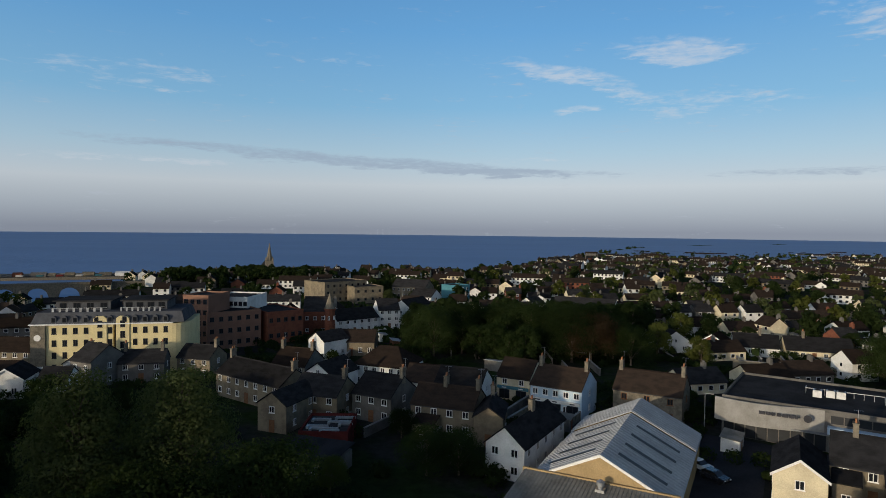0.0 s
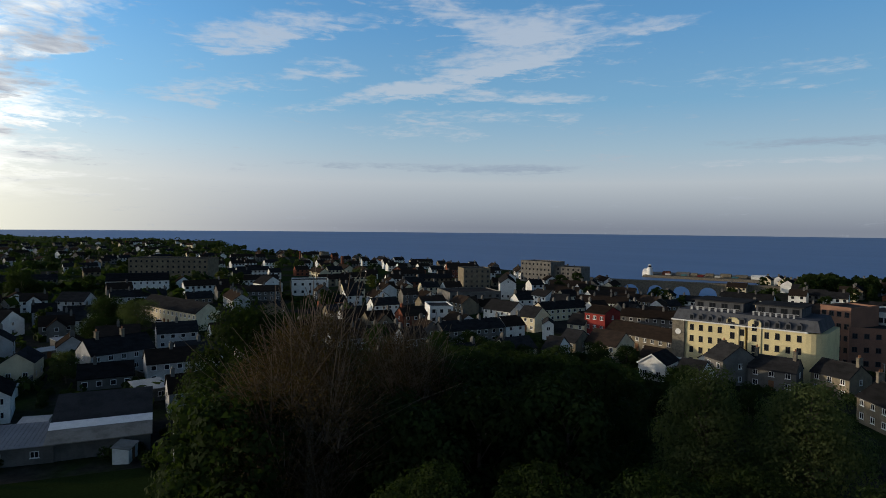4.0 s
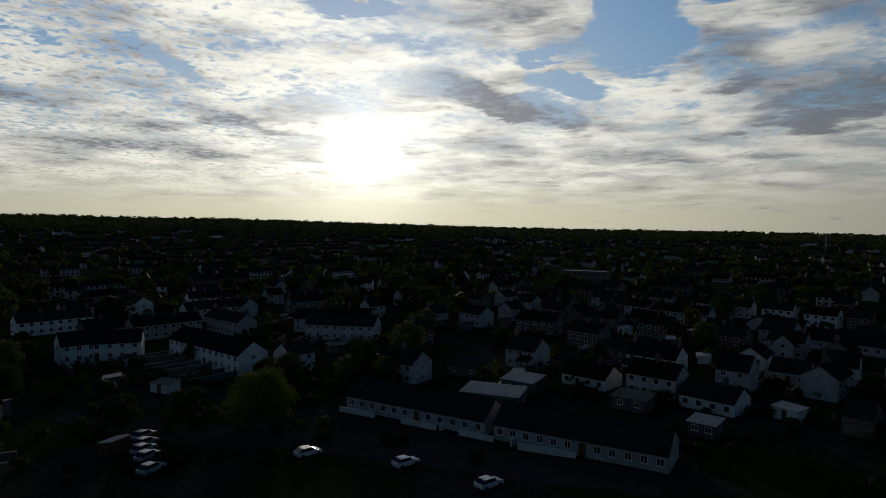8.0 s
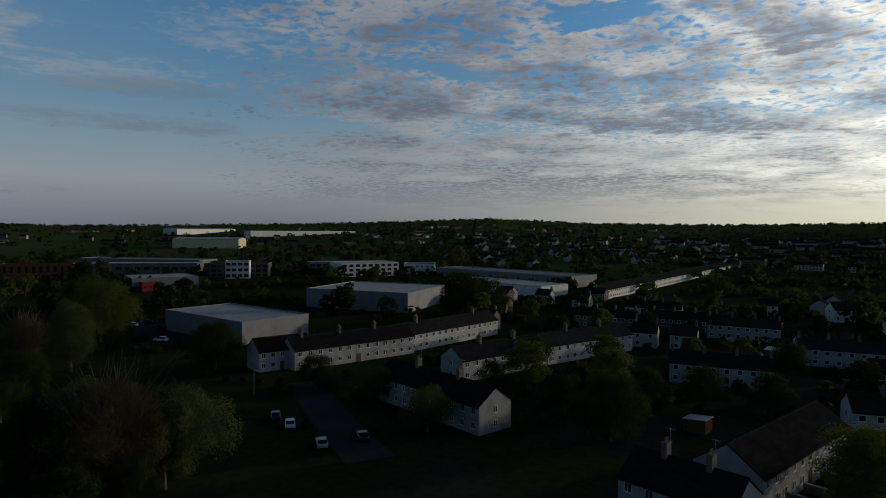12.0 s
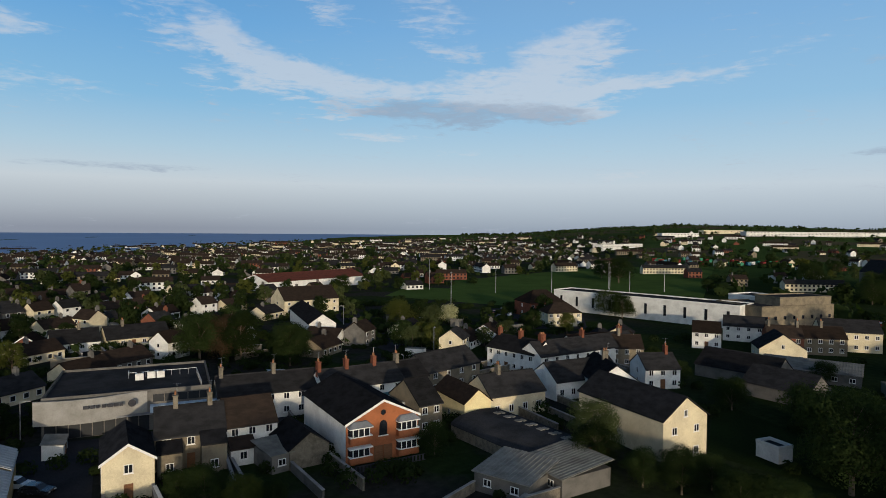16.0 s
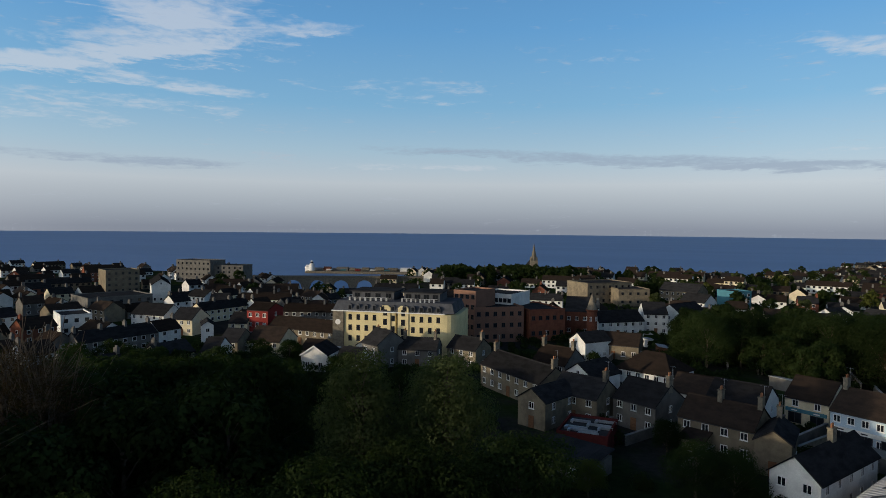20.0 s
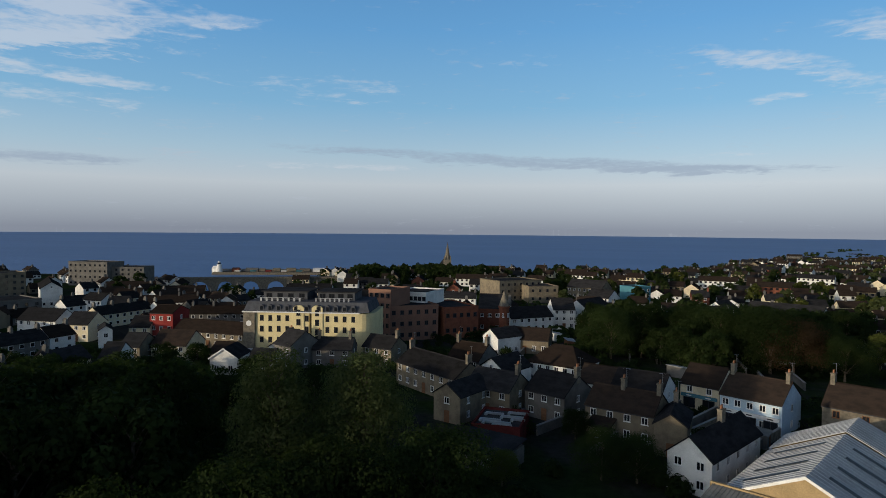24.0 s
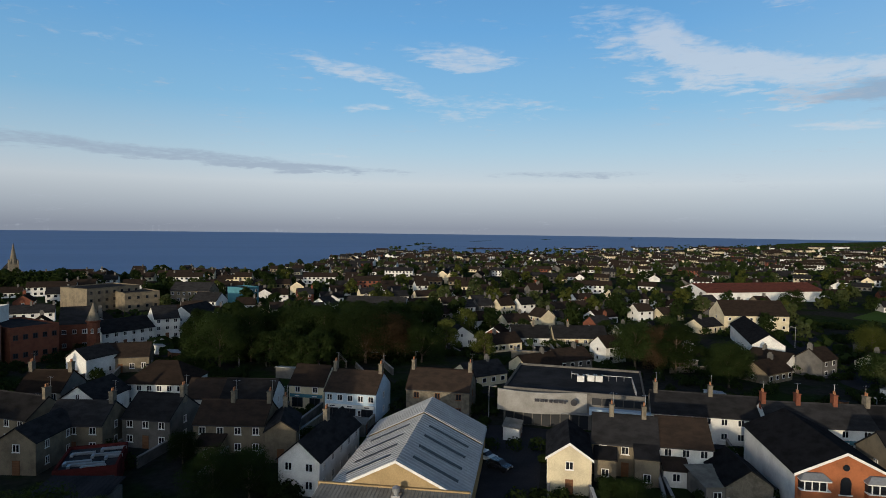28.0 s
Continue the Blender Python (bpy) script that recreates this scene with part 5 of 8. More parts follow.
def trailer(x, y, turn, mat):
    """A parked lorry trailer."""
    t = thing("lorry_trailer", x, y, turn, label={"redpaint": "red", "teal": "blue", "trailer_green": "green", "white": "white", "pink": "orange"}[mat] + " lorry trailer parked in a yard", category="trailer", group="trailers in the yard")
    part("box", box_data(-6, 6, 0, 2.5, 1.2, 4.0), M[mat], t, key=("trailer_box", mat))
    part("chassis", join(box_data(-5.8, 5.8, 0.7, 1.8, 0.9, 1.2), box_data(4.6, 4.8, 0.5, 2.0, 0.0, 0.9)), M["darktrim"], t, key=("trailer_chassis",))
    for u in (-4.8, -3.5):
        part("axle", join(*[tube([(0, v, 0.5), (0, v + 0.3, 0.5)], [0.5, 0.5], 10) for v in (0.0, 2.2)]), M["darktrim"], t, (u, 0, 0), key=("trailer_axle",))


def canopy(x, y, turn, w, d, h):
    """A filling station's flat canopy on posts, with a sign of plain bars."""
    t = thing("canopy", x, y, turn, label="red-edged flat canopy of a filling station", category="canopy")
    part("roof", box_data(-w / 2, w / 2, 0, d, h, h + 0.12), M["metalroof"], t)
    part("fascia", join(box_data(-w / 2 - 0.1, w / 2 + 0.1, -0.1, 0, h - 1.0, h + 0.2), box_data(-w / 2 - 0.1, -w / 2, 0, d, h - 1.0, h + 0.2), box_data(w / 2, w / 2 + 0.1, 0, d, h - 1.0, h + 0.2)), M["redpaint"], t)
    part("sign", box_data(w * 0.05, w * 0.22, -0.16, -0.1, h + 0.2, h + 1.0), M["yellow"], t)
    for u in (-0.4, 0.0, 0.4):
        part("post", box_data(u * w - 0.2, u * w + 0.2, d * 0.45, d * 0.45 + 0.4, -0.5, h - 0.2), M["trim"], t)
# ---- ground and sea ----
def ground_material():
    mat = bpy.data.materials.new("land")
    mat.use_nodes = True
    k = Nodes(mat.node_tree)
    place = k.node("ShaderNodeTexCoord").outputs["Object"]
    cells = k.node("ShaderNodeTexVoronoi")
    k.put(cells.inputs["Vector"], k.vec("ADD", place, k.vec("SCALE", k.node("ShaderNodeTexNoise").outputs[1], 3.0)))
    cells.inputs["Scale"].default_value = 0.006
    tone = k.node("ShaderNodeSeparateXYZ")
    k.put(tone.inputs[0], cells.outputs["Color"])
    field = k.mix(k.ramp(tone.outputs[0], 0.55, 0.62), (0.048, 0.074, 0.021), (0.066, 0.058, 0.032))
    field = k.mix(k.ramp(tone.outputs[1], 0.6, 0.65), field, (0.038, 0.062, 0.017))
    yard = k.mix(k.ramp(k.noise(place, 0.035, 4.0, 0.6), 0.42, 0.58), (0.018, 0.029, 0.009), (0.028, 0.027, 0.023))
    far = k.ramp(k.vec("LENGTH", place), 1200.0, 1900.0)
    spot = k.node("ShaderNodeSeparateXYZ")
    k.put(spot.inputs[0], place)
    park = k.math("MULTIPLY", k.ramp(k.math("SUBTRACT", spot.outputs[1], k.math("MULTIPLY", spot.outputs[0], 0.25)), 25.0, -25.0), k.ramp(spot.outputs[0], 10.0, 60.0))
    green = k.mix(k.ramp(k.noise(place, 0.02, 4.0, 0.6), 0.40, 0.60), (0.015, 0.024, 0.008), (0.021, 0.030, 0.011))
    yard = k.mix(park, yard, green)
    field = k.vec("SCALE", field, k.ramp(park, 0.0, 1.0, False, 1.0, 1.0))
    far = k.math("MAXIMUM", far, k.math("MULTIPLY", park, k.ramp(k.vec("LENGTH", place), 420.0, 650.0)))
    col = k.mix(far, yard, field)
    grain = k.noise(place, 0.6, 5.0, 0.65)
    col = k.vec("SCALE", col, k.ramp(grain, 0.25, 0.75, False, 0.6, 1.35))
    s = k.node("ShaderNodeBsdfPrincipled")
    k.put(s.inputs["Base Color"], col)
    s.inputs["Roughness"].default_value = 0.95
    s.inputs["Specular IOR Level"].default_value = 0.0
    k.tree.links.new(s.outputs[0], k.node("ShaderNodeOutputMaterial").inputs[0])
    return mat


def sea_material():
    mat = bpy.data.materials.new("sea_water")
    mat.use_nodes = True
    k = Nodes(mat.node_tree)
    place = k.node("ShaderNodeTexCoord").outputs["Object"]
    swell = k.noise(place, 0.02, 6.0, 0.6)
    body = k.node("ShaderNodeBsdfDiffuse")
    streaks = k.noise(k.vec("MULTIPLY", place, (0.3, 1.0, 1.0)), 0.006, 5.0, 0.6)
    k.put(body.inputs["Color"], k.mix(k.ramp(streaks, 0.35, 0.65), (0.032, 0.066, 0.130), (0.048, 0.090, 0.170)))
    gloss = k.node("ShaderNodeBsdfGlossy")
    gloss.inputs["Color"].default_value = (0.55, 0.64, 0.80, 1)
    gloss.inputs["Roughness"].default_value = 0.42
    s = k.node("ShaderNodeMixShader")
    s.inputs[0].default_value = 0.36
    k.tree.links.new(body.outputs[0], s.inputs[1])
    k.tree.links.new(gloss.outputs[0], s.inputs[2])
    n = k.node("ShaderNodeBump")
    n.inputs["Strength"].default_value = 0.9
    n.inputs["Distance"].default_value = 4.0
    k.put(n.inputs["Height"], k.math("ADD", swell, k.math("MULTIPLY", k.noise(place, 0.12, 4.0, 0.6), 0.35)))
    k.put(gloss.inputs["Normal"], n.outputs[0])
    k.put(body.inputs["Normal"], n.outputs[0])
    k.tree.links.new(s.outputs[0], k.node("ShaderNodeOutputMaterial").inputs[0])
    return mat


def build_ground():
    rings = [0.0] + [12 * 1.06 ** i for i in range(104)]
    rings = [r for r in rings if r < 4800] + [4900]
    steps = 288
    verts, faces = [], []
    for r in rings:
        for j in range(steps):
            a = 2 * math.pi * j / steps
            x, y = -r * math.sin(a), r * math.cos(a)
            verts.append((x, y, ground(x, y)))
    for i in range(len(rings) - 1):
        for j in range(steps):
            a, b = i * steps + j, i * steps + (j + 1) % steps
            faces.append((a, a + steps, b + steps, b)[::-1] if i else (a, b + steps, a + steps)[::1])
    me = link_mesh("ground", verts, faces, ground_material())
    me.polygons.foreach_set("use_smooth", [True] * len(me.polygons))
    tagged(new("ground", me), "green and brown land of gardens, verges and fields", "ground", kind="structure")
    n, rim = 128, []
    for r in (300, 4950):
        rim += [(r * math.cos(2 * math.pi * j / n), r * math.sin(2 * math.pi * j / n), SEA) for j in range(n)]
    me = link_mesh("sea", rim, [(j, j + n, (j + 1) % n + n, (j + 1) % n)[::1] for j in range(n)], sea_material())
    tagged(new("sea", me), "deep blue open sea with a fine swell", "sea", kind="structure")


build_ground()


def strip(name, points, wide, mat, label, lift=0.06, category="road"):
    """A road or path along points, laid on the land."""
    fine = []
    for (x0, y0), (x1, y1) in zip(points, points[1:]):
        n = max(1, int(math.hypot(x1 - x0, y1 - y0) / 6))
        fine += [(x0 + (x1 - x0) * i / n, y0 + (y1 - y0) * i / n) for i in range(n)]
    fine.append(points[-1])
    verts, faces = [], []
    for i, (x, y) in enumerate(fine):
        ax, ay = fine[max(i - 1, 0)]
        bx, by = fine[min(i + 1, len(fine) - 1)]
        d = math.hypot(bx - ax, by - ay) or 1
        nx, ny = -(by - ay) / d, (bx - ax) / d
        for s in (-0.5, 0.5):
            px, py = x + nx * wide * s, y + ny * wide * s
            verts.append((px, py, max(ground(px, py), ground(x, y)) + lift))
    for i in range(len(fine) - 1):
        faces.append((2 * i + 1, 2 * i, 2 * i + 2, 2 * i + 3))
    me = link_mesh(name, verts, faces, mat)
    return tagged(new(name, me), label, category, kind="structure")

# ---- the town, district by district ----

# shops, bank and terraces along the main street
house(20.92, 119.84, -32.25, 10.58, 9, 5.6, 3.06, 'blue', 'tile', 2, 5, stacks=(0.05, 0.95), label='pale blue two-storey shop with a brown tiled roof', category='shop')
house(13.83, 129.97, -29.55, 7.56, 9, 5.0, 3.06, 'cream', 'tile', 2, 2)
house(37.69, 116.62, -30.54, 12.77, 9, 5.5, 3.06, 'stone', 'tile', 2, 3, stacks=(0.04, 0.96), rim='wood')
flat_block(59.73, 102.48, -34.76, 26.1, 22, 6.6, 'grey', 'felt', 0, 0, name='bank', label='pale curved-fronted bank with dark glazing below', category='bank')
house(43.88, 77.11, -29.46, 6.14, 11, 5.2, 2.09, 'cream', 'slate', 2, 1, gable=True, trim=True, doors=(0.5,))
house(55.32, 80.04, -33.14, 9.82, 9, 5.0, 3.06, 'beige', 'slate', 2, 3, stacks=(0.3, 0.8), ext=((0.2, 3.2, 3.0, 3.4), (0.8, 3.4, 3.6, 4.2)))
house(63.36, 76.15, -29.22, 7.74, 9, 5.0, 3.06, 'white', 'tile', 2, 3, ext=((0.25, 3.6, 3.2, 2.4),))
house(78.34, 87.99, -32.75, 19, 8, 5.0, 2.72, 'white', 'slate', 2, 7, stacks=(0.05, 0.55))
house(91.82, 76.57, -26.49, 17.15, 8, 5.2, 2.72, 'white', 'slate', 2, 5, stacks=(0.02, 0.35, 0.7), stack_mat='brick')
house(102.3, 71.68, -20, 5.78, 8, 5.2, 2.72, 'grey', 'slate', 2, 2, stacks=(0.05,))
house(115.34, 70.39, -12.86, 16.4, 9, 5.0, 3.06, 'beige', 'slate', 2, 4)
house(73.05, 58.19, -28.02, 12.04, 20, 6.3, 2.9, 'white', 'slate', 2, 0, gable=True, trim=True, label='apartment house with an orange brick gable and white sides')
house(87.38, 58.78, -23.12, 4.83, 10, 5.2, 3.4, 'beige', 'slate', 2, 2)
house(94.8, 53.49, -31.61, 5.43, 12, 4.6, 2.2, 'yellow', 'tile', 1, 1, gable=True)
house(105.6, 50.59, -30.57, 12.71, 9, 4.2, 3.06, 'cream', 'slate', 1, 4, stacks=(0.35,))
house(65.03, 65.68, -24.64, 6.17, 9, 3.0, 2.1, 'stone', 'slate', 0, 0, gable=True)

# the near side of the main street
house(-15.59, 140.01, -22.09, 12.66, 11, 5, 3.74, 'white', 'tile', 2, 6, hip=4.0)
house(-36.03, 139.78, -17.33, 8.59, 9, 5, 3.06, 'grey', 'tile', 2, 3, stacks=(0.05, 0.95))
house(-27.86, 132.28, -24.68, 7.78, 10, 4.5, 2.65, 'white', 'slate', 1, 1, gable=True)
house(-35.79, 171.26, -38.58, 6.58, 9, 5, 2.24, 'white', 'slate', 1, 1, gable=True)
house(-26.84, 175.7, -2.98, 13.42, 8, 4, 2.72, 'beige', 'tile', 1, 5)
house(-41.37, 126.54, -37, 21.2, 8, 5, 2.72, 'beige', 'slate', 2, 7, stacks=(0.02, 0.98))
house(-31.32, 108.47, -21.41, 5.98, 10, 5, 2.03, 'beige', 'slate', 2, 1, gable=True)
house(-25.29, 115.2, -20.28, 9.73, 8, 5, 2.72, 'beige', 'slate', 2, 3, stacks=(0.95,))
house(-14.54, 115, -28.86, 8.79, 9, 5, 3.06, 'grey', 'slate', 2, 3, stacks=(0.97,))
house(-1.41, 107.23, -20.87, 11.73, 8, 5.2, 2.72, 'beige', 'tile', 2, 4, stacks=(0.45, 0.97), ext=((0.3, 4.0, 3.0, 2.6),))
house(6.29, 101.67, -10.53, 4.84, 9, 5, 1.65, 'beige', 'slate', 1, 1, gable=True, stacks=(0.9,))
house(7.62, 88.49, -30.58, 6.13, 17, 5, 2.6, 'white', 'slate', 2, 2, gable=True, stacks=(0.6,))
flat_block(-20.42, 98.22, -0.67, 7.91, 10, 3.1, 'darkred', 'felt', 1, 4, label='low red flat-roofed bar extension', win=(1.4, 1.2))
house(-6.1, 127.77, -18.68, 6.96, 8, 4.5, 2.72, 'white', 'tile', 2, 2)
house(1.81, 122.84, -21.23, 9.86, 8, 5, 2.72, 'white', 'slate', 2, 3)

# low houses before the hotel
house(-84.1, 141.0, 4, 6.5, 8, 4.6, 2.3, 'white', 'slate', 2, 2, gable=True, stacks=(0.8,))
flat_block(-90.5, 135.0, 2, 8.2, 7, 3.1, 'white', 'felt', 1, 3, label='low white flat-roofed extension')
house(-97.5, 134.5, 6, 5.4, 7, 3.6, 2.0, 'beige', 'tile', 1, 2)
house(-70.5, 142.5, 12, 10.0, 6.5, 4.6, 2.4, 'grey', 'slate', 2, 3, stacks=(0.1, 0.9))
house(-60.5, 147.5, -15, 9.0, 7, 4.8, 2.5, 'beige', 'slate', 2, 3, stacks=(0.95,))

# hotel and shopping centre
flat_block(-73.32, 182, -10.93, 8.17, 12, 15.6, 'pink', 'felt', 5, 4, label='pink flat-roofed building of five storeys')
flat_block(-62.94, 185.43, 37.96, 16.2, 18, 10.6, 'pink', 'felt', 3, 6, label='pink flat-roofed building of three storeys')
flat_block(-61.29, 199.03, 27.57, 8.32, 6, 5.6, 'white', 'felt', 1, 2, label='low white flat-roofed building of one storey')
flat_block(-49.99, 194.83, 40.88, 12.29, 20, 9.6, 'brick', 'felt', 2, 5, label='brick flat-roofed building of two storeys')
flat_block(-68.3, 195.9, -6.07, 12.31, 16, 13.6, 'white', 'felt', 4, 8, label='white flat-roofed building of four storeys')
house(-43.87, 210.39, 6.58, 7.83, 12, 8, 4.08, 'brick', 'slate', 2, 3)
house(-29.6, 213.84, 40.06, 17.13, 9, 5, 3.06, 'white', 'slate', 2, 6)
house(-19.58, 222.76, 17.54, 7.81, 10, 7, 3.4, 'white', 'slate', 3, 3)
house(-8.1, 239.49, 60.53, 16.29, 9, 6, 3.06, 'white', 'slate', 2, 6)
flat_block(-46.97, 303.51, 44.09, 24.89, 18, 9.6, 'beige', 'felt', 3, 7, label='beige flat-roofed building of three storeys')
flat_block(-35.29, 298.91, 29.42, 14.89, 14, 7.6, 'beige', 'felt', 2, 4, label='beige flat-roofed building of two storeys')
house(-17.34, 319.78, -25.08, 19.55, 10, 6, 3.4, 'beige', 'slate', 2, 7)
house(-10.1, 285.25, -31.07, 11.68, 9, 5, 3.06, 'white', 'slate', 2, 4)
flat_block(9.97, 300.1, 43.65, 9.52, 10, 8.6, 'teal', 'felt', 3, 3, rim='trim', label='teal flat-roofed building of three storeys')

# harbour side
flat_block(-298.35, 292.74, 3.82, 26.14, 14, 13.6, 'grey', 'felt', 4, 8, label='grey flat-roofed building of four storeys')
flat_block(-277.8, 299.44, 17.39, 21.16, 14, 10.6, 'grey', 'felt', 4, 6, label='grey flat-roofed building of four storeys')
flat_block(-281.35, 228.88, 64.28, 15.99, 16, 11.6, 'beige', 'felt', 4, 5, label='beige flat-roofed building of four storeys')
house(-377.99, 234.43, 31.25, 7.96, 12, 5.5, 2.71, 'brick', 'tile', 2, 3, gable=True)
house(-366.42, 241.45, 31.25, 6.8, 12, 5.5, 2.31, 'brick', 'tile', 2, 2, gable=True)
house(-354.29, 274.23, 61.39, 20.57, 12, 6, 4.08, 'brick', 'tile', 2, 7)
house(-231.14, 207.76, 50.05, 7.93, 30, 8, 2.7, 'white', 'slate', 1, 3, gable=True)
flat_block(-216.36, 175.11, 70.58, 24.19, 20, 6.6, 'grey', 'felt', 2, 7, label='grey flat-roofed building of two storeys')
flat_block(-188.25, 135.94, 63.51, 8.82, 14, 6.1, 'white', 'felt', 2, 3, label='white flat-roofed building of two storeys')
house(-177.5, 153.64, 4.69, 14.01, 9, 5, 3.06, 'white', 'slate', 2, 5)
house(-158.44, 150.27, 9.02, 7.79, 9, 5.2, 3.06, 'cream', 'slate', 2, 3)
house(-138.54, 141.1, 46.22, 3.28, 8, 6, 1.11, 'white', 'slate', 2, 1, gable=True)
house(-132.98, 156.28, 7.06, 7.51, 9, 9.0, 1.8, 'redpaint', 'tile', 3, 3, label='red painted three-storey house with white window surrounds')
house(-138.34, 153.44, 16.48, 6.14, 8, 5, 2.72, 'cream', 'slate', 2, 2)
house(-115.59, 154.71, -3.19, 24.72, 8, 4.5, 2.72, 'beige', 'tile', 2, 9)
house(-111.09, 132.79, 6.96, 9.76, 9, 5, 3.06, 'cream', 'tile', 2, 3)
house(-113.61, 115.91, 16.97, 4.17, 8, 5, 2.72, 'white', 'slate', 2, 1)
house(-118.71, 128.03, 9.14, 5.39, 8, 5, 2.72, 'beige', 'slate', 2, 2)
house(-91.33, 127.54, 14.41, 6.53, 9, 4, 2.22, 'white', 'slate', 1, 2, gable=True, trim=True)
house(-80.03, 124.16, 7.61, 5.73, 8, 4, 2.72, 'white', 'slate', 1, 2)
house(-81.57, 137.6, -24.58, 6.92, 9, 6, 3.06, 'grey', 'slate', 2, 2)

# the houses beyond the bank and the supermarket
house(68.76, 183.11, -1.53, 10.22, 10, 3, 3.48, 'white', 'slate', 1, 2, gable=True)
house(81.25, 186.86, -36.72, 6.36, 9, 2.8, 2.16, 'brick', 'tile', 1, 2, gable=True, trim=True)
house(90.85, 179.04, -21.3, 12.33, 9, 2.8, 3.06, 'white', 'slate', 1, 4, stacks=(0.6,))
house(106.03, 173.36, -17.33, 17.35, 9, 2.8, 3.06, 'cream', 'slate', 1, 6, stacks=(0.3,))
house(56.93, 252.65, -28.31, 25.36, 9, 5, 3.06, 'white', 'slate', 2, 10)
house(37.1, 273.81, -35.98, 9.26, 10, 3, 3.15, 'white', 'slate', 1, 2, gable=True)
house(187.76, 182.01, -20.5, 24.4, 14, 6, 4.76, 'cream', 'tile', 2, 6)
house(145.59, 137.44, -36.51, 8.63, 42, 5, 2.94, 'white', 'slate', 0, 0, gable=True)
house(273.5, 257.12, -6.88, 73.99, 25, 5.5, 3.6, 'white', 'redroof', 0, 0, name='supermarket', label='low white supermarket with a long red roof', category='supermarket')
house(138.24, 67.96, -107.02, 15.96, 8, 5.3, 2.72, 'white', 'slate', 2, 6, stacks=(0.05, 0.5, 0.95), stack_mat='brick')
house(150.72, 50.86, -25.55, 34.93, 8, 5.3, 2.72, 'white', 'slate', 2, 10, stacks=(0.1, 0.5, 0.9), stack_mat='brick')
house(217.41, 83.34, -48.06, 13.25, 10, 5, 3.4, 'cream', 'tile', 2, 5, hip=4)
house(238, 98.59, -38.3, 16.27, 14, 6, 4.76, 'brick', 'tile', 2, 6, hip=5)
house(126.2, 43.36, -31.39, 17.87, 9, 4, 3.06, 'white', 'slate', 1, 6)

# white house, garages and school by the park
house(99.2, 19.2, -32, 9.4, 20.0, 6.8, 3.2, 'cream', 'slate', 2, 2, gable=True, ends=False, doors=(), low=-0.4, label='cream house with a tall window gable and a long slate roof')
flat_block(105.41, 8.27, -125.83, 4.09, 3, 2.2, 'white', 'felt', 0, 0, name='cabin', label='small white flat-roofed cabin on the grass', category='cabin')
flat_block(255.83, 67.08, -103.38, 81.28, 14, 8.6, 'white', 'felt', 1, 10, win=(1.1, 4.2), label='white flat-roofed school with tall narrow windows', category='school', name='school')
flat_block(260.46, 9.37, -39.2, 35.01, 22, 8.6, 'beige', 'felt', 1, 8, label='low beige flat-roofed building of one storey')
flat_block(274.37, 28.76, -120.76, 15.22, 14, 10.1, 'white', 'felt', 0, 0, label='plain white flat-roofed building without windows')
flat_block(264.24, 7.23, -41.48, 24.1, 12, 11.6, 'beige', 'felt', 1, 6, label='low beige flat-roofed building of one storey')
house(136.92, -15.1, -134.2, 11.65, 16, 5, 3.96, 'grey', 'slate', 0, 0, gable=True)
house(137.22, -24.38, -39.55, 17.09, 12, 5.5, 4.08, 'white', 'slate', 2, 6)
house(219.5, -71.0, -73, 17.0, 12, 13, 3.2, 'stone', 'slate', 5, 5, rim='darktrim', name='mill', label='tall old rubble stone mill with a slate roof', category='mill')
house(199.95, 31.59, -80.2, 8.19, 8, 5, 2.72, 'white', 'tile', 2, 3)
house(220.14, 23.5, -84.04, 12.32, 8, 5, 2.72, 'white', 'slate', 2, 4)
house(159.92, 49.82, -36.7, 20.46, 8, 5, 2.72, 'white', 'tile', 2, 7)
house(187.11, 10.47, -73.86, 11.65, 10, 4, 3.96, 'cream', 'slate', 1, 4, gable=True)
house(219, -5.67, -76.25, 16.35, 9, 6, 3.06, 'cream', 'slate', 2, 6)
house(157.19, 19.25, -109.77, 19, 10, 3, 3.4, 'grey', 'slate', 0, 0)
canopy(248.06, -25.29, -113.96, 28.09, 14, 5.0)
flat_block(248.97, -50.82, -57.1, 21.87, 14, 7.6, 'white', 'felt', 2, 6, label='white flat-roofed building of two storeys')
house(483.45, -34.13, -154.9, 73.57, 14, 9, 8.0, 'stone', 'slate', 1, 6, name='church', label='grey stone church with a steep slate roof', category='church')
flat_block(1564.29, 16.89, -46.75, 352.14, 20, 9.6, 'white', 'felt', 3, 104, label='white flat-roofed building of three storeys')
house(182.92, -22.17, -83.01, 14.94, 8, 5, 2.72, 'white', 'slate', 2, 6, stacks=(0.02, 0.35, 0.7))
house(181.87, -33.34, -74.76, 8.86, 8, 5, 2.72, 'beige', 'tile', 2, 3)
flat_block(198.19, -43.85, -65.22, 12.95, 12, 5.6, 'grey', 'felt', 1, 4, label='low grey flat-roofed building of one storey')
house(203.68, 10.63, -73.74, 9.57, 8, 5, 2.72, 'brick', 'tile', 2, 3, stacks=(0.1, 0.9))
house(208.26, 0.73, -69.53, 11.4, 8, 5, 2.72, 'beige', 'tile', 2, 4, stacks=(0.5,))
house(143.85, 9.85, -115.29, 14.26, 9, 3, 3.06, 'grey', 'slate', 0, 0)
flat_block(156.83, -14.29, -75.73, 6.01, 7, 2.6, 'beige', 'felt', 0, 0, label='plain beige flat-roofed building without windows')
house(125.38, 44.47, -143.92, 14.38, 9, 5, 3.06, 'white', 'slate', 2, 5, stacks=(0.5,))
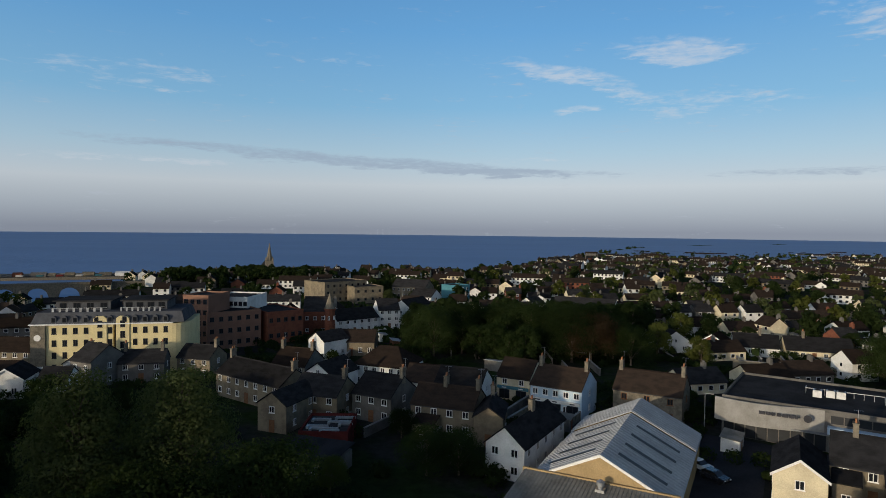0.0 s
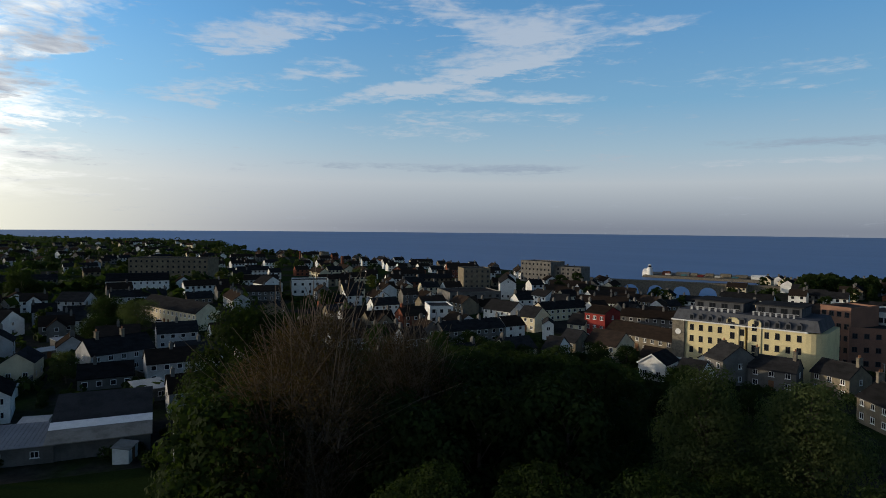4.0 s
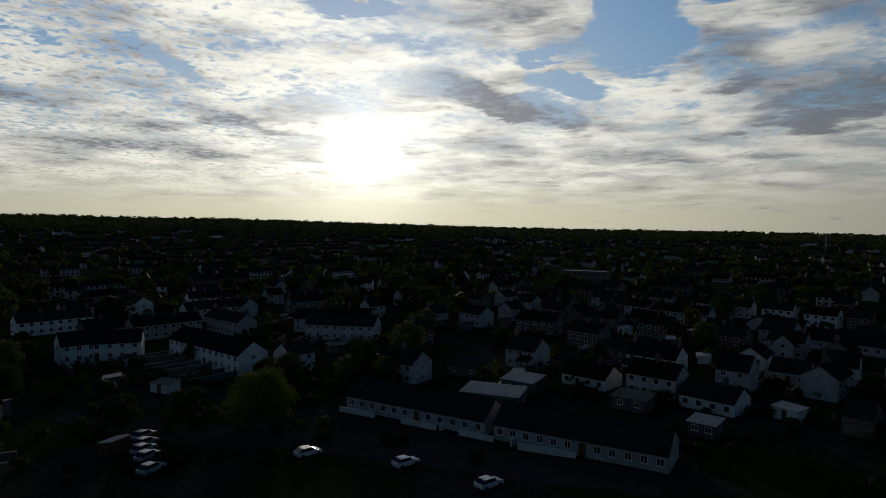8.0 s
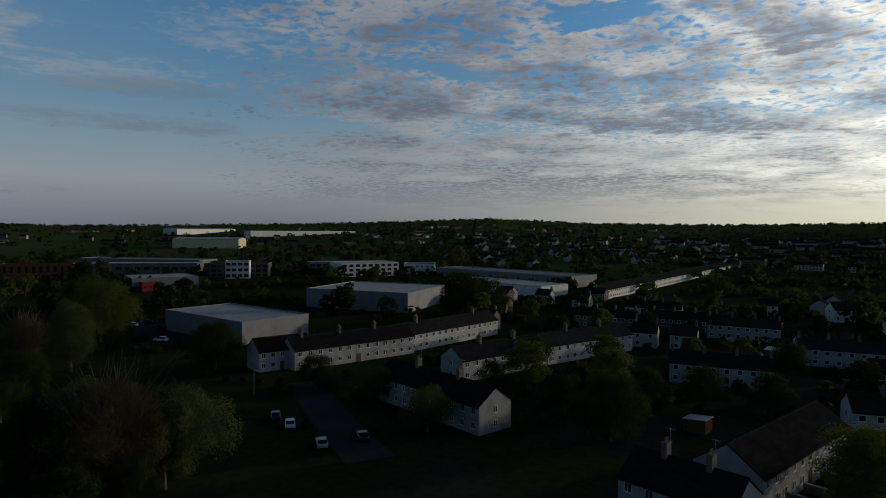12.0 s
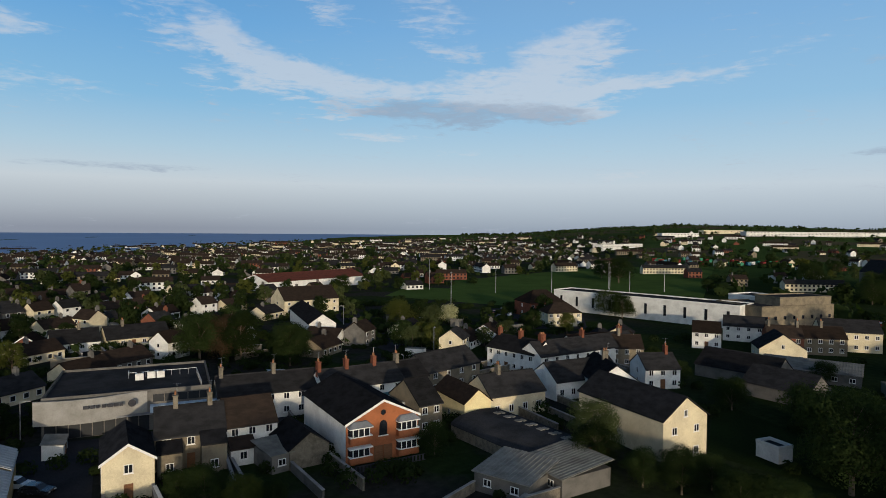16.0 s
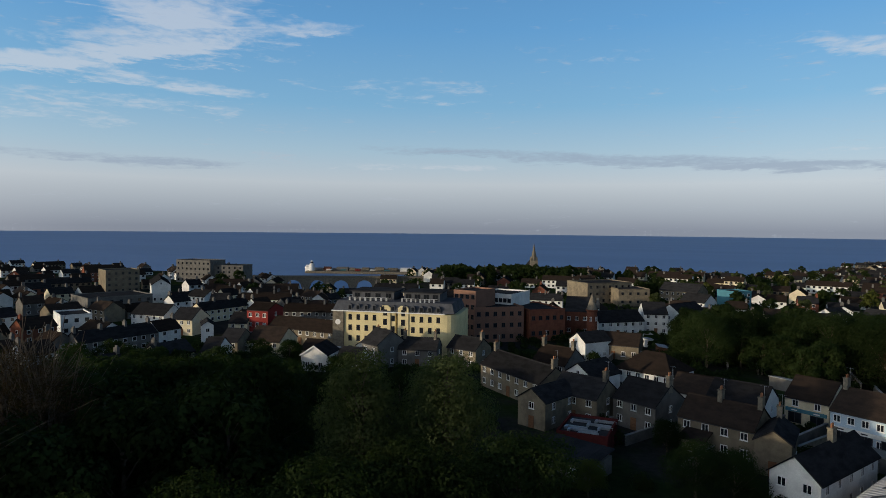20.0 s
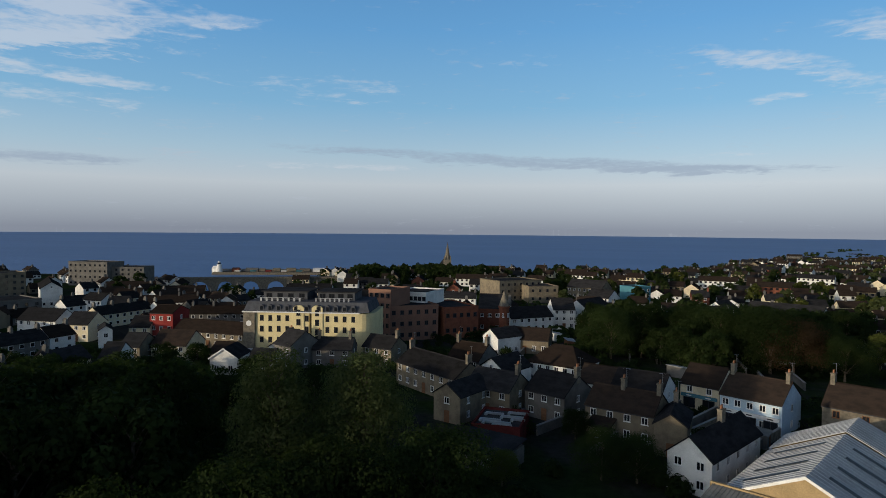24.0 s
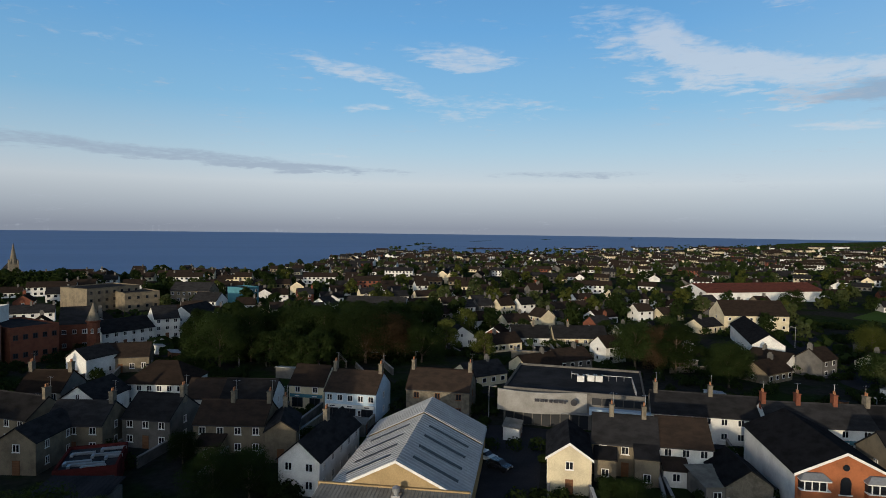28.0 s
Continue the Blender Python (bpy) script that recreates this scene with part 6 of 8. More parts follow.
house(141.69, 31.77, -50.51, 8.3, 8, 4.5, 2.72, 'white', 'slate', 2, 3, stacks=(0.8,), stack_mat='brick')
house(159.07, 45.97, -62.16, 11.4, 8, 5, 2.72, 'beige', 'tile', 2, 4, stacks=(0.5,))
flat_block(370.65, -152.57, -75.43, 22.72, 12, 4.6, 'white', 'felt', 1, 4, label='low white flat-roofed building of one storey')
flat_block(898.39, -161.38, -42.19, 93.22, 20, 7.6, 'beige', 'felt', 1, 8, label='low beige flat-roofed building of one storey')
house(557.59, -73.27, -144.54, 29.47, 12, 13, 9.0, 'cream', 'slate', 1, 2, gable=True, trim=True, name='church', label='pale stone church gable with a steep roof', category='church')
flat_block(1338.38, 256.53, -43.89, 87.12, 16, 7.6, 'white', 'felt', 2, 26, label='white flat-roofed building of two storeys')
flat_block(957.37, 267.18, -10.34, 135.06, 16, 6.6, 'white', 'felt', 1, 40, label='low white flat-roofed building of one storey')
flat_block(1540.9, 201.75, -39.43, 114.14, 16, 7.6, 'cream', 'felt', 2, 34, label='cream flat-roofed building of two storeys')
flat_block(1299.17, -151.01, -49.06, 137.41, 18, 6.6, 'white', 'felt', 1, 40, label='low white flat-roofed building of one storey')
flat_block(1685.58, -358.84, -79.14, 186.4, 20, 7.6, 'beige', 'felt', 1, 55, label='low beige flat-roofed building of one storey')

# trailers in the yard beyond the playing field
trailer(698.55, 160.07, 1, 'redpaint')
trailer(692.82, 154.53, -9, 'trailer_green')
trailer(679.52, 148.88, -3, 'redpaint')
trailer(669.54, 142.81, 4, 'teal')
trailer(700.31, 144.57, 9, 'white')
trailer(690.07, 139.84, 16, 'trailer_green')
trailer(682.94, 134.15, 10, 'redpaint')
trailer(681.7, 130.92, 7, 'redpaint')
trailer(727.99, 135.32, 15, 'trailer_green')
trailer(684.03, 123.27, 16, 'redpaint')
trailer(671.78, 117.05, 1, 'teal')
trailer(701.09, 118.08, 18, 'white')
trailer(723.85, 117.73, -6, 'trailer_green')
trailer(668.89, 106.26, 3, 'redpaint')
trailer(710.4, 108.12, 5, 'redpaint')
trailer(707.14, 104.09, 7, 'trailer_green')
trailer(672.26, 94.98, 10, 'redpaint')
trailer(675.06, 91.04, 19, 'teal')
trailer(719.63, 93.32, 15, 'white')
trailer(671.86, 82.99, 7, 'trailer_green')
trailer(716.39, 84.73, 14, 'redpaint')
trailer(711.4, 80.35, -9, 'redpaint')
trailer(666.22, 71.12, -8, 'trailer_green')
trailer(702.94, 71.01, -6, 'redpaint')
trailer(679.69, 65.64, 16, 'teal')
trailer(689.44, 63, -9, 'white')
trailer(708.04, 59.42, 16, 'trailer_green')
trailer(696.29, 53.98, 19, 'redpaint')
trailer(725.44, 53.13, 7, 'redpaint')
trailer(716.98, 48.83, 2, 'trailer_green')
trailer(719.76, 43.78, -9, 'redpaint')
trailer(708.74, 38.52, 18, 'teal')
trailer(704.34, 34.09, 3, 'white')
trailer(686.47, 29.84, 7, 'trailer_green')

# industrial estate
flat_block(234.00, -394.09, -124.20, 46.0, 22, 9.5, 'white', 'metalroof', 3, 9, win=(3.2, 1.9), name='office_block', label='pale three-storey office block with window bands', category='office')
flat_block(405.86, -340.37, -143.20, 80.0, 28, 7.5, 'grey', 'metalroof', 1, 12, win=(4.0, 2.0), name='warehouse', category='warehouse', label='long dark warehouse with a pale roof edge')
flat_block(313.42, -341.44, -147.20, 44.0, 24, 9.5, 'grey', 'felt', 3, 10, win=(3.2, 2.0), name='office_block', label='dark glazed three-storey office block', category='office')
flat_block(304.10, -332.44, -147.20, 16.0, 8, 12.0, 'white', 'felt', 3, 4, win=(3.0, 2.0), name='office_block', label='pale stair block of the offices', category='office')
house(672.04, -669.02, -151.20, 92.0, 46, 13, 2.4, 'cream', 'metalroof', 1, 8, name='warehouse', category='warehouse', label='cream warehouse with a low pale roof')
flat_block(821.62, -1105.75, -111.20, 260.0, 30, 9.0, 'white', 'metalroof', 0, 0, name='warehouse', category='warehouse', label='long white warehouse with a pale roof')
flat_block(456.58, -292.23, -132.20, 45.0, 14, 8.0, 'brick', 'felt', 1, 10, win=(2.0, 4.5), name='office_block', label='brown brick office with tall windows', category='office')
flat_block(288.67, -248.00, -115.20, 9.0, 6, 4.6, 'redpaint', 'felt', 1, 3, label='small red-painted loading building')
flat_block(212.71, -431.55, -156.20, 24.0, 20, 8.0, 'white', 'felt', 2, 6, label='white flat-roofed building of two storeys')
flat_block(266.25, -420.67, -129.20, 70.0, 20, 8.0, 'grey', 'metalroof', 2, 14, win=(3.6, 1.6), name='office_block', label='long low grey office with window bands', category='office')
flat_block(1992.59, -2430.52, -106.01, 327.52, 30, 8.6, 'greysheet', 'metalroof', 0, 0, name='warehouse', category='warehouse', label='flat-roofed warehouse clad in grey sheet')
house(97.81, -125.83, -117.97, 14.53, 8, 5, 2.72, 'offwhite', 'tile', 2, 6)
house(1082.44, -1087.96, -69.49, 303.17, 30, 9, 2, 'white', 'greysheet', 0, 0, name='warehouse', category='warehouse')
flat_block(475.61, -393.24, -165.29, 121.22, 30, 6.6, 'greysheet', 'greysheet', 0, 0, name='warehouse', category='warehouse', label='flat-roofed warehouse clad in grey sheet')
flat_block(288.55, -258.45, -121.17, 35.35, 30, 6.6, 'greysheet', 'metalroof', 0, 0, name='warehouse', category='warehouse', label='flat-roofed warehouse clad in grey sheet')
flat_block(127.58, -158.46, -103.45, 25.79, 45, 6.6, 'greysheet', 'metalroof', 0, 0, name='warehouse', category='warehouse', label='flat-roofed warehouse clad in grey sheet')
flat_block(145.25, -233.00, -176.77, 50.62, 45, 8.1, 'greysheet', 'metalroof', 0, 0, name='warehouse', category='warehouse', label='flat-roofed warehouse clad in grey sheet')
flat_block(139.95, -407.11, 159.48, 119.82, 30, 6.6, 'greysheet', 'greysheet', 1, 10, name='warehouse', category='warehouse', label='flat-roofed warehouse clad in grey sheet with one row of windows')
flat_block(117.03, -333.04, 158.96, 67.81, 25, 5.6, 'white', 'metalroof', 0, 0, name='warehouse', category='warehouse', label='plain white flat-roofed building without windows')

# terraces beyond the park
# offwhite here carries the shade of the sunless fronts in its colour
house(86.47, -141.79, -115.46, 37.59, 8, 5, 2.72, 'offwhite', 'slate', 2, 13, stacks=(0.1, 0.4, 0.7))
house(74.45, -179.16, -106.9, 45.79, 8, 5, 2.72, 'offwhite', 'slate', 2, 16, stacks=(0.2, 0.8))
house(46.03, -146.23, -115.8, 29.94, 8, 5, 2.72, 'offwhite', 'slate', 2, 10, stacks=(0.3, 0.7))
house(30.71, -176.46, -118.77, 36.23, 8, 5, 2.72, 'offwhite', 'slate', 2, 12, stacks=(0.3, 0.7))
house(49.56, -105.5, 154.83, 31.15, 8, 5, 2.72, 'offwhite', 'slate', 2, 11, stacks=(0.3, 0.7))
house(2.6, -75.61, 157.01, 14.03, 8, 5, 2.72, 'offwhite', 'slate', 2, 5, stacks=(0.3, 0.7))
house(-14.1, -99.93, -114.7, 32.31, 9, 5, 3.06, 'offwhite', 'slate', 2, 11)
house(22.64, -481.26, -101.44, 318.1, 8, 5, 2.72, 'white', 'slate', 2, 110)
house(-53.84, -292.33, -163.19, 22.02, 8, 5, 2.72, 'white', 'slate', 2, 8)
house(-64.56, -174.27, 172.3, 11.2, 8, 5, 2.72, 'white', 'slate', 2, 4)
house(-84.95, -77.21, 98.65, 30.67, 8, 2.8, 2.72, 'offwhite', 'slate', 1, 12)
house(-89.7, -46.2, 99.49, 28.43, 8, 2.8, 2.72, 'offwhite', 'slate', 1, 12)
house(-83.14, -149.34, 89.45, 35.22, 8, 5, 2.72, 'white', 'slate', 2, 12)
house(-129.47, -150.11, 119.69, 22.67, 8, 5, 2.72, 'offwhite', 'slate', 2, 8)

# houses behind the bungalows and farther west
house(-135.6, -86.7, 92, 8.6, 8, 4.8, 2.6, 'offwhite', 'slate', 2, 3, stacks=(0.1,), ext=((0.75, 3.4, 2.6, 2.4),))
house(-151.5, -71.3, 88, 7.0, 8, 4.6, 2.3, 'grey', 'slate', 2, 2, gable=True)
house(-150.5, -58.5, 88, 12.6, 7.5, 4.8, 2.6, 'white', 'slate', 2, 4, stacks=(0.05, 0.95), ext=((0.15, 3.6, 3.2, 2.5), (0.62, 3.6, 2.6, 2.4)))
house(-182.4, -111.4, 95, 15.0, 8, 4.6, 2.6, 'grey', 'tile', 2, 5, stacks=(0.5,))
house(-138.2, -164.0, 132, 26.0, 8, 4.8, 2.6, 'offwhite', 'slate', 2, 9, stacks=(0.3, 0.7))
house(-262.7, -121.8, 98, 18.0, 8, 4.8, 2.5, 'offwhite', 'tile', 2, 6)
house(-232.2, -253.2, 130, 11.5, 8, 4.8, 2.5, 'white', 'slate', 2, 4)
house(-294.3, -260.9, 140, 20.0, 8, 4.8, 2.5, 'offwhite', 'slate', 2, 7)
flat_block(-376.0, -195.0, 108, 31.0, 16, 7.0, 'grey', 'metalroof', 2, 8, label='grey two-storey flat-roofed school building')
house(-68.5, -173.0, 150, 18.0, 8, 4.8, 2.6, 'white', 'slate', 2, 6)
sheet_shed(-115.0, -74.0, 95, 7.6, 6, 2.5, 'metalroof')
sheet_shed(-119.0, -92.0, 100, 9.0, 7, 2.4, 'felt')
sheet_shed(-118.5, -50.0, 92, 7.0, 5, 2.4, 'fibre')
sheet_shed(-112.0, -34.0, 88, 4.6, 4, 2.3, 'metalroof')

# houses towards the north
house(-147.35, -38.88, 89.76, 7, 8, 5, 2.72, 'offwhite', 'slate', 2, 2)
house(-168.06, -40.28, 90.39, 6.72, 9, 4.5, 2.28, 'white', 'slate', 2, 2, gable=True)
house(-214.01, -44.68, 81.1, 9.81, 8, 5, 2.72, 'offwhite', 'slate', 2, 3)
house(-216.2, -24.4, 82.56, 32.13, 8, 3, 2.72, 'offwhite', 'slate', 1, 11)
house(-171.04, -21.58, 92.04, 6.88, 8, 4.5, 2.72, 'white', 'slate', 2, 2)
house(-163.04, -30.94, 86.13, 8.29, 7, 3, 2.38, 'offwhite', 'slate', 1, 3)
house(-130.53, -13.67, 83.47, 4.64, 7, 3.5, 2.38, 'stone', 'slate', 0, 0)
house(-143.11, -6.1, 96.8, 6.81, 9, 5.3, 3.06, 'offwhite', 'slate', 2, 2)
house(-138.12, -0.03, 84.06, 5.65, 10, 5, 1.92, 'white', 'slate', 2, 2, gable=True)
house(-170.24, -3.67, 120.91, 12.26, 9, 4.5, 3.06, 'offwhite', 'slate', 2, 4)
house(-170.88, 4.75, 74.35, 6.58, 9, 4.5, 2.24, 'cream', 'slate', 1, 2, gable=True)
house(-168.48, 26.19, 104.33, 15.01, 9, 5.3, 3.06, 'offwhite', 'slate', 2, 5, stacks=(0.2, 0.6))
house(-238.74, 50.89, 14.9, 40.34, 9, 6, 3.06, 'cream', 'slate', 2, 14)
house(-243, -2.69, 43.98, 14.93, 9, 5, 3.06, 'white', 'slate', 2, 5)
house(-288, 25.55, 52.9, 11.72, 9, 5, 3.06, 'offwhite', 'slate', 2, 4)
flat_block(-425.96, 92.07, 54.6, 50.56, 20, 13.6, 'beige', 'felt', 4, 15, label='beige flat-roofed building of four storeys')
house(-358.75, 62.7, 77.83, 30.08, 10, 6, 3.4, 'white', 'slate', 2, 10)
house(-308.49, 116.77, 94.92, 10.6, 12, 6, 3.6, 'white', 'slate', 2, 4, gable=True)
flat_block(-299.09, 132.84, 67.06, 18.51, 14, 7.6, 'white', 'felt', 2, 5, label='white flat-roofed building of two storeys')

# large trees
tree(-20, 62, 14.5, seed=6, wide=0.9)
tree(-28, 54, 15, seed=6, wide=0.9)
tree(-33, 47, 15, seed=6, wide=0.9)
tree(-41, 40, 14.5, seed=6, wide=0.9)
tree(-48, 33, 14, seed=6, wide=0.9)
tree(-39.3, 63.1, 20.8, seed=1, kind='poplar', wide=0.43, leaf_mat='leaf_mid', label='tall poplar in grey-green leaf', leaves=34000, leaf=0.12, count=44)
tree(-31.3, 69.4, 20.5, seed=2, kind='poplar', wide=0.5, leaf_mat='leaf_mid', label='tall poplar in grey-green leaf', leaves=34000, leaf=0.12, count=44)
tree(-37.3, 71.6, 11.5, seed=1, kind='poplar', wide=0.55, leaf_mat='leaf_mid', label='tall poplar in grey-green leaf', leaves=34000, leaf=0.12, count=44)
tree(-70.46, 30.68, 25.7, seed=3, kind='poplar', wide=0.72, leaf_mat='leaf_brown', leaves=34000, leaf=0.085, twigs=16, count=40, label='tall half-bare poplar with brown buds')
tree(-72.94, 46.95, 21.4, seed=3, kind='poplar', wide=0.72, leaf_mat='leaf_brown', leaves=34000, leaf=0.085, twigs=16, count=40, label='tall half-bare poplar with brown buds')
tree(-91.61, 31.54, 24.1, seed=4, wide=0.8)
tree(85.72, -16.28, 17.2, seed=5, kind='poplar', wide=0.72, leaf_mat='leaf_light', leaves=26000, leaf=0.12, twigs=6, count=34, label='spreading tree with fresh yellow-green leaves')
tree(97.21, -2.48, 14.3, seed=6, wide=1.15)
tree(122.77, -39.78, 11.6, seed=7, wide=1.15, leaf_mat='leaf_light')
tree(76.85, -49.49, 13.9, seed=8, wide=0.75)
tree(72.87, -52.43, 15.7, seed=9, wide=0.7, leaf_mat='leaf_mid')
tree(68.55, -53.82, 16.2, seed=3, kind='poplar', wide=0.72, leaf_mat='leaf_brown', leaves=34000, leaf=0.085, twigs=16, count=40)
tree(70.67, -60.64, 14.1, seed=6, wide=0.7)
tree(65.98, -59.89, 11.9, seed=5, wide=0.75, leaf_mat='leaf_mid')
tree(65.36, -45.89, 8.0, seed=7, wide=0.9)
tree(63.66, -52.19, 7.3, seed=4, wide=0.9)
tree(84.5, 22.0, 5.2, seed=8, wide=1.15, leaf_mat='leaf')
tree(80.26, 9.35, 6.0, seed=9, wide=1.15)
tree(189.1, -80.87, 21.8, seed=5, kind='poplar', wide=0.72, leaf_mat='leaf_light', leaves=26000, leaf=0.12, twigs=6, count=34)
tree(155.56, -97.47, 13.1, seed=3, kind='poplar', wide=0.72, leaf_mat='leaf_brown', leaves=34000, leaf=0.085, twigs=16, count=40)
tree(142.96, -100.07, 17.2, seed=1, kind='poplar', wide=0.55, leaf_mat='leaf_mid', label='tall poplar in grey-green leaf', leaves=34000, leaf=0.12, count=44)
tree(159.51, -81.44, 10.6, seed=6, wide=0.7)
tree(219.73, -160.06, 17.0, seed=8, wide=1.15)
tree(113.04, -117.29, 11.9, seed=7, wide=1.15)
tree(175.61, 128.88, 10.5, seed=7, wide=1.15, leaf_mat='leaf_light')
tree(198.36, 122.33, 7.1, seed=9, wide=1.1, leaf_mat='blossom', label='hawthorn in white blossom')
tree(102.6, 141.04, 13.3, seed=6, wide=0.9)
tree(108.85, 132.36, 13.2, seed=4, wide=0.8)
tree(112.24, 117.88, 10.9, seed=8, wide=1.1)
tree(-64.66, -93.83, 10.5, seed=7, wide=1.15, leaf_mat='leaf_light')
tree(19.36, 193.44, 11.9, seed=4, wide=1.25, leaf_mat='leaf')
tree(25.06, 180.65, 15.0, seed=5, wide=1.25, leaf_mat='leaf')
tree(32.54, 183.34, 14.9, seed=6, wide=1.25, leaf_mat='leaf')
tree(34.8, 169.19, 15.4, seed=7, wide=1.25, leaf_mat='leaf')
tree(39.99, 169.17, 13.6, seed=8, wide=1.25, leaf_mat='leaf_brown')
tree(47, 172.27, 12.0, seed=4, wide=1.25, leaf_mat='leaf')
tree(49.97, 165.66, 10.3, seed=5, wide=1.25, leaf_mat='leaf')

# trees close under the viewpoint, unseen, added to throw shade over the near town
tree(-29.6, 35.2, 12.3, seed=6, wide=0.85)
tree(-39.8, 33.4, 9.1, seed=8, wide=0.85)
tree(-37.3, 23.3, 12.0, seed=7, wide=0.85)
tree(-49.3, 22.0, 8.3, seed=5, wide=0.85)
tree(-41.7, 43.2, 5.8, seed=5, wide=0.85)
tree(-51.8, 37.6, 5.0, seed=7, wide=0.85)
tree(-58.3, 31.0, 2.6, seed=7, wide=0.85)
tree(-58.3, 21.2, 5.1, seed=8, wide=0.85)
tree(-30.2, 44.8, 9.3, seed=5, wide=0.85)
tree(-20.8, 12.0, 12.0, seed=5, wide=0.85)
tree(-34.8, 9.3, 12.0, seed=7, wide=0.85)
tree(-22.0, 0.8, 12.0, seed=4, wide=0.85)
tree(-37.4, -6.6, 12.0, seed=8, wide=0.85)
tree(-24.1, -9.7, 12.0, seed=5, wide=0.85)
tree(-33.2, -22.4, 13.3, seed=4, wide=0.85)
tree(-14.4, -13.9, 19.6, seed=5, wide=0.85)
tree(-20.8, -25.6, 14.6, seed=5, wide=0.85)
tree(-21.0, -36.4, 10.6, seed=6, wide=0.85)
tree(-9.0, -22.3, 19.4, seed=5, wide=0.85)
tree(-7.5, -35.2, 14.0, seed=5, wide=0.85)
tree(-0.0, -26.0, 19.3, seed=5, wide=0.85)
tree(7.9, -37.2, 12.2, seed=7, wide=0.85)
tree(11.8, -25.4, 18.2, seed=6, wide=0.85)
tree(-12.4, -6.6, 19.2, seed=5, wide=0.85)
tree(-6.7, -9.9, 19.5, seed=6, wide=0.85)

# the hall with the pale sheet roof
hall(17.81, 74.81, -27.7, 28.82)

# the hotel
hotel(-82.3, 152.3, 12.15, 35.6)

# church with a spire by the shore
spire_church(-138.64, 503.22, 26.9)

# harbour
lighthouse(-350.29, 490.13, 13.6)
pier(-356.15, 492.08, -255.98, 528.52)
viaduct(-268.91, 341.26, -184.44, 385.38, 1.0)

# stacks, tower and mast on the skyline
factory_chimney(-590.35, 251.92, 11.6, 1.1)
factory_chimney(-536.92, 271.86, 8.8, 1.3)
round_tower(-634.92, 299.09, 8.7)
radio_mast(-1089.29, -165.73, 27.7)
brick_turret(-37.65, 203.35, 14.9)

# bank front, orange brick front and shop fronts
bank_front(59.73, 102.48, -34.76, 26.1)
orange_front(73.05, 58.19, -28.02, 12.04)

# sheds
sheet_shed(167.85, 4.2, -93.4, 21.11, 10, 2.6, 'fibre')
sheet_shed(162.6, -21.95, -82.36, 8.53, 8, 2.6, 'fibre')
sheet_shed(62.79, 67.05, -16.43, 6.41, 6, 2.6, 'fibre')
sheet_shed(-21.73, 88.2, -18.89, 9.3, 7, 2.6, 'felt')
sheet_shed(-138.05, 26.85, 94.78, 5.85, 6, 2.6, 'metalroof')
sheet_shed(-101.93, -71.84, 107.25, 11.9, 6, 2.6, 'metalroof')
barrel_shed(85.01, 30.88, -22.16, 12.15, 24)
sheet_shed(76.5, 33.98, -116.35, 9.03, 9, 2.6, 'fibre')
sheet_shed(70.66, 36.97, -94.44, 8.34, 8, 2.6, 'fibre')
sheet_shed(-112.91, 2.88, 73.35, 9.88, 9, 2.6, 'greysheet')
farm_shed(-110.36, 13.66, 78.58, 14.24)

# roads, greens and yards
strip('road', [(2.23, 119.08), (10.88, 119.12), (21.86, 116.72), (32.16, 111.2), (43.85, 105.11), (63.64, 93.23), (78.51, 89.61), (98.97, 82.64), (125.03, 74.99)], 9, M['asphalt'], 'grey asphalt main street between shops')
strip('road', [(47.77, 102.02), (41.94, 91.24), (33.42, 76.32)], 9, M['asphalt'], 'dark asphalt side road beside the hall')
strip('road', [(137.14, 72.03), (144.12, 97.89), (147.71, 109.73), (164.25, 133.17), (192.6, 167.29), (236.66, 216.29)], 11, M['asphalt'], 'asphalt road curving past the playing field')
strip('road', [(-46.38, -129.27), (-52.78, -104.43), (-67.72, -81.86), (-77.9, -55.34), (-88.02, -31.94)], 10, M['asphalt'], 'dark asphalt road along the bungalows')
strip('road', [(86.01, -116.6), (61.83, -94.44), (46.34, -81.08)], 8, M['asphalt'], 'dark asphalt road along the terrace')
strip('road', [(129.15, -33.74), (173.32, -42.86), (208.51, -49.63), (271.79, -55.69), (336.2, -50.12)], 7, M['asphalt'], 'asphalt road by the old mill')
strip('path', [(81.7, 3.28), (85.37, -5.73), (94.79, -13.53), (102.64, -15.69)], 4, M['asphalt'], 'dark asphalt lane along a white wall', category='path')
patch('playing_field', [(261.82, 200.46), (262.84, 100.45), (326.75, 164.52), (312.65, 221.31)], M['field'], 'mown green playing field')
patch('playing_field', [(292, 181.37), (337.5, 54.86), (597.74, 87.22), (591.14, 176.59), (370.47, 221.4)], M['field'], 'mown green playing field')
patch('lawn', [(79.4, -5.26), (69.74, -41.17), (117.39, -60.7), (231.41, -108.99), (270.59, -164.2), (279.64, -122.54), (185.82, -71.53), (109.24, -28.47)], M['grass'], 'dark mown park lawn')
patch('lawn', [(-96.29, -29.4), (-79.9, 23.74), (-99.46, 26.63), (-115.63, -35.37)], M['grass'], 'dark green rough meadow')
patch('lawn', [(102.75, 16.48), (96.62, -6.63), (113.87, -3.93), (138.25, 20.44)], M['grass'], 'rough lawn behind a white wall')
patch('car_park', [(160.88, -131.89), (132.52, -141.94), (208.32, -209.9), (201.66, -167.58)], M['asphalt'], 'grey car park beside warehouses')
patch('car_park', [(191.25, 107.43), (217.43, 74.7), (264.52, 93.11), (249.7, 131.54)], M['asphalt'], 'grey pub car park with rows of cars')

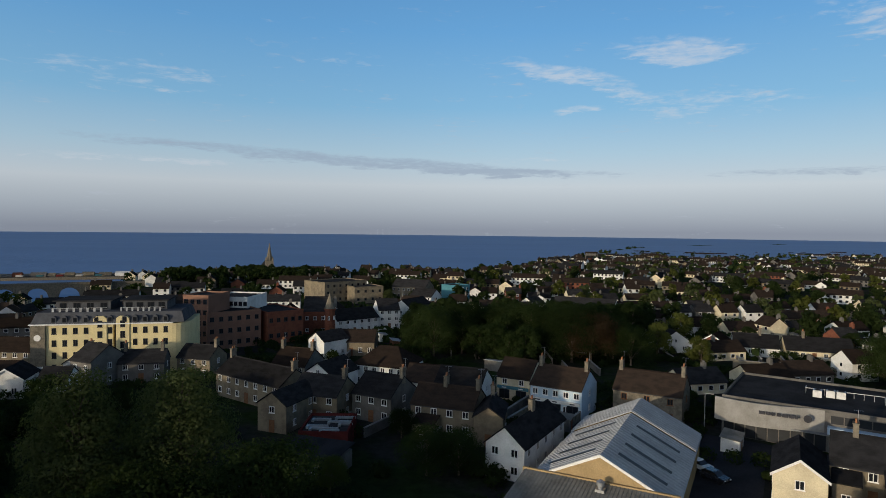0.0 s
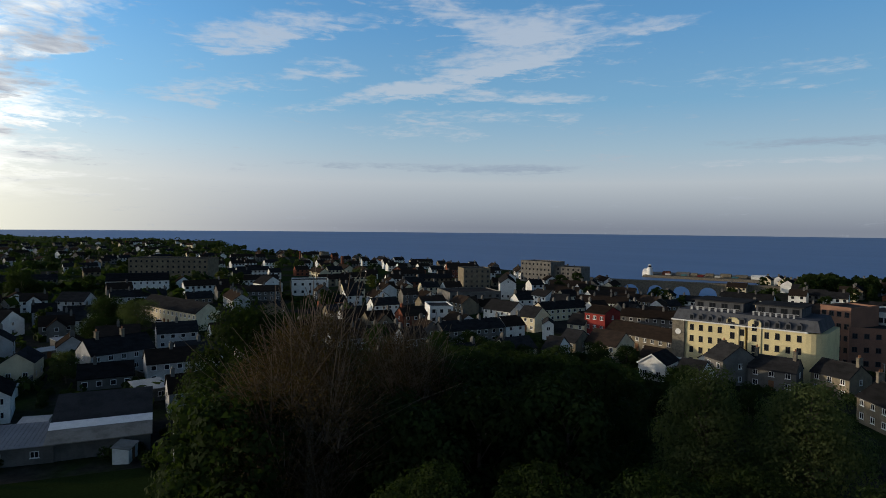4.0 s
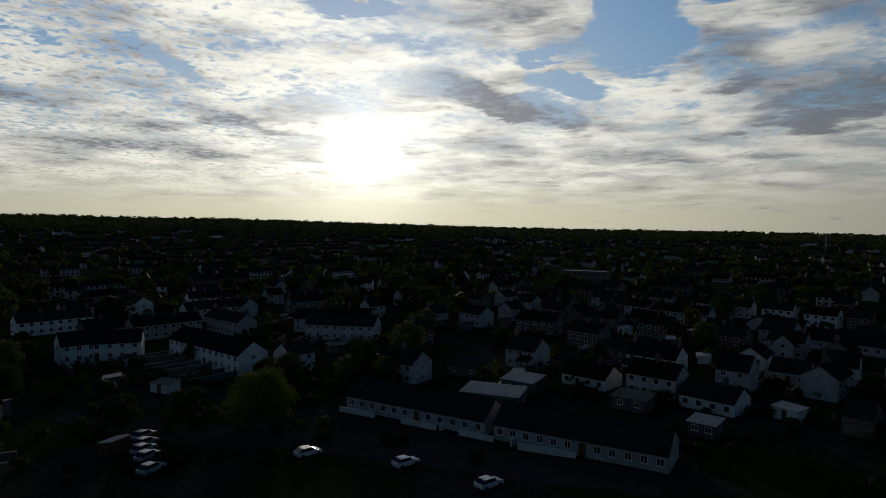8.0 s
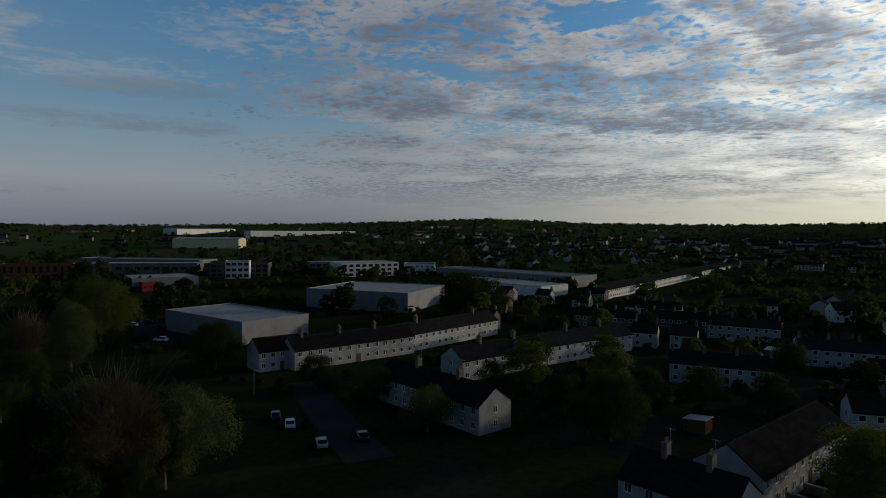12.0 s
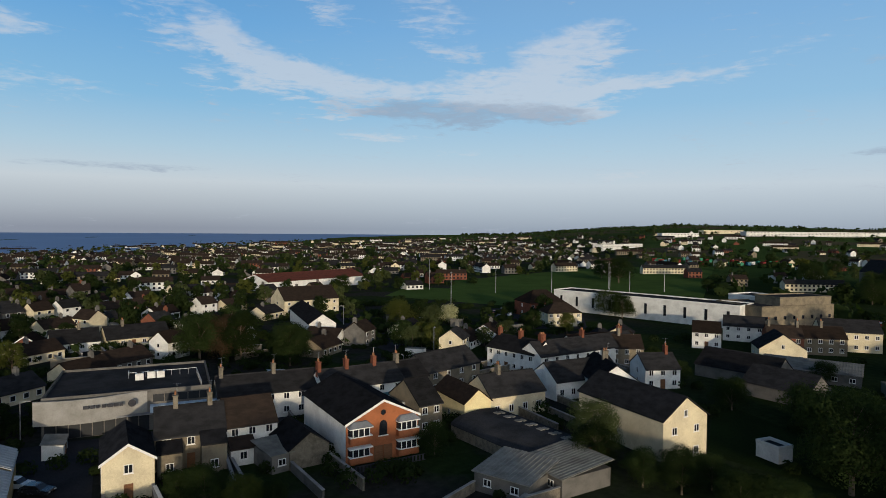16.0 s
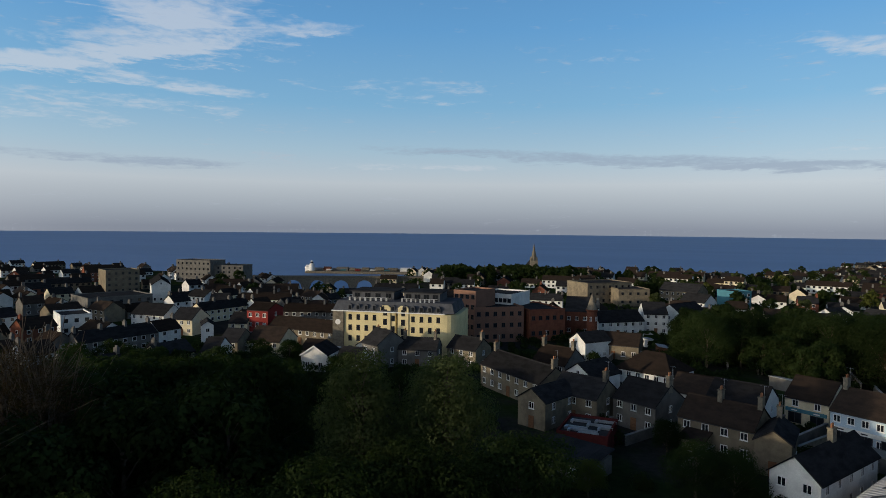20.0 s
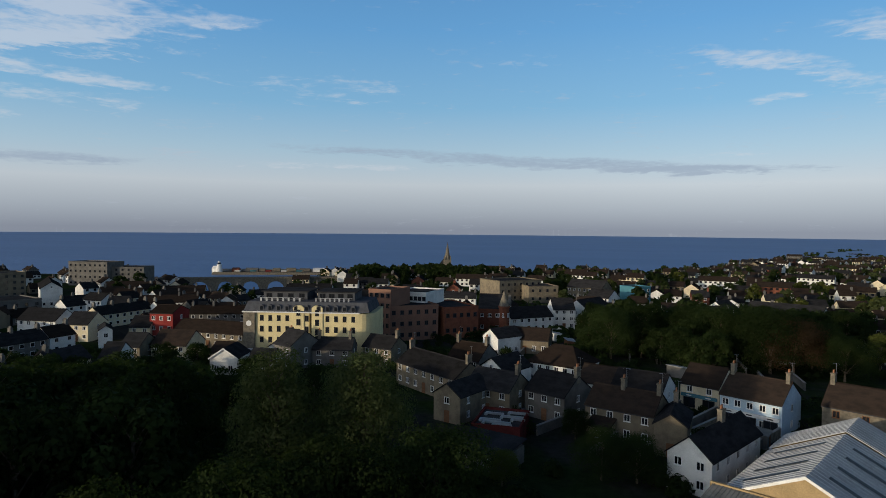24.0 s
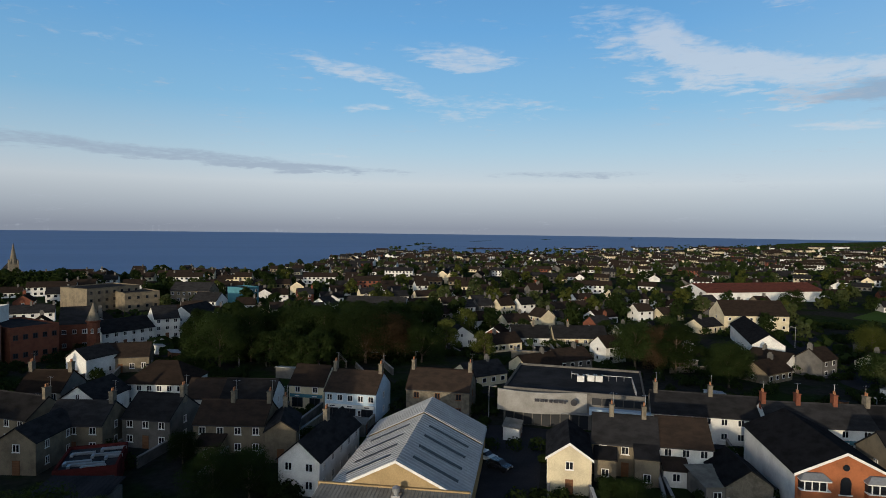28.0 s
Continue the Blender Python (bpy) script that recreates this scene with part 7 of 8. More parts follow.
# shop fronts
shop_front(20.92, 119.84, -32.25, 10.58, 'white')
shop_front(13.83, 129.97, -29.55, 7.56, 'teal')
shop_front(91.82, 76.57, -26.49, 17.15, 'teal')
roof_ducts(-20.42, 98.22, -0.67, 7.91)

# walls
garden_wall(84.25, 1.14, 89.3, -0.44, 1.0, 'offwhite', 'low white-painted roadside wall')
garden_wall(88.45, -0.42, 92.78, -9.74, 0.9, 'offwhite', 'low white-painted roadside wall')
garden_wall(94.6, -8.46, 101.21, -15.46, 2.1, 'offwhite', 'tall white-painted yard wall')
garden_wall(76.65, 163.82, 101.6, 152.21, 2.2, 'stone', 'old stone wall behind the bank')
garden_wall(45.83, 74.45, 43.12, 68.55, 1.8, 'white', 'pale garden wall beside the cream house')
garden_wall(-145.33, 36.1, -125.22, 40.28, 2.4, 'stone', 'stone yard wall beside sheds')
garden_wall(108.59, 134.5, 124.41, 132.72, 1.5, 'stone', 'stone garden wall')
garden_wall(-92.72, -39.44, -93.42, -33.1, 1.0, 'white', 'low white garden wall')
garden_wall(-85.9, -54.4, -88.73, -45.48, 1.0, 'white', 'low white garden wall')
garden_wall(-80.6, -92.0, -82.2, -84.0, 0.9, 'white', 'low white garden wall')
garden_wall(-83.2, -78.0, -84.4, -70.5, 0.9, 'white', 'low white garden wall')
garden_wall(-85.2, -66.0, -86.2, -59.5, 0.9, 'white', 'low white garden wall')
garden_wall(-92.2, -57.0, -86.4, -56.0, 1.1, 'white', 'low white garden wall')
garden_wall(-88.4, -70.6, -84.6, -69.8, 1.1, 'white', 'low white garden wall')

# cars
car(38.33, 88.61, -60, 'dark')
car(37.81, 92.94, -60, 'white')
car(78.19, 65.79, 10, 'red')
car(219.76, 117.75, 30, 'blue')
car(233.67, 121.61, 30, 'red')
car(221.79, 112.91, 30, 'silver')
car(245.15, 122.75, 30, 'dark')
car(229.89, 111.94, 30, 'white')
car(242.9, 114.81, 30, 'silver')
car(262.98, 119.89, 30, 'dark')
car(163.67, 119.19, -35, 'blue')
car(160.87, 114.07, -35, 'red')
car(157.95, 109.44, -35, 'silver')
car(73.12, -91.46, -50, 'dark')
car(67.76, -88.84, -50, 'white')
car(56.78, -82.99, -50, 'silver')
car(52.61, -88.76, -50, 'dark')
car(-48.56, -104.38, 200, 'silver')
car(-47.17, -100.64, 200, 'silver')
car(-45.62, -97.77, 200, 'silver')
car(-44.74, -94.44, 200, 'silver')
car(-42.77, -89, 200, 'silver')
car(-61.78, -77.38, 170, 'white')
car(-68.88, -63.1, 170, 'white')
car(-70.87, -49.18, 170, 'white')
car(-86.04, -85.3, 170, 'white')
car(-87.39, -74.78, 170, 'white')
car(-87.87, -71.76, 170, 'white')
car(157.13, -139.26, 20, 'white')
car(190.02, -155.52, 20, 'silver')
car(191.1, -162.65, 20, 'dark')
car(189.36, -170.04, 20, 'blue')
car(175.48, -162.46, 20, 'red')
car(-242.82, 49.95, 40, 'silver')
car(-222.95, 53.22, 40, 'dark')
car(-216.24, 53.68, 40, 'white')

# lamps and poles
street_lamp(47.62, 113.85, 6.3)
street_lamp(81.65, 96.17, 6.7)
street_lamp(173.01, 152.43, 6.9)
street_lamp(110.02, 80.68, 7.3)
street_lamp(134.67, 88.35, 9.9)
street_lamp(146.44, 58.34, 7.4)
pole(306.95, 201.43, 20.2)
pole(249.63, 152.07, 15.7)
pole(314.42, 161.24, 14.3)
pole(330.82, 133.98, 15.8)
pole(378.87, 115.61, 15.8)
street_lamp(88.07, -102.67, 5.3)
pole(-98.25, 21.82, 10.0)
pole(370, 112.25, 14.0)
pole(343.82, 93.4, 13.5)
pole(379.4, 82.49, 12.6)

# trees between the terraces
tree(79.52, -112.65, 7.7, seed=5, wide=1.15, leaf_mat='leaf')
tree(61.79, -109.98, 7.0, seed=7, wide=1.15, leaf_mat='leaf_mid')
tree(44.37, -97.06, 8.0, seed=6, wide=1.15, leaf_mat='leaf_mid')
tree(40.96, -122.51, 7.8, seed=4, wide=1.15, leaf_mat='leaf')
tree(14.44, -106.68, 11.0, seed=4, wide=1.15, leaf_mat='leaf')
tree(-19.13, -90.96, 11.3, seed=8, wide=1.15, leaf_mat='leaf_light')
tree(-17.78, -171.86, 8.6, seed=7, wide=1.15, leaf_mat='leaf')
tree(92.01, -227.13, 18.9, seed=8, wide=1.15, leaf_mat='leaf')
tree(86.32, -236.97, 16.1, seed=7, wide=1.15, leaf_mat='leaf')
tree(0.48, -132.86, 8.8, seed=4, wide=1.15, leaf_mat='leaf')
tree(41.9, -156.1, 7.9, seed=6, wide=1.15, leaf_mat='leaf')
tree(-11.38, -138.21, 7.4, seed=4, wide=1.15, leaf_mat='leaf')
tree(11.79, -132.27, 7.3, seed=4, wide=1.15, leaf_mat='leaf')
tree(-39.06, -145.31, 7.4, seed=7, wide=1.15, leaf_mat='leaf')
tree(82.92, -79.73, 7.2, seed=8, wide=1.15, leaf_mat='leaf')
tree(-83.7, -154.41, 5.6, seed=4, wide=1.2, leaf_mat='leaf')
tree(-83.44, -113.24, 7.8, seed=7, wide=1.2, leaf_mat='leaf')
tree(-115.19, -125.52, 6.0, seed=6, wide=1.2, leaf_mat='leaf')
tree(-189.34, -165.87, 11.3, seed=4, wide=1.2, leaf_mat='leaf')
tree(-463.54, -347.44, 18.4, seed=8, wide=1.2, leaf_mat='leaf')
tree(-151.58, -72.32, 6.1, seed=4, wide=1.2, leaf_mat='leaf')
tree(-256.13, -72.25, 9.3, seed=4, wide=1.2, leaf_mat='leaf')
tree(-250.42, 33.26, 10.2, seed=6, wide=1.2, leaf_mat='leaf')
tree(-233.34, 40.47, 10.2, seed=6, wide=1.2, leaf_mat='leaf_mid')
tree(-211.87, 25.34, 8.6, seed=5, wide=1.2, leaf_mat='leaf')
tree(-375.87, -6, 12.9, seed=4, wide=1.2, leaf_mat='leaf')
tree(-354.6, -44.35, 8.8, seed=5, wide=1.2, leaf_mat='leaf_light')
tree(-303.21, -68.65, 8.5, seed=6, wide=1.2, leaf_mat='leaf')
tree(-355.68, 11.88, 12.4, seed=5, wide=1.2, leaf_mat='leaf')
tree(414.08, -32, 17.9, seed=5, wide=1.2, leaf_mat='leaf')
tree(391.09, -40.64, 16.7, seed=8, wide=1.2, leaf_mat='leaf')
tree(376.11, -19.04, 13.5, seed=7, wide=1.2, leaf_mat='leaf')
tree(471.18, 8.08, 14.5, seed=4, wide=1.2, leaf_mat='leaf')
tree(402.88, -90.56, 15.1, seed=6, wide=1.2, leaf_mat='leaf')
tree(428.07, -84.03, 17.9, seed=8, wide=1.2, leaf_mat='leaf')
tree(196.21, -75.54, 11.7, seed=7, wide=1.2, leaf_mat='leaf')
tree(187.11, -66.16, 7.4, seed=4, wide=1.2, leaf_mat='leaf_mid')
tree(231.41, -108.99, 14.0, seed=5, wide=1.2, leaf_mat='leaf_mid')
tree(274.23, -147.44, 9.8, seed=6, wide=1.2, leaf_mat='leaf')
tree(259.28, 80.29, 10.5, seed=6, wide=1.2, leaf_mat='leaf_mid')
tree(254.59, 72.51, 9.8, seed=5, wide=1.2, leaf_mat='leaf')
tree(164.3, 39.13, 5.2, seed=7, wide=1.2, leaf_mat='leaf')
tree(150.67, 30.35, 5.1, seed=7, wide=1.2, leaf_mat='leaf')
tree(168.12, 0.92, 5.3, seed=6, wide=1.2, leaf_mat='leaf')
tree(252.33, -193.13, 12.3, seed=5, wide=1.2, leaf_mat='leaf')
tree(557.63, -286.83, 22.5, seed=4, wide=1.2, leaf_mat='leaf')
tree(241.81, -63.56, 9.2, seed=5, wide=1.2, leaf_mat='leaf')
tree(133.51, -82.97, 8.5, seed=8, wide=1.2, leaf_mat='leaf')
tree(115.56, -67.8, 7.3, seed=5, wide=1.2, leaf_mat='leaf')
tree(67.79, -63.85, 12.6, seed=7, wide=1.2, leaf_mat='leaf_mid')
tree(68.29, -47.9, 3.8, seed=4, wide=1.2, leaf_mat='leaf_light')
tree(46.68, 70.79, 4.3, seed=8, wide=1.15, leaf_mat='leaf')
tree(48, 67.36, 5.4, seed=7, wide=1.15, leaf_mat='leaf')
tree(49.33, 61.84, 4.8, seed=8, wide=1.15, leaf_mat='leaf_light')
tree(52.2, 59.55, 3.7, seed=8, wide=1.15, leaf_mat='leaf')
tree(79.13, 52.71, 5.1, seed=7, wide=1.15, leaf_mat='leaf')
tree(92.6, 31.8, 8.6, seed=8, wide=1.15, leaf_mat='leaf_mid')
tree(103.91, 32.98, 3.4, seed=4, wide=1.15, leaf_mat='leaf')
tree(114.71, 120.41, 9.9, seed=6, wide=1.15, leaf_mat='leaf')
tree(108.55, 139.54, 11.9, seed=5, wide=1.15, leaf_mat='leaf_brown')
tree(251.91, 221.98, 10.6, seed=5, wide=1.15, leaf_mat='leaf')
tree(-16.72, 83.63, 4.9, seed=8, wide=1.15, leaf_mat='leaf_light')
tree(-3.69, 89.67, 7.2, seed=7, wide=1.15, leaf_mat='leaf')
tree(1.08, 90.01, 6.7, seed=4, wide=1.15, leaf_mat='leaf')
tree(-8.31, 105.97, 5.0, seed=7, wide=1.15, leaf_mat='leaf')
tree(15.07, 192.78, 13.1, seed=7, wide=1.15, leaf_mat='leaf')
tree(22.58, 188.77, 13.4, seed=8, wide=1.15, leaf_mat='leaf')
tree(-3.22, 176.1, 13.3, seed=4, wide=1.15, leaf_mat='leaf')
tree(5.15, 187.89, 14.6, seed=5, wide=1.15, leaf_mat='leaf')
tree(87.4, 29.6, 6.6, seed=5, wide=1.15, leaf_mat='leaf')
tree(84.86, 16.97, 6.3, seed=8, wide=1.15, leaf_mat='leaf')
tree(88.6, 13.76, 4.7, seed=4, wide=1.15, leaf_mat='leaf')
tree(81.55, 4.67, 5.6, seed=6, wide=1.15, leaf_mat='leaf')
tree(84.05, 0.4, 3.9, seed=7, wide=1.15, leaf_mat='leaf')
tree(104.06, 21.42, 4.5, seed=7, wide=1.15, leaf_mat='leaf')
tree(131.85, 4.4, 6.5, seed=8, wide=1.15, leaf_mat='leaf')
tree(122.45, 0.51, 7.8, seed=6, wide=1.15, leaf_mat='leaf')
tree(104.86, -7.29, 10.2, seed=5, wide=1.15, leaf_mat='leaf')
tree(131.89, 16.42, 6.6, seed=7, wide=1.15, leaf_mat='leaf')
tree(176.56, -48.04, 9.4, seed=6, wide=1.15, leaf_mat='leaf')
tree(152.78, -46.13, 8.2, seed=4, wide=1.15, leaf_mat='leaf')
tree(229.51, -81.18, 10.1, seed=4, wide=1.15, leaf_mat='leaf')
tree(232.54, -68.05, 9.0, seed=8, wide=1.15, leaf_mat='leaf_mid')
tree(409.92, -53.78, 16.9, seed=6, wide=1.15, leaf_mat='leaf')
tree(393.11, -30.32, 16.0, seed=5, wide=1.15, leaf_mat='leaf')
tree(416.15, -21.19, 14.2, seed=7, wide=1.15, leaf_mat='leaf_light')
tree(601.89, -5.29, 11.7, seed=7, wide=1.15, leaf_mat='leaf')
tree(399.66, 61.87, 7.4, seed=7, wide=1.15, leaf_mat='leaf')
tree(447.14, 141.44, 14.3, seed=5, wide=1.15, leaf_mat='leaf')
tree(422.98, 121.97, 17.1, seed=4, wide=1.15, leaf_mat='leaf')
tree(171.79, -129.71, 18.6, seed=4, wide=1.15, leaf_mat='leaf_light')

# garden walls behind the terraces
garden_wall(16.46, 122.3, 10.21, 112.4, 1.4, 'stone', 'old grey garden wall behind a terrace')
garden_wall(25.07, 116.87, 18.83, 106.97, 1.7, 'stone', 'old grey garden wall behind a terrace')
garden_wall(10.57, 131.48, 8.75, 128.26, 1.4, 'stone', 'old grey garden wall behind a terrace')
garden_wall(16.8, 127.95, 11.03, 117.77, 1.7, 'grey', 'old grey garden wall behind a terrace')
garden_wall(32.21, 119.51, 26.27, 109.43, 1.4, 'grey', 'old grey garden wall behind a terrace')
garden_wall(37.54, 116.36, 31.59, 106.29, 1.7, 'stone', 'old grey garden wall behind a terrace')
garden_wall(42.87, 113.22, 36.92, 103.14, 1.2, 'stone', 'old grey garden wall behind a terrace')
garden_wall(41.23, 78.26, 35.48, 68.07, 1.4, 'grey', 'old grey garden wall behind a terrace')
garden_wall(46.23, 75.44, 40.48, 65.25, 1.7, 'stone', 'old grey garden wall behind a terrace')
garden_wall(59.1, 77.21, 52.7, 67.41, 1.7, 'grey', 'old grey garden wall behind a terrace')
garden_wall(60.01, 77.68, 54.3, 67.47, 1.4, 'grey', 'old grey garden wall behind a terrace')
garden_wall(70.36, 92.77, 66.19, 86.3, 1.4, 'stone', 'old grey garden wall behind a terrace')
garden_wall(75.57, 89.42, 71.41, 82.94, 1.7, 'grey', 'old grey garden wall behind a terrace')
garden_wall(80.79, 86.07, 74.46, 76.22, 1.2, 'stone', 'old grey garden wall behind a terrace')
garden_wall(86, 82.71, 80.76, 74.55, 1.4, 'stone', 'old grey garden wall behind a terrace')
garden_wall(84.19, 80.03, 81.64, 74.93, 1.4, 'stone', 'old grey garden wall behind a terrace')
garden_wall(89.18, 77.54, 85.75, 70.65, 1.7, 'stone', 'old grey garden wall behind a terrace')
garden_wall(94.18, 75.05, 90.75, 68.16, 1.2, 'grey', 'old grey garden wall behind a terrace')
garden_wall(99.18, 72.56, 93.96, 62.09, 1.4, 'stone', 'old grey garden wall behind a terrace')
garden_wall(107.48, 71.88, 104.87, 60.47, 1.4, 'grey', 'old grey garden wall behind a terrace')
garden_wall(115.28, 70.1, 112.67, 58.69, 1.7, 'stone', 'old grey garden wall behind a terrace')
garden_wall(123.08, 68.32, 120.47, 56.91, 1.2, 'stone', 'old grey garden wall behind a terrace')
garden_wall(100.15, 53.46, 96.23, 46.83, 1.4, 'grey', 'old grey garden wall behind a terrace')
garden_wall(105.45, 50.33, 99.5, 40.26, 1.7, 'stone', 'old grey garden wall behind a terrace')
garden_wall(110.75, 47.2, 104.8, 37.13, 1.2, 'stone', 'old grey garden wall behind a terrace')
garden_wall(62.28, 66.61, 57.4, 55.97, 1.4, 'grey', 'old grey garden wall behind a terrace')
garden_wall(67.53, 64.2, 62.65, 53.57, 1.7, 'stone', 'old grey garden wall behind a terrace')
garden_wall(-15.7, 139.73, -20.1, 128.89, 1.7, 'grey', 'old grey garden wall behind a terrace')
garden_wall(-10.02, 137.42, -14.42, 126.58, 1.2, 'stone', 'old grey garden wall behind a terrace')
garden_wall(-40.03, 140.71, -41.73, 135.27, 1.4, 'stone', 'old grey garden wall behind a terrace')
garden_wall(-32.21, 138.27, -33.91, 132.83, 1.7, 'grey', 'old grey garden wall behind a terrace')
garden_wall(-31.34, 133.54, -36.23, 122.91, 1.4, 'grey', 'old grey garden wall behind a terrace')
garden_wall(-24.63, 130.46, -29.52, 119.83, 1.7, 'stone', 'old grey garden wall behind a terrace')
garden_wall(-38.39, 172.95, -45.68, 163.81, 1.4, 'stone', 'old grey garden wall behind a terrace')
garden_wall(-33.56, 169.1, -40.86, 159.96, 1.7, 'stone', 'old grey garden wall behind a terrace')
garden_wall(-26.86, 175.4, -27.47, 163.71, 1.7, 'stone', 'old grey garden wall behind a terrace')
garden_wall(-20.36, 175.06, -20.97, 163.37, 1.2, 'stone', 'old grey garden wall behind a terrace')
garden_wall(-21.02, 113.3, -22.99, 107.95, 1.7, 'stone', 'old grey garden wall behind a terrace')
garden_wall(-18.36, 116.76, -23.04, 108.27, 1.4, 'stone', 'old grey garden wall behind a terrace')
garden_wall(-11.01, 112.71, -14.73, 105.97, 1.7, 'grey', 'old grey garden wall behind a terrace')
garden_wall(-1.52, 106.95, -5.69, 96.02, 1.7, 'stone', 'old grey garden wall behind a terrace')
garden_wall(3.78, 104.93, -0.39, 94, 1.2, 'grey', 'old grey garden wall behind a terrace')
garden_wall(-9.3, 128.54, -10.48, 125.03, 1.4, 'stone', 'old grey garden wall behind a terrace')
garden_wall(-3.08, 126.44, -6.83, 115.35, 1.7, 'stone', 'old grey garden wall behind a terrace')
garden_wall(-2.71, 124.28, -6.95, 113.37, 1.4, 'stone', 'old grey garden wall behind a terrace')
garden_wall(6.11, 120.85, 4.05, 115.53, 1.7, 'grey', 'old grey garden wall behind a terrace')
garden_wall(63.84, 182.94, 63.53, 171.24, 1.4, 'grey', 'old grey garden wall behind a terrace')
garden_wall(73.66, 182.67, 73.35, 170.98, 1.7, 'stone', 'old grey garden wall behind a terrace')
garden_wall(78.68, 188.4, 71.69, 179.02, 1.4, 'stone', 'old grey garden wall behind a terrace')
garden_wall(83.46, 184.84, 76.47, 175.46, 1.7, 'stone', 'old grey garden wall behind a terrace')
garden_wall(85.18, 180.93, 80.93, 170.02, 1.4, 'stone', 'old grey garden wall behind a terrace')
garden_wall(90.74, 178.76, 86.49, 167.86, 1.7, 'grey', 'old grey garden wall behind a terrace')
garden_wall(96.3, 176.59, 92.05, 165.69, 1.2, 'stone', 'old grey garden wall behind a terrace')
garden_wall(97.85, 175.59, 94.36, 164.43, 1.4, 'stone', 'old grey garden wall behind a terrace')
garden_wall(103.24, 173.91, 99.76, 162.74, 1.7, 'grey', 'old grey garden wall behind a terrace')
garden_wall(108.64, 172.23, 105.15, 161.06, 1.2, 'stone', 'old grey garden wall behind a terrace')
garden_wall(114.03, 170.55, 110.55, 159.38, 1.4, 'stone', 'old grey garden wall behind a terrace')
garden_wall(140.23, 75.49, 129.04, 78.91, 1.4, 'stone', 'old grey garden wall behind a terrace')
garden_wall(137.95, 68.05, 126.76, 71.47, 1.7, 'stone', 'old grey garden wall behind a terrace')
garden_wall(135.68, 60.61, 124.49, 64.03, 1.2, 'grey', 'old grey garden wall behind a terrace')
garden_wall(135.01, 58.03, 132.55, 52.89, 1.4, 'stone', 'old grey garden wall behind a terrace')
garden_wall(140.2, 55.55, 135.16, 44.99, 1.7, 'stone', 'old grey garden wall behind a terrace')
garden_wall(145.4, 53.07, 140.35, 42.51, 1.2, 'grey', 'old grey garden wall behind a terrace')
garden_wall(150.59, 50.59, 145.54, 40.03, 1.4, 'stone', 'old grey garden wall behind a terrace')
garden_wall(155.78, 48.1, 150.73, 37.55, 1.7, 'stone', 'old grey garden wall behind a terrace')
garden_wall(160.97, 45.62, 155.93, 35.07, 1.2, 'grey', 'old grey garden wall behind a terrace')
garden_wall(118.58, 47.65, 112.49, 37.67, 1.4, 'stone', 'old grey garden wall behind a terrace')
garden_wall(123.55, 44.62, 117.46, 34.63, 1.7, 'stone', 'old grey garden wall behind a terrace')
garden_wall(133.5, 38.55, 127.4, 28.56, 1.4, 'stone', 'old grey garden wall behind a terrace')
garden_wall(157.06, 51.57, 150.07, 42.19, 1.7, 'grey', 'old grey garden wall behind a terrace')
garden_wall(-7.71, -85.31, -18.34, -80.42, 1.4, 'grey', 'old grey garden wall behind a terrace')
garden_wall(-10.38, -91.1, -15.56, -88.72, 1.7, 'stone', 'old grey garden wall behind a terrace')
garden_wall(-13.04, -96.9, -16.41, -95.36, 1.2, 'stone', 'old grey garden wall behind a terrace')
garden_wall(-15.71, -102.7, -26.34, -97.81, 1.4, 'grey', 'old grey garden wall behind a terrace')
garden_wall(-18.38, -108.5, -29.01, -103.61, 1.7, 'stone', 'old grey garden wall behind a terrace')
garden_wall(-21.04, -114.3, -31.67, -109.41, 1.2, 'stone', 'old grey garden wall behind a terrace')
garden_wall(-59.17, -174.7, -57.6, -163.1, 1.4, 'grey', 'old grey garden wall behind a terrace')
garden_wall(-64.52, -173.97, -62.95, -162.38, 1.7, 'stone', 'old grey garden wall behind a terrace')
garden_wall(-69.87, -173.25, -68.3, -161.66, 1.2, 'stone', 'old grey garden wall behind a terrace')
garden_wall(-83, -166.75, -71.3, -166.86, 1.4, 'grey', 'old grey garden wall behind a terrace')
garden_wall(-82.95, -160.94, -71.25, -161.06, 1.7, 'stone', 'old grey garden wall behind a terrace')
garden_wall(-82.89, -155.14, -71.19, -155.25, 1.2, 'stone', 'old grey garden wall behind a terrace')
garden_wall(-82.84, -149.34, -71.14, -149.45, 1.4, 'grey', 'old grey garden wall behind a terrace')
garden_wall(-82.78, -143.54, -71.08, -143.65, 1.7, 'stone', 'old grey garden wall behind a terrace')
garden_wall(-82.73, -137.73, -71.03, -137.85, 1.2, 'stone', 'old grey garden wall behind a terrace')
garden_wall(-82.67, -131.93, -70.97, -132.04, 1.4, 'grey', 'old grey garden wall behind a terrace')
garden_wall(-123.69, -159.64, -113.53, -153.84, 1.4, 'stone', 'old grey garden wall behind a terrace')
garden_wall(-126.45, -154.8, -116.28, -149, 1.7, 'grey', 'old grey garden wall behind a terrace')
garden_wall(-129.21, -149.96, -119.04, -144.17, 1.2, 'stone', 'old grey garden wall behind a terrace')
garden_wall(-131.96, -145.13, -121.8, -139.33, 1.4, 'stone', 'old grey garden wall behind a terrace')
garden_wall(-134.72, -140.29, -124.56, -134.49, 1.7, 'grey', 'old grey garden wall behind a terrace')
garden_wall(-147.06, -42.18, -135.36, -42.23, 1.4, 'grey', 'old grey garden wall behind a terrace')
garden_wall(-147.04, -35.59, -135.34, -35.63, 1.7, 'stone', 'old grey garden wall behind a terrace')
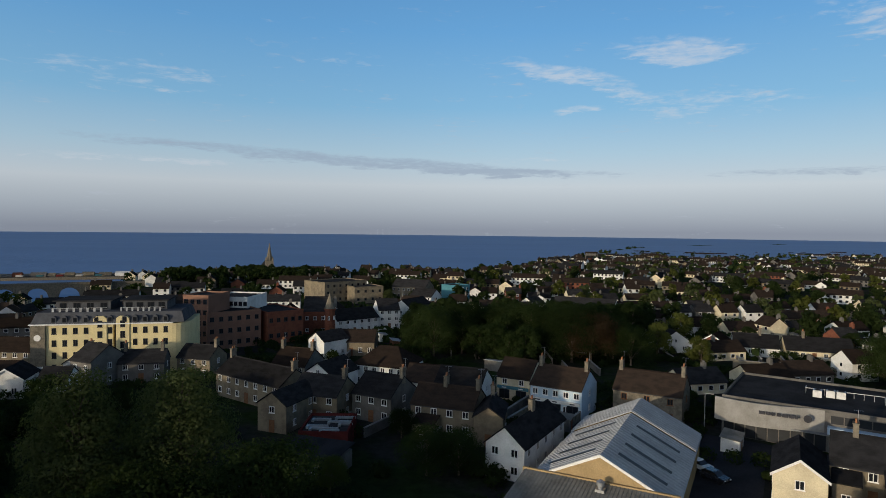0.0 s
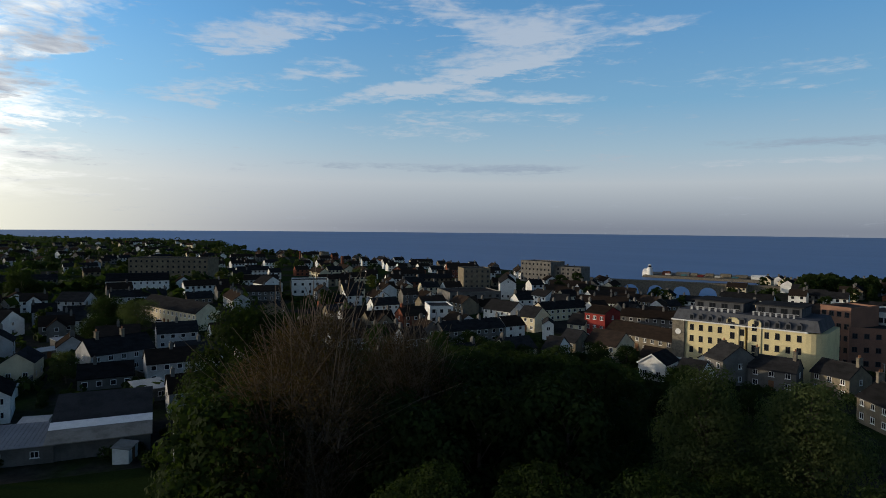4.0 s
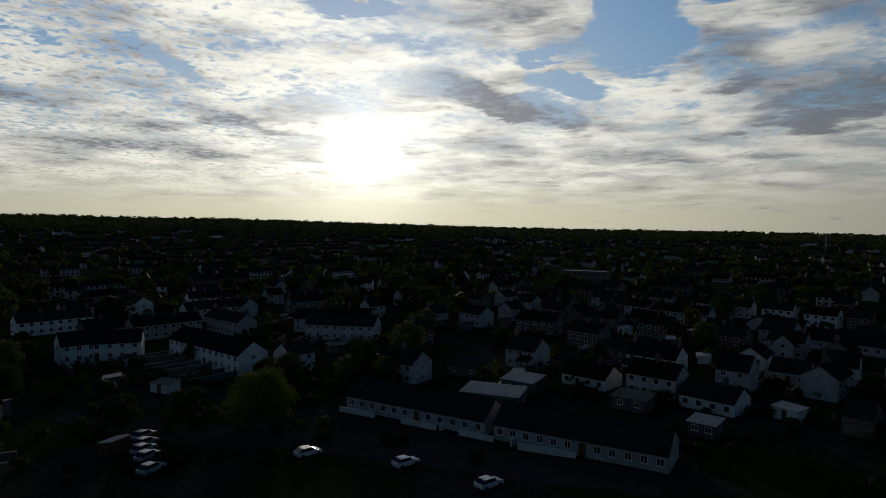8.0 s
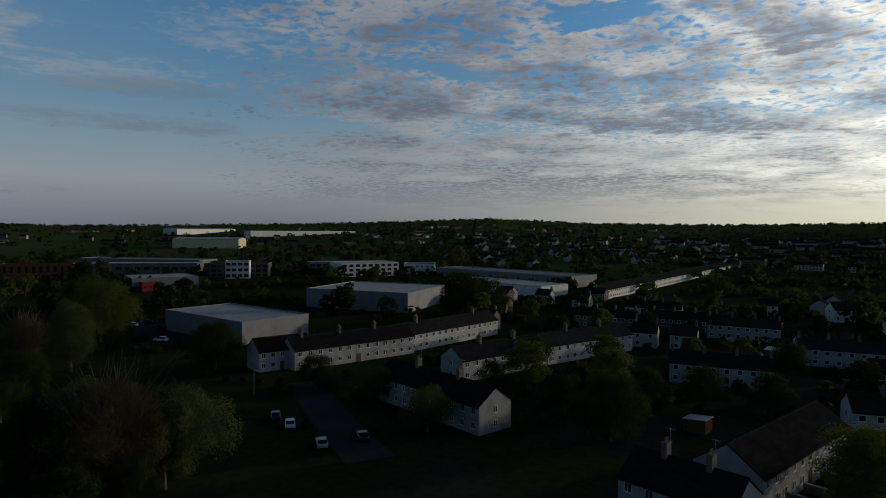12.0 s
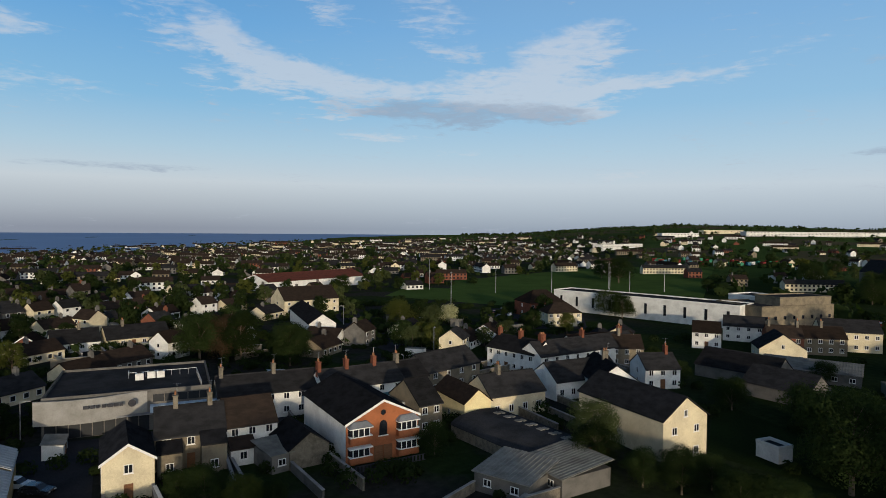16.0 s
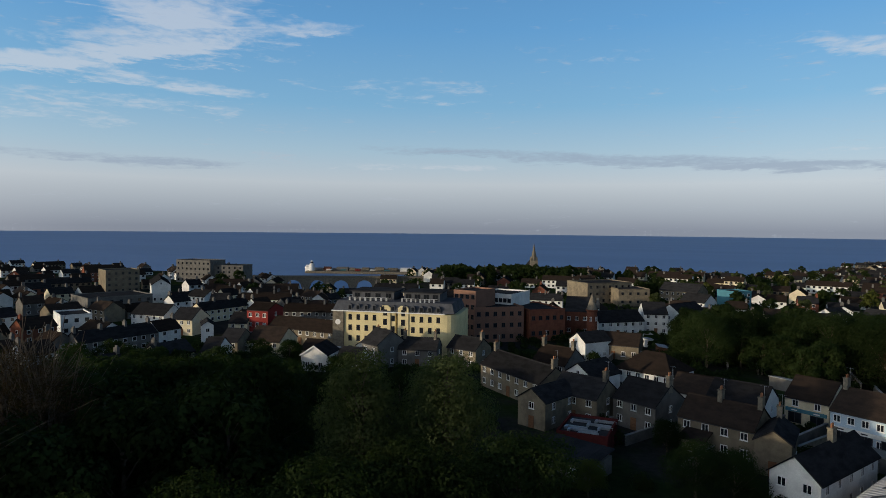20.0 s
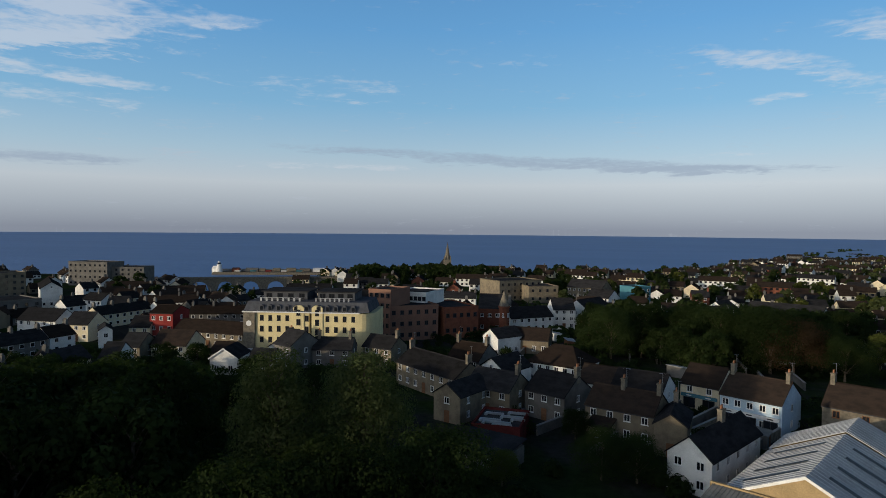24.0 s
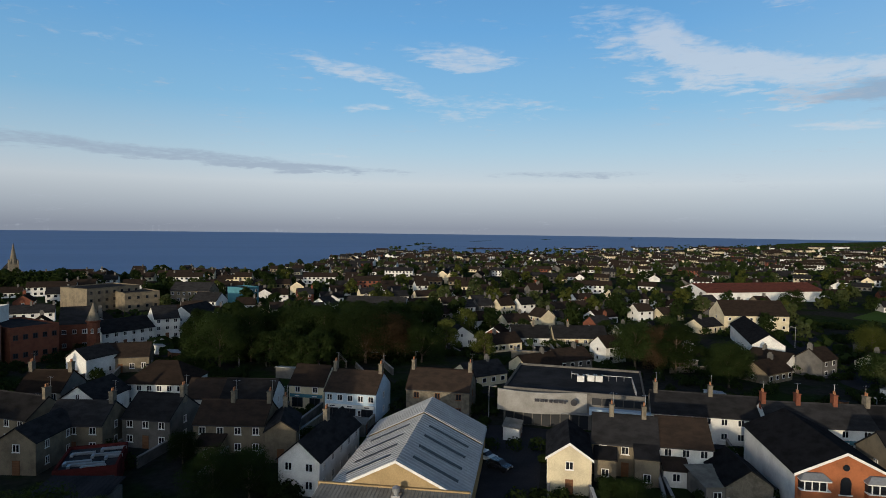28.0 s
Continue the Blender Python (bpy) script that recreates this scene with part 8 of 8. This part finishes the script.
garden_wall(-167.73, -43.44, -156.03, -43.36, 1.4, 'stone', 'old grey garden wall behind a terrace')
garden_wall(-167.78, -37.12, -156.08, -37.04, 1.7, 'stone', 'old grey garden wall behind a terrace')
garden_wall(-170.62, -24.81, -158.93, -24.39, 1.4, 'stone', 'old grey garden wall behind a terrace')
garden_wall(-170.85, -18.33, -159.16, -17.91, 1.7, 'grey', 'old grey garden wall behind a terrace')
garden_wall(-163.01, -34.9, -155.32, -35.42, 1.4, 'grey', 'old grey garden wall behind a terrace')
garden_wall(-162.47, -27.03, -150.8, -27.82, 1.7, 'stone', 'old grey garden wall behind a terrace')
garden_wall(-142.44, -9.25, -130.82, -7.86, 1.4, 'stone', 'old grey garden wall behind a terrace')
garden_wall(-143.19, -2.89, -131.58, -1.5, 1.7, 'stone', 'old grey garden wall behind a terrace')
garden_wall(-166.93, -8.6, -156.9, -2.59, 1.4, 'stone', 'old grey garden wall behind a terrace')
garden_wall(-169.98, -3.51, -159.94, 2.5, 1.7, 'grey', 'old grey garden wall behind a terrace')
garden_wall(-173.03, 1.57, -162.99, 7.58, 1.2, 'stone', 'old grey garden wall behind a terrace')
garden_wall(-171.43, 1.69, -160.16, -1.47, 1.4, 'stone', 'old grey garden wall behind a terrace')
garden_wall(-169.76, 7.64, -158.5, 4.48, 1.7, 'grey', 'old grey garden wall behind a terrace')
garden_wall(-166.39, 19.19, -155.05, 22.09, 1.4, 'grey', 'old grey garden wall behind a terrace')
garden_wall(-168.19, 26.27, -156.86, 29.16, 1.7, 'stone', 'old grey garden wall behind a terrace')
garden_wall(-170, 33.34, -158.67, 36.24, 1.2, 'stone', 'old grey garden wall behind a terrace')
garden_wall(21.51, 176.6, 21.51, 164.9, 1.4, 'grey', 'old grey garden wall behind a terrace')
garden_wall(28.61, 176.6, 28.61, 164.9, 1.7, 'stone', 'old grey garden wall behind a terrace')
garden_wall(29.02, 179.32, 29.02, 167.62, 1.4, 'stone', 'old grey garden wall behind a terrace')
garden_wall(36.07, 179.32, 36.07, 175.62, 1.7, 'stone', 'old grey garden wall behind a terrace')
garden_wall(31.15, 165.04, 31.15, 153.34, 1.4, 'stone', 'old grey garden wall behind a terrace')
garden_wall(38.45, 165.04, 38.45, 153.34, 1.7, 'grey', 'old grey garden wall behind a terrace')
garden_wall(-26.04, 89.35, -29.83, 78.28, 1.4, 'grey', 'old grey garden wall behind a terrace')
garden_wall(74.32, 30.24, 63.83, 35.44, 1.7, 'stone', 'old grey garden wall behind a terrace')
garden_wall(70.67, 40.95, 59.01, 41.85, 1.4, 'stone', 'old grey garden wall behind a terrace')
garden_wall(70.06, 33.04, 58.39, 33.94, 1.7, 'stone', 'old grey garden wall behind a terrace')
garden_wall(1.7, 183.94, 1.7, 172.24, 1.4, 'grey', 'old grey garden wall behind a terrace')
garden_wall(8.6, 183.94, 8.6, 172.24, 1.7, 'stone', 'old grey garden wall behind a terrace')

# ---- suburbs and woods farther off ----
OPEN = [  # x, y, reach: greens, fields and yards that stay free of houses
    (250, 135, 75), (330, 130, 75), (420, 150, 70), (110, -30, 70), (170, -70, 60), (230, -110, 50), (60, -10, 40), (-60, 20, 45), (-75, 90, 45), (-45, 110, 35),
    (-55, 45, 30), (-40, 70, 35), (25, 75, 32), (0, 0, 55), (-88, -8, 28), (27, 193, 42), (48, 185, 25), (5, 190, 30)]


def free(x, y, reach):
    if coast(turn_of(x, y)) - math.hypot(x, y) < reach + 25:
        return False
    return all((x - a) ** 2 + (y - b) ** 2 > (reach + c) ** 2 for a, b, c in TAKEN)


TEMPLATES = {}
FAR_HOUSES = ([], [], [])
FAR_TREES = ([], [], [])
FAR_MATS = ("white", "cream", "beige", "grey", "brick", "slate", "tile", "glass", "offwhite")


def join_far(store, solid, mat, m):
    n = len(store[0])
    store[0].extend([tuple(m @ Vector(v)) for v in solid[0]])
    store[1].extend([tuple(i + n for i in f) for f in solid[1]])
    store[2].extend([mat] * len(solid[1]))


def link_far(name, store, mats, label, category):
    me = bpy.data.meshes.new(name)
    me.from_pydata(store[0], [], store[1])
    for key in mats:
        me.materials.append(M[key])
    me.polygons.foreach_set("material_index", store[2])
    tagged(new(name, me), label, category, kind="stuff")


def far_house(x, y, turn, style, wall, roof):
    """A plain suburban house; those of one style and colour share their meshes."""
    key = (style, wall, roof)
    w, d, h, rise, cols, rows = {"semi": (11.0, 7.2, 4.7, 2.5, 4, 2), "single": (7.5, 6.8, 4.7, 2.5, 2, 2), "bungalow": (11.0, 8.0, 2.6, 2.4, 4, 1), "terrace": (22.0, 7.0, 4.7, 2.4, 8, 2),
                                 "tee": (9.5, 7.0, 4.7, 2.5, 3, 2), "long": (36.0, 7.0, 4.7, 2.3, 14, 2)}[style]
    if math.hypot(x, y) > 320:
        m, wi, ri = pose(x, y, ground(x, y), 0, 0, turn), FAR_MATS.index(wall), FAR_MATS.index(roof)
        s, o = rise / (d / 2), 0.35
        join_far(FAR_HOUSES, prism_x([(0, -3), (d, -3), (d, h), (d / 2, h + rise), (0, h)], -w / 2, w / 2), wi, m)
        join_far(FAR_HOUSES, prism_x([(-o, h - o * s), (-o, h - o * s + 0.22), (d / 2, h + rise + 0.25), (d + o, h - o * s + 0.22), (d + o, h - o * s), (d / 2, h + rise + 0.02)], -w / 2 - 0.2, w / 2 + 0.2), ri, m)
        join_far(FAR_HOUSES, box_data(-0.4, 0.4, d / 2 - 0.6, d / 2 + 0.6, h + rise - 1, h + rise + 1.5), 3, m @ Matrix.Translation((w * 0.3, 0, 0)))
        for q in range(cols):
            for r in range(rows):
                for y0 in (-0.06, d - 0.04):
                    join_far(FAR_HOUSES, box_data(-0.65, 0.65, y0, y0 + 0.1, r * 2.3 + 0.8, r * 2.3 + 2.0), 7, m @ Matrix.Translation((-w / 2 + w * (q + 0.5) / cols, 0, 0)))
        TAKEN.append((x - math.sin(radians(turn)) * d / 2, y + math.cos(radians(turn)) * d / 2, math.hypot(w, d) / 2 * 0.8))
        return None
    if key not in TEMPLATES:
        words = {"white": "white rendered", "offwhite": "shade-toned off-white", "cream": "cream rendered", "beige": "pebbledashed", "grey": "grey rendered", "brick": "red brick", "yellow": "pale yellow"}[wall]
        name = {"bungalow": "bungalow", "terrace": "terrace", "long": "terrace"}.get(style, "house")
        t = thing(name, x, y, turn, label=f"{words} {'bungalow' if style == 'bungalow' else 'two-storey ' + name} with a {'brown tiled' if roof == 'tile' else 'dark slate'} roof", category=name)
        part("wall", prism_x([(0, -3), (d, -3), (d, h), (d / 2, h + rise), (0, h)], -w / 2, w / 2), M[wall], t)
        s, o = rise / (d / 2), 0.35
        part("roof", prism_x([(-o, h - o * s), (-o, h - o * s + 0.22), (d / 2, h + rise + 0.25), (d + o, h - o * s + 0.22), (d + o, h - o * s), (d / 2, h + rise + 0.02)], -w / 2 - 0.2, w / 2 + 0.2), M[roof], t)
        for f in {"semi": (0.5,), "single": (0.05,), "bungalow": (0.3,), "terrace": (0.02, 0.34, 0.66, 0.98), "tee": (0.9,), "long": (0.1, 0.3, 0.5, 0.7, 0.9)}[style]:
            part("chimney", join(box_data(-0.35, 0.35, -0.6, 0.6, -1.0, 1.3), box_data(-0.15, 0.15, -0.4, 0.4, 1.3, 1.7)), M["grey" if wall != "brick" else "brick"], t, (-w / 2 + w * f, d / 2, h + rise), key=("far_chimney", wall == "brick"))
        if style == "tee":
            part("gable", prism([(-2.6, -3), (2.6, -3), (2.6, h - 0.3), (0, h + rise * 0.75), (-2.6, h - 0.3)], -2.5, d / 2), M[wall], t)
            part("gable_roof", prism([(-2.9, h - 0.6), (-2.9, h - 0.35), (0, h + rise * 0.75 + 0.28), (2.9, h - 0.35), (2.9, h - 0.6), (0, h + rise * 0.75 + 0.03)][::-1], -2.8, d / 2), M[roof], t)
        spots = [(-w / 2 + w * (c + 0.5) / cols, -2.5 if style == "tee" and c == 1 else 0, r * 2.3 + 0.75, 1.2, 1.2, 0.0) for c in range(cols) for r in range(rows)]
        spots += [(-w / 2 + w * (c + 0.5) / cols, d, r * 2.3 + 0.8, 1.2, 1.2, math.pi) for c in range(cols) for r in range(rows)]
        spots += [(w / 2, d / 2, r * 2.3 + 0.8, 0.9, 1.1, math.pi / 2) for r in range(rows)]
        far_windows(t, spots)
        TEMPLATES[key] = t
    else:
        t = copy_thing(TEMPLATES[key], pose(x, y, ground(x, y), 0, 0, turn))
    TAKEN.append((x - math.sin(radians(turn)) * d / 2, y + math.cos(radians(turn)) * d / 2, math.hypot(w, d) / 2 * 0.8))
    return t


def district(count, turn0, turn1, near, far, heading, mix, seed, spread=0.0):
    """Houses along parallel streets within a wedge of the land."""
    rng = random.Random(seed)
    made, tries = 0, 0
    while made < count and tries < count * 30:
        tries += 1
        a = rng.uniform(turn0, turn1)
        r = math.sqrt(rng.uniform(near * near, far * far)) if rng.random() < 0.5 else rng.uniform(near, far)
        x, y = -r * math.sin(radians(a)), r * math.cos(radians(a))
        own = heading + 22 * math.sin(x * 0.006 + seed) + 16 * math.cos(y * 0.005)
        c, s = math.cos(radians(own)), math.sin(radians(own))
        u, v = x * c + y * s, -x * s + y * c
        street = round(v / 36) * 36
        v = street + rng.choice((-11, 11)) + rng.uniform(-1.5, 1.5)
        x, y = u * c - v * s, u * s + v * c
        style = rng.choice(mix)
        reach = {"terrace": 12, "long": 17, "semi": 7.5, "bungalow": 7.5}.get(style, 6.5)
        if not free(x, y, reach) or any((x - a) ** 2 + (y - b) ** 2 < (k + reach * 0.7) ** 2 for a, b, k in OPEN):
            continue
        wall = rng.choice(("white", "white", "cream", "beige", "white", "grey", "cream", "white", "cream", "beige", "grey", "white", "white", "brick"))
        # towards the sun, darker wall colours stand in for shade on backlit fronts
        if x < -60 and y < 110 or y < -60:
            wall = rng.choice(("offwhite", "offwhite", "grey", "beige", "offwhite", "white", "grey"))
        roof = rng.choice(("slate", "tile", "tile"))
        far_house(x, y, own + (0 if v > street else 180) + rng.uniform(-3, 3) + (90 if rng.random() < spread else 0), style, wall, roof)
        made += 1
    return made


SMALL = ("semi", "single", "tee", "bungalow")
ROWS = ("terrace", "semi", "terrace", "single")
LOW = ("bungalow", "bungalow", "semi", "tee")
district(85, -66, 4, 180, 330, -22, ("bungalow", "bungalow", "bungalow", "single"), 1, 0.12)
district(640, -72, 2, 320, 1150, -25, ("bungalow", "bungalow", "semi", "bungalow", "terrace"), 2, 0.15)
district(150, -66, -18, 1100, 1900, -30, ("semi", "terrace", "long", "bungalow"), 3, 0.2)
district(95, 0, 44, 200, 590, 15, SMALL + ("terrace",), 4, 0.3)
district(55, 34, 64, 175, 330, 50, SMALL + ("terrace",), 15, 0.3)
district(110, 40, 76, 240, 800, 60, SMALL + ("terrace",), 5, 0.3)
district(70, 72, 122, 150, 320, 90, ROWS + LOW, 6, 0.25)
district(270, 76, 125, 300, 1350, 95, ROWS + LOW, 7, 0.2)
district(52, 122, 200, 135, 330, 150, ROWS, 8, 0.12)
district(310, 122, 205, 320, 1300, 160, ROWS + ("long",), 9, 0.15)
district(110, -104, -68, 420, 1500, -80, SMALL + ("long",), 10, 0.3)
district(70, -175, -104, 900, 1700, -120, ("long", "terrace", "semi"), 12, 0.2)
link_far("distant_houses", FAR_HOUSES, FAR_MATS, "crowded white, cream and brown houses with dark roofs across the distant town", "houses")



def garden_shed(x, y, turn, w, d, h, wall, roof, label):
    t = thing("garden_shed", x, y, turn, label=label, category="shed", group="garden sheds")
    TAKEN.append((x, y, 2.5))
    part("wall", prism_x([(0, -1), (d, -1), (d, h + 0.35), (0, h)], -w / 2, w / 2), M[wall], t)
    part("roof", prism_x([(-0.2, h - 0.02), (d + 0.2, h + 0.4), (d + 0.2, h + 0.5), (-0.2, h + 0.08)], -w / 2 - 0.15, w / 2 + 0.15), M[roof], t)
    door(t, 0, 0, 0.0, 0.8, 1.9)


rng = random.Random(77)
made = 0
while made < 90:
    a, r = (rng.uniform(74, 205), rng.uniform(105, 260)) if made < 55 else (rng.uniform(-70, 12), rng.uniform(95, 240))
    x, y = -r * math.sin(radians(a)), r * math.cos(radians(a))
    if not free(x, y, 2.0):
        continue
    roof = rng.choice(("metalroof", "felt", "fibre", "metalroof"))
    garden_shed(x, y, rng.choice((20, 65, 110, 155)) + rng.uniform(-8, 8), rng.uniform(2.4, 5.5), rng.uniform(2.2, 4.0), rng.uniform(2.0, 2.5), rng.choice(("white", "grey", "wood", "grey")), roof,
                "small garden shed with a " + {"metalroof": "pale sheet", "felt": "dark felt", "fibre": "weathered sheet"}[roof] + " roof")
    made += 1

COLOURS = ("leaf", "leaf", "leaf", "leaf_light", "leaf_mid")


FAR_CROWNS = [join(crown_data(s, clump_list(s, 10.0, 9.0, 14, "round"), 420, 1.35), tube([(0, 0, -0.5), (0, 0, 5.0)], [0.3, 0.15], 5)) for s in range(60, 64)]


def on_field(x, y):
    """The playing fields stay free of trees."""
    return any((x - a) ** 2 + (y - b) ** 2 < k * k for a, b, k in ((270, 150, 62), (330, 130, 62), (400, 150, 62), (460, 140, 60), (540, 130, 50)))


def woods(count, turn0, turn1, near, far, low, high, seed, gap=0.6, colours=COLOURS):
    rng = random.Random(seed)
    made, tries = 0, 0
    while made < count and tries < count * 25:
        tries += 1
        a = rng.uniform(turn0, turn1)
        r = rng.uniform(near, far)
        x, y = -r * math.sin(radians(a)), r * math.cos(radians(a))
        tall = rng.uniform(low, high)
        if not free(x, y, tall * 0.3 * gap) or on_field(x, y):
            continue
        if r > 225:
            TAKEN.append((x, y, tall * 0.25))
            v, f = FAR_CROWNS[rng.randrange(4)]
            join_far(FAR_TREES, (v, f), rng.randrange(len(colours)), pose(x, y, ground(x, y), 0, 0, rng.uniform(0, 360)) @ Matrix.Scale(tall / 10, 4))
            made += 1
            continue
        tree(x, y, tall, "round", rng.randrange(4) + 20, 0.9, rng.choice(colours), leaves=5000, leaf=0.40, count=20)
        made += 1


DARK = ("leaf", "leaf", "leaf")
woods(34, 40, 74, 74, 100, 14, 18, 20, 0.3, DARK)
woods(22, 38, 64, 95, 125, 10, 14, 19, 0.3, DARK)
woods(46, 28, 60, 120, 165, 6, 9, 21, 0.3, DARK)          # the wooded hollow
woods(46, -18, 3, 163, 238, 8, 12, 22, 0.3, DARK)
woods(70, -70, 4, 175, 300, 6, 10, 23, 0.2)
woods(330, -70, 6, 291, 640, 5, 9, 33, 0.1)
woods(260, -70, 0, 600, 1500, 5, 9, 24, 0.2)
woods(60, 4, 44, 300, 590, 5, 9, 25, 0.5, DARK)
woods(130, 11, 24, 390, 480, 7, 10.5, 34, 0.05, DARK)
woods(35, 60, 122, 150, 500, 5, 10, 26)
woods(340, 60, 130, 430, 1500, 5, 10, 27)
woods(70, 122, 205, 110, 430, 6, 11, 28)
woods(560, 125, 215, 430, 1600, 5, 10, 29)
woods(110, -165, -85, 220, 800, 7, 13, 30)
woods(330, -170, -66, 520, 1900, 5, 10, 31)


link_far("distant_trees", FAR_TREES, ("leaf", "leaf", "leaf", "leaf_light", "leaf_mid"), "dark and light green trees among the distant houses", "trees")


def hedge_belts(name, turn0, turn1, near, far, count, seed, label, loose=False, size=1.0):
    """Woods and hedgerows in the distance, one mesh of leaf clumps."""
    rng = np.random.default_rng(seed)
    a = np.radians(rng.uniform(turn0, turn1, count))
    r = near + (far - near) * rng.random(count)
    if not loose:
        r = near + np.round((r - near) / 90) * 90 + rng.normal(size=count) * 7
    verts, faces = [], []
    for ai, ri in zip(a, r):
        x, y = -ri * math.sin(ai), ri * math.cos(ai)
        if coast(math.degrees(ai)) - ri < 40:
            continue
        if on_field(x, y) or loose and not free(x, y, -2.5):
            continue
        z = ground(x, y)
        k = size * rng.uniform(2.4, 4.8) * (1.0 if ri < 2900 else 1.8)
        for _ in range(14):
            d = rng.normal(size=3)
            d /= np.linalg.norm(d)
            c = np.array((x, y, z + k * 0.6)) + d * k * np.array((1.5, 1.5, 0.8))
            p = np.cross(d, rng.normal(size=3))
            p /= np.linalg.norm(p)
            q = np.cross(d + rng.normal(size=3) * 0.4, p)
            s = k * 0.55
            n = len(verts)
            verts += [(c - p * s).tolist(), (c - q * s).tolist(), (c + p * s).tolist(), (c + q * s).tolist()]
            faces.append((n, n + 1, n + 2, n + 3))
    me = link_mesh(name, verts, faces, M["leaf"])
    tagged(new(name, me), label, "woods", kind="stuff")


hedge_belts("distant_hedges", 215, 296, 800, 2900, 1100, 45, "hedgerows between the distant green fields")
hedge_belts("distant_woods", 92, 215, 700, 2900, 3000, 41, "hedgerows and woods across the distant farmland")
hedge_belts("horizon_woods", 92, 300, 2900, 4800, 2600, 46, "dark woods along the far horizon")
hedge_belts("park_belts", 212, 280, 300, 800, 420, 47, "belts of trees and hedges round the park and the yards")
hedge_belts("suburb_hedges", 72, 208, 300, 900, 1300, 44, "dark hedges and trees between the suburban streets")
hedge_belts("headland_trees", -70, -14, 500, 2400, 900, 42, "trees among the distant houses of the headland")
hedge_belts("garden_trees", -72, 30, 190, 900, 1150, 48, "dark hedges and small trees between the houses of the town", True, 0.5)
hedge_belts("western_hedges", 70, 208, 130, 420, 700, 49, "dark hedges and small trees between the suburban gardens", True, 0.5)
hedge_belts("northern_trees", 64, 94, 500, 2200, 500, 43, "hedges and trees along the northern coast")


def bushes(name, turn0, turn1, near, far, count, seed, label):
    """Garden shrubs and hedges, one mesh of leaves."""
    rng = random.Random(seed)
    verts, faces = [], []
    made = 0
    for _ in range(count * 6):
        if made >= count:
            break
        a, r = rng.uniform(turn0, turn1), math.sqrt(rng.uniform(near ** 2, far ** 2))
        x, y = -r * math.sin(radians(a)), r * math.cos(radians(a))
        if not free(x, y, -2.0):
            continue
        made += 1
        k = rng.uniform(0.8, 2.0)
        along = rng.uniform(0, math.pi)
        long = rng.choice((0, 0, 1.5, 4.0))
        clumps = [(math.cos(along) * long * q, math.sin(along) * long * q, k * 0.6, k) for q in ((-1, 0, 1) if long else (0,))]
        v, f = crown_data(made, clumps, 170 * len(clumps), 0.46)
        n, z = len(verts), ground(x, y)
        verts += [(p[0] + x, p[1] + y, p[2] + z) for p in v]
        faces += [tuple(i + n for i in q) for q in f]
    me = link_mesh(name, verts, faces, M["leaf"])
    tagged(new(name, me), label, "shrubs", kind="stuff")


bushes("garden_shrubs", -72, 20, 75, 300, 900, 51, "dark green shrubs and hedges in the gardens behind the shops")
bushes("garden_hedges", 64, 205, 95, 360, 900, 52, "dark hedges and shrubs between the suburban gardens")
bushes("park_scrub", 20, 64, 60, 200, 260, 53, "dense dark scrub in the wooded hollow")
bushes("field_scrub", -150, -72, 90, 330, 260, 54, "low scrub along the edges of the park")
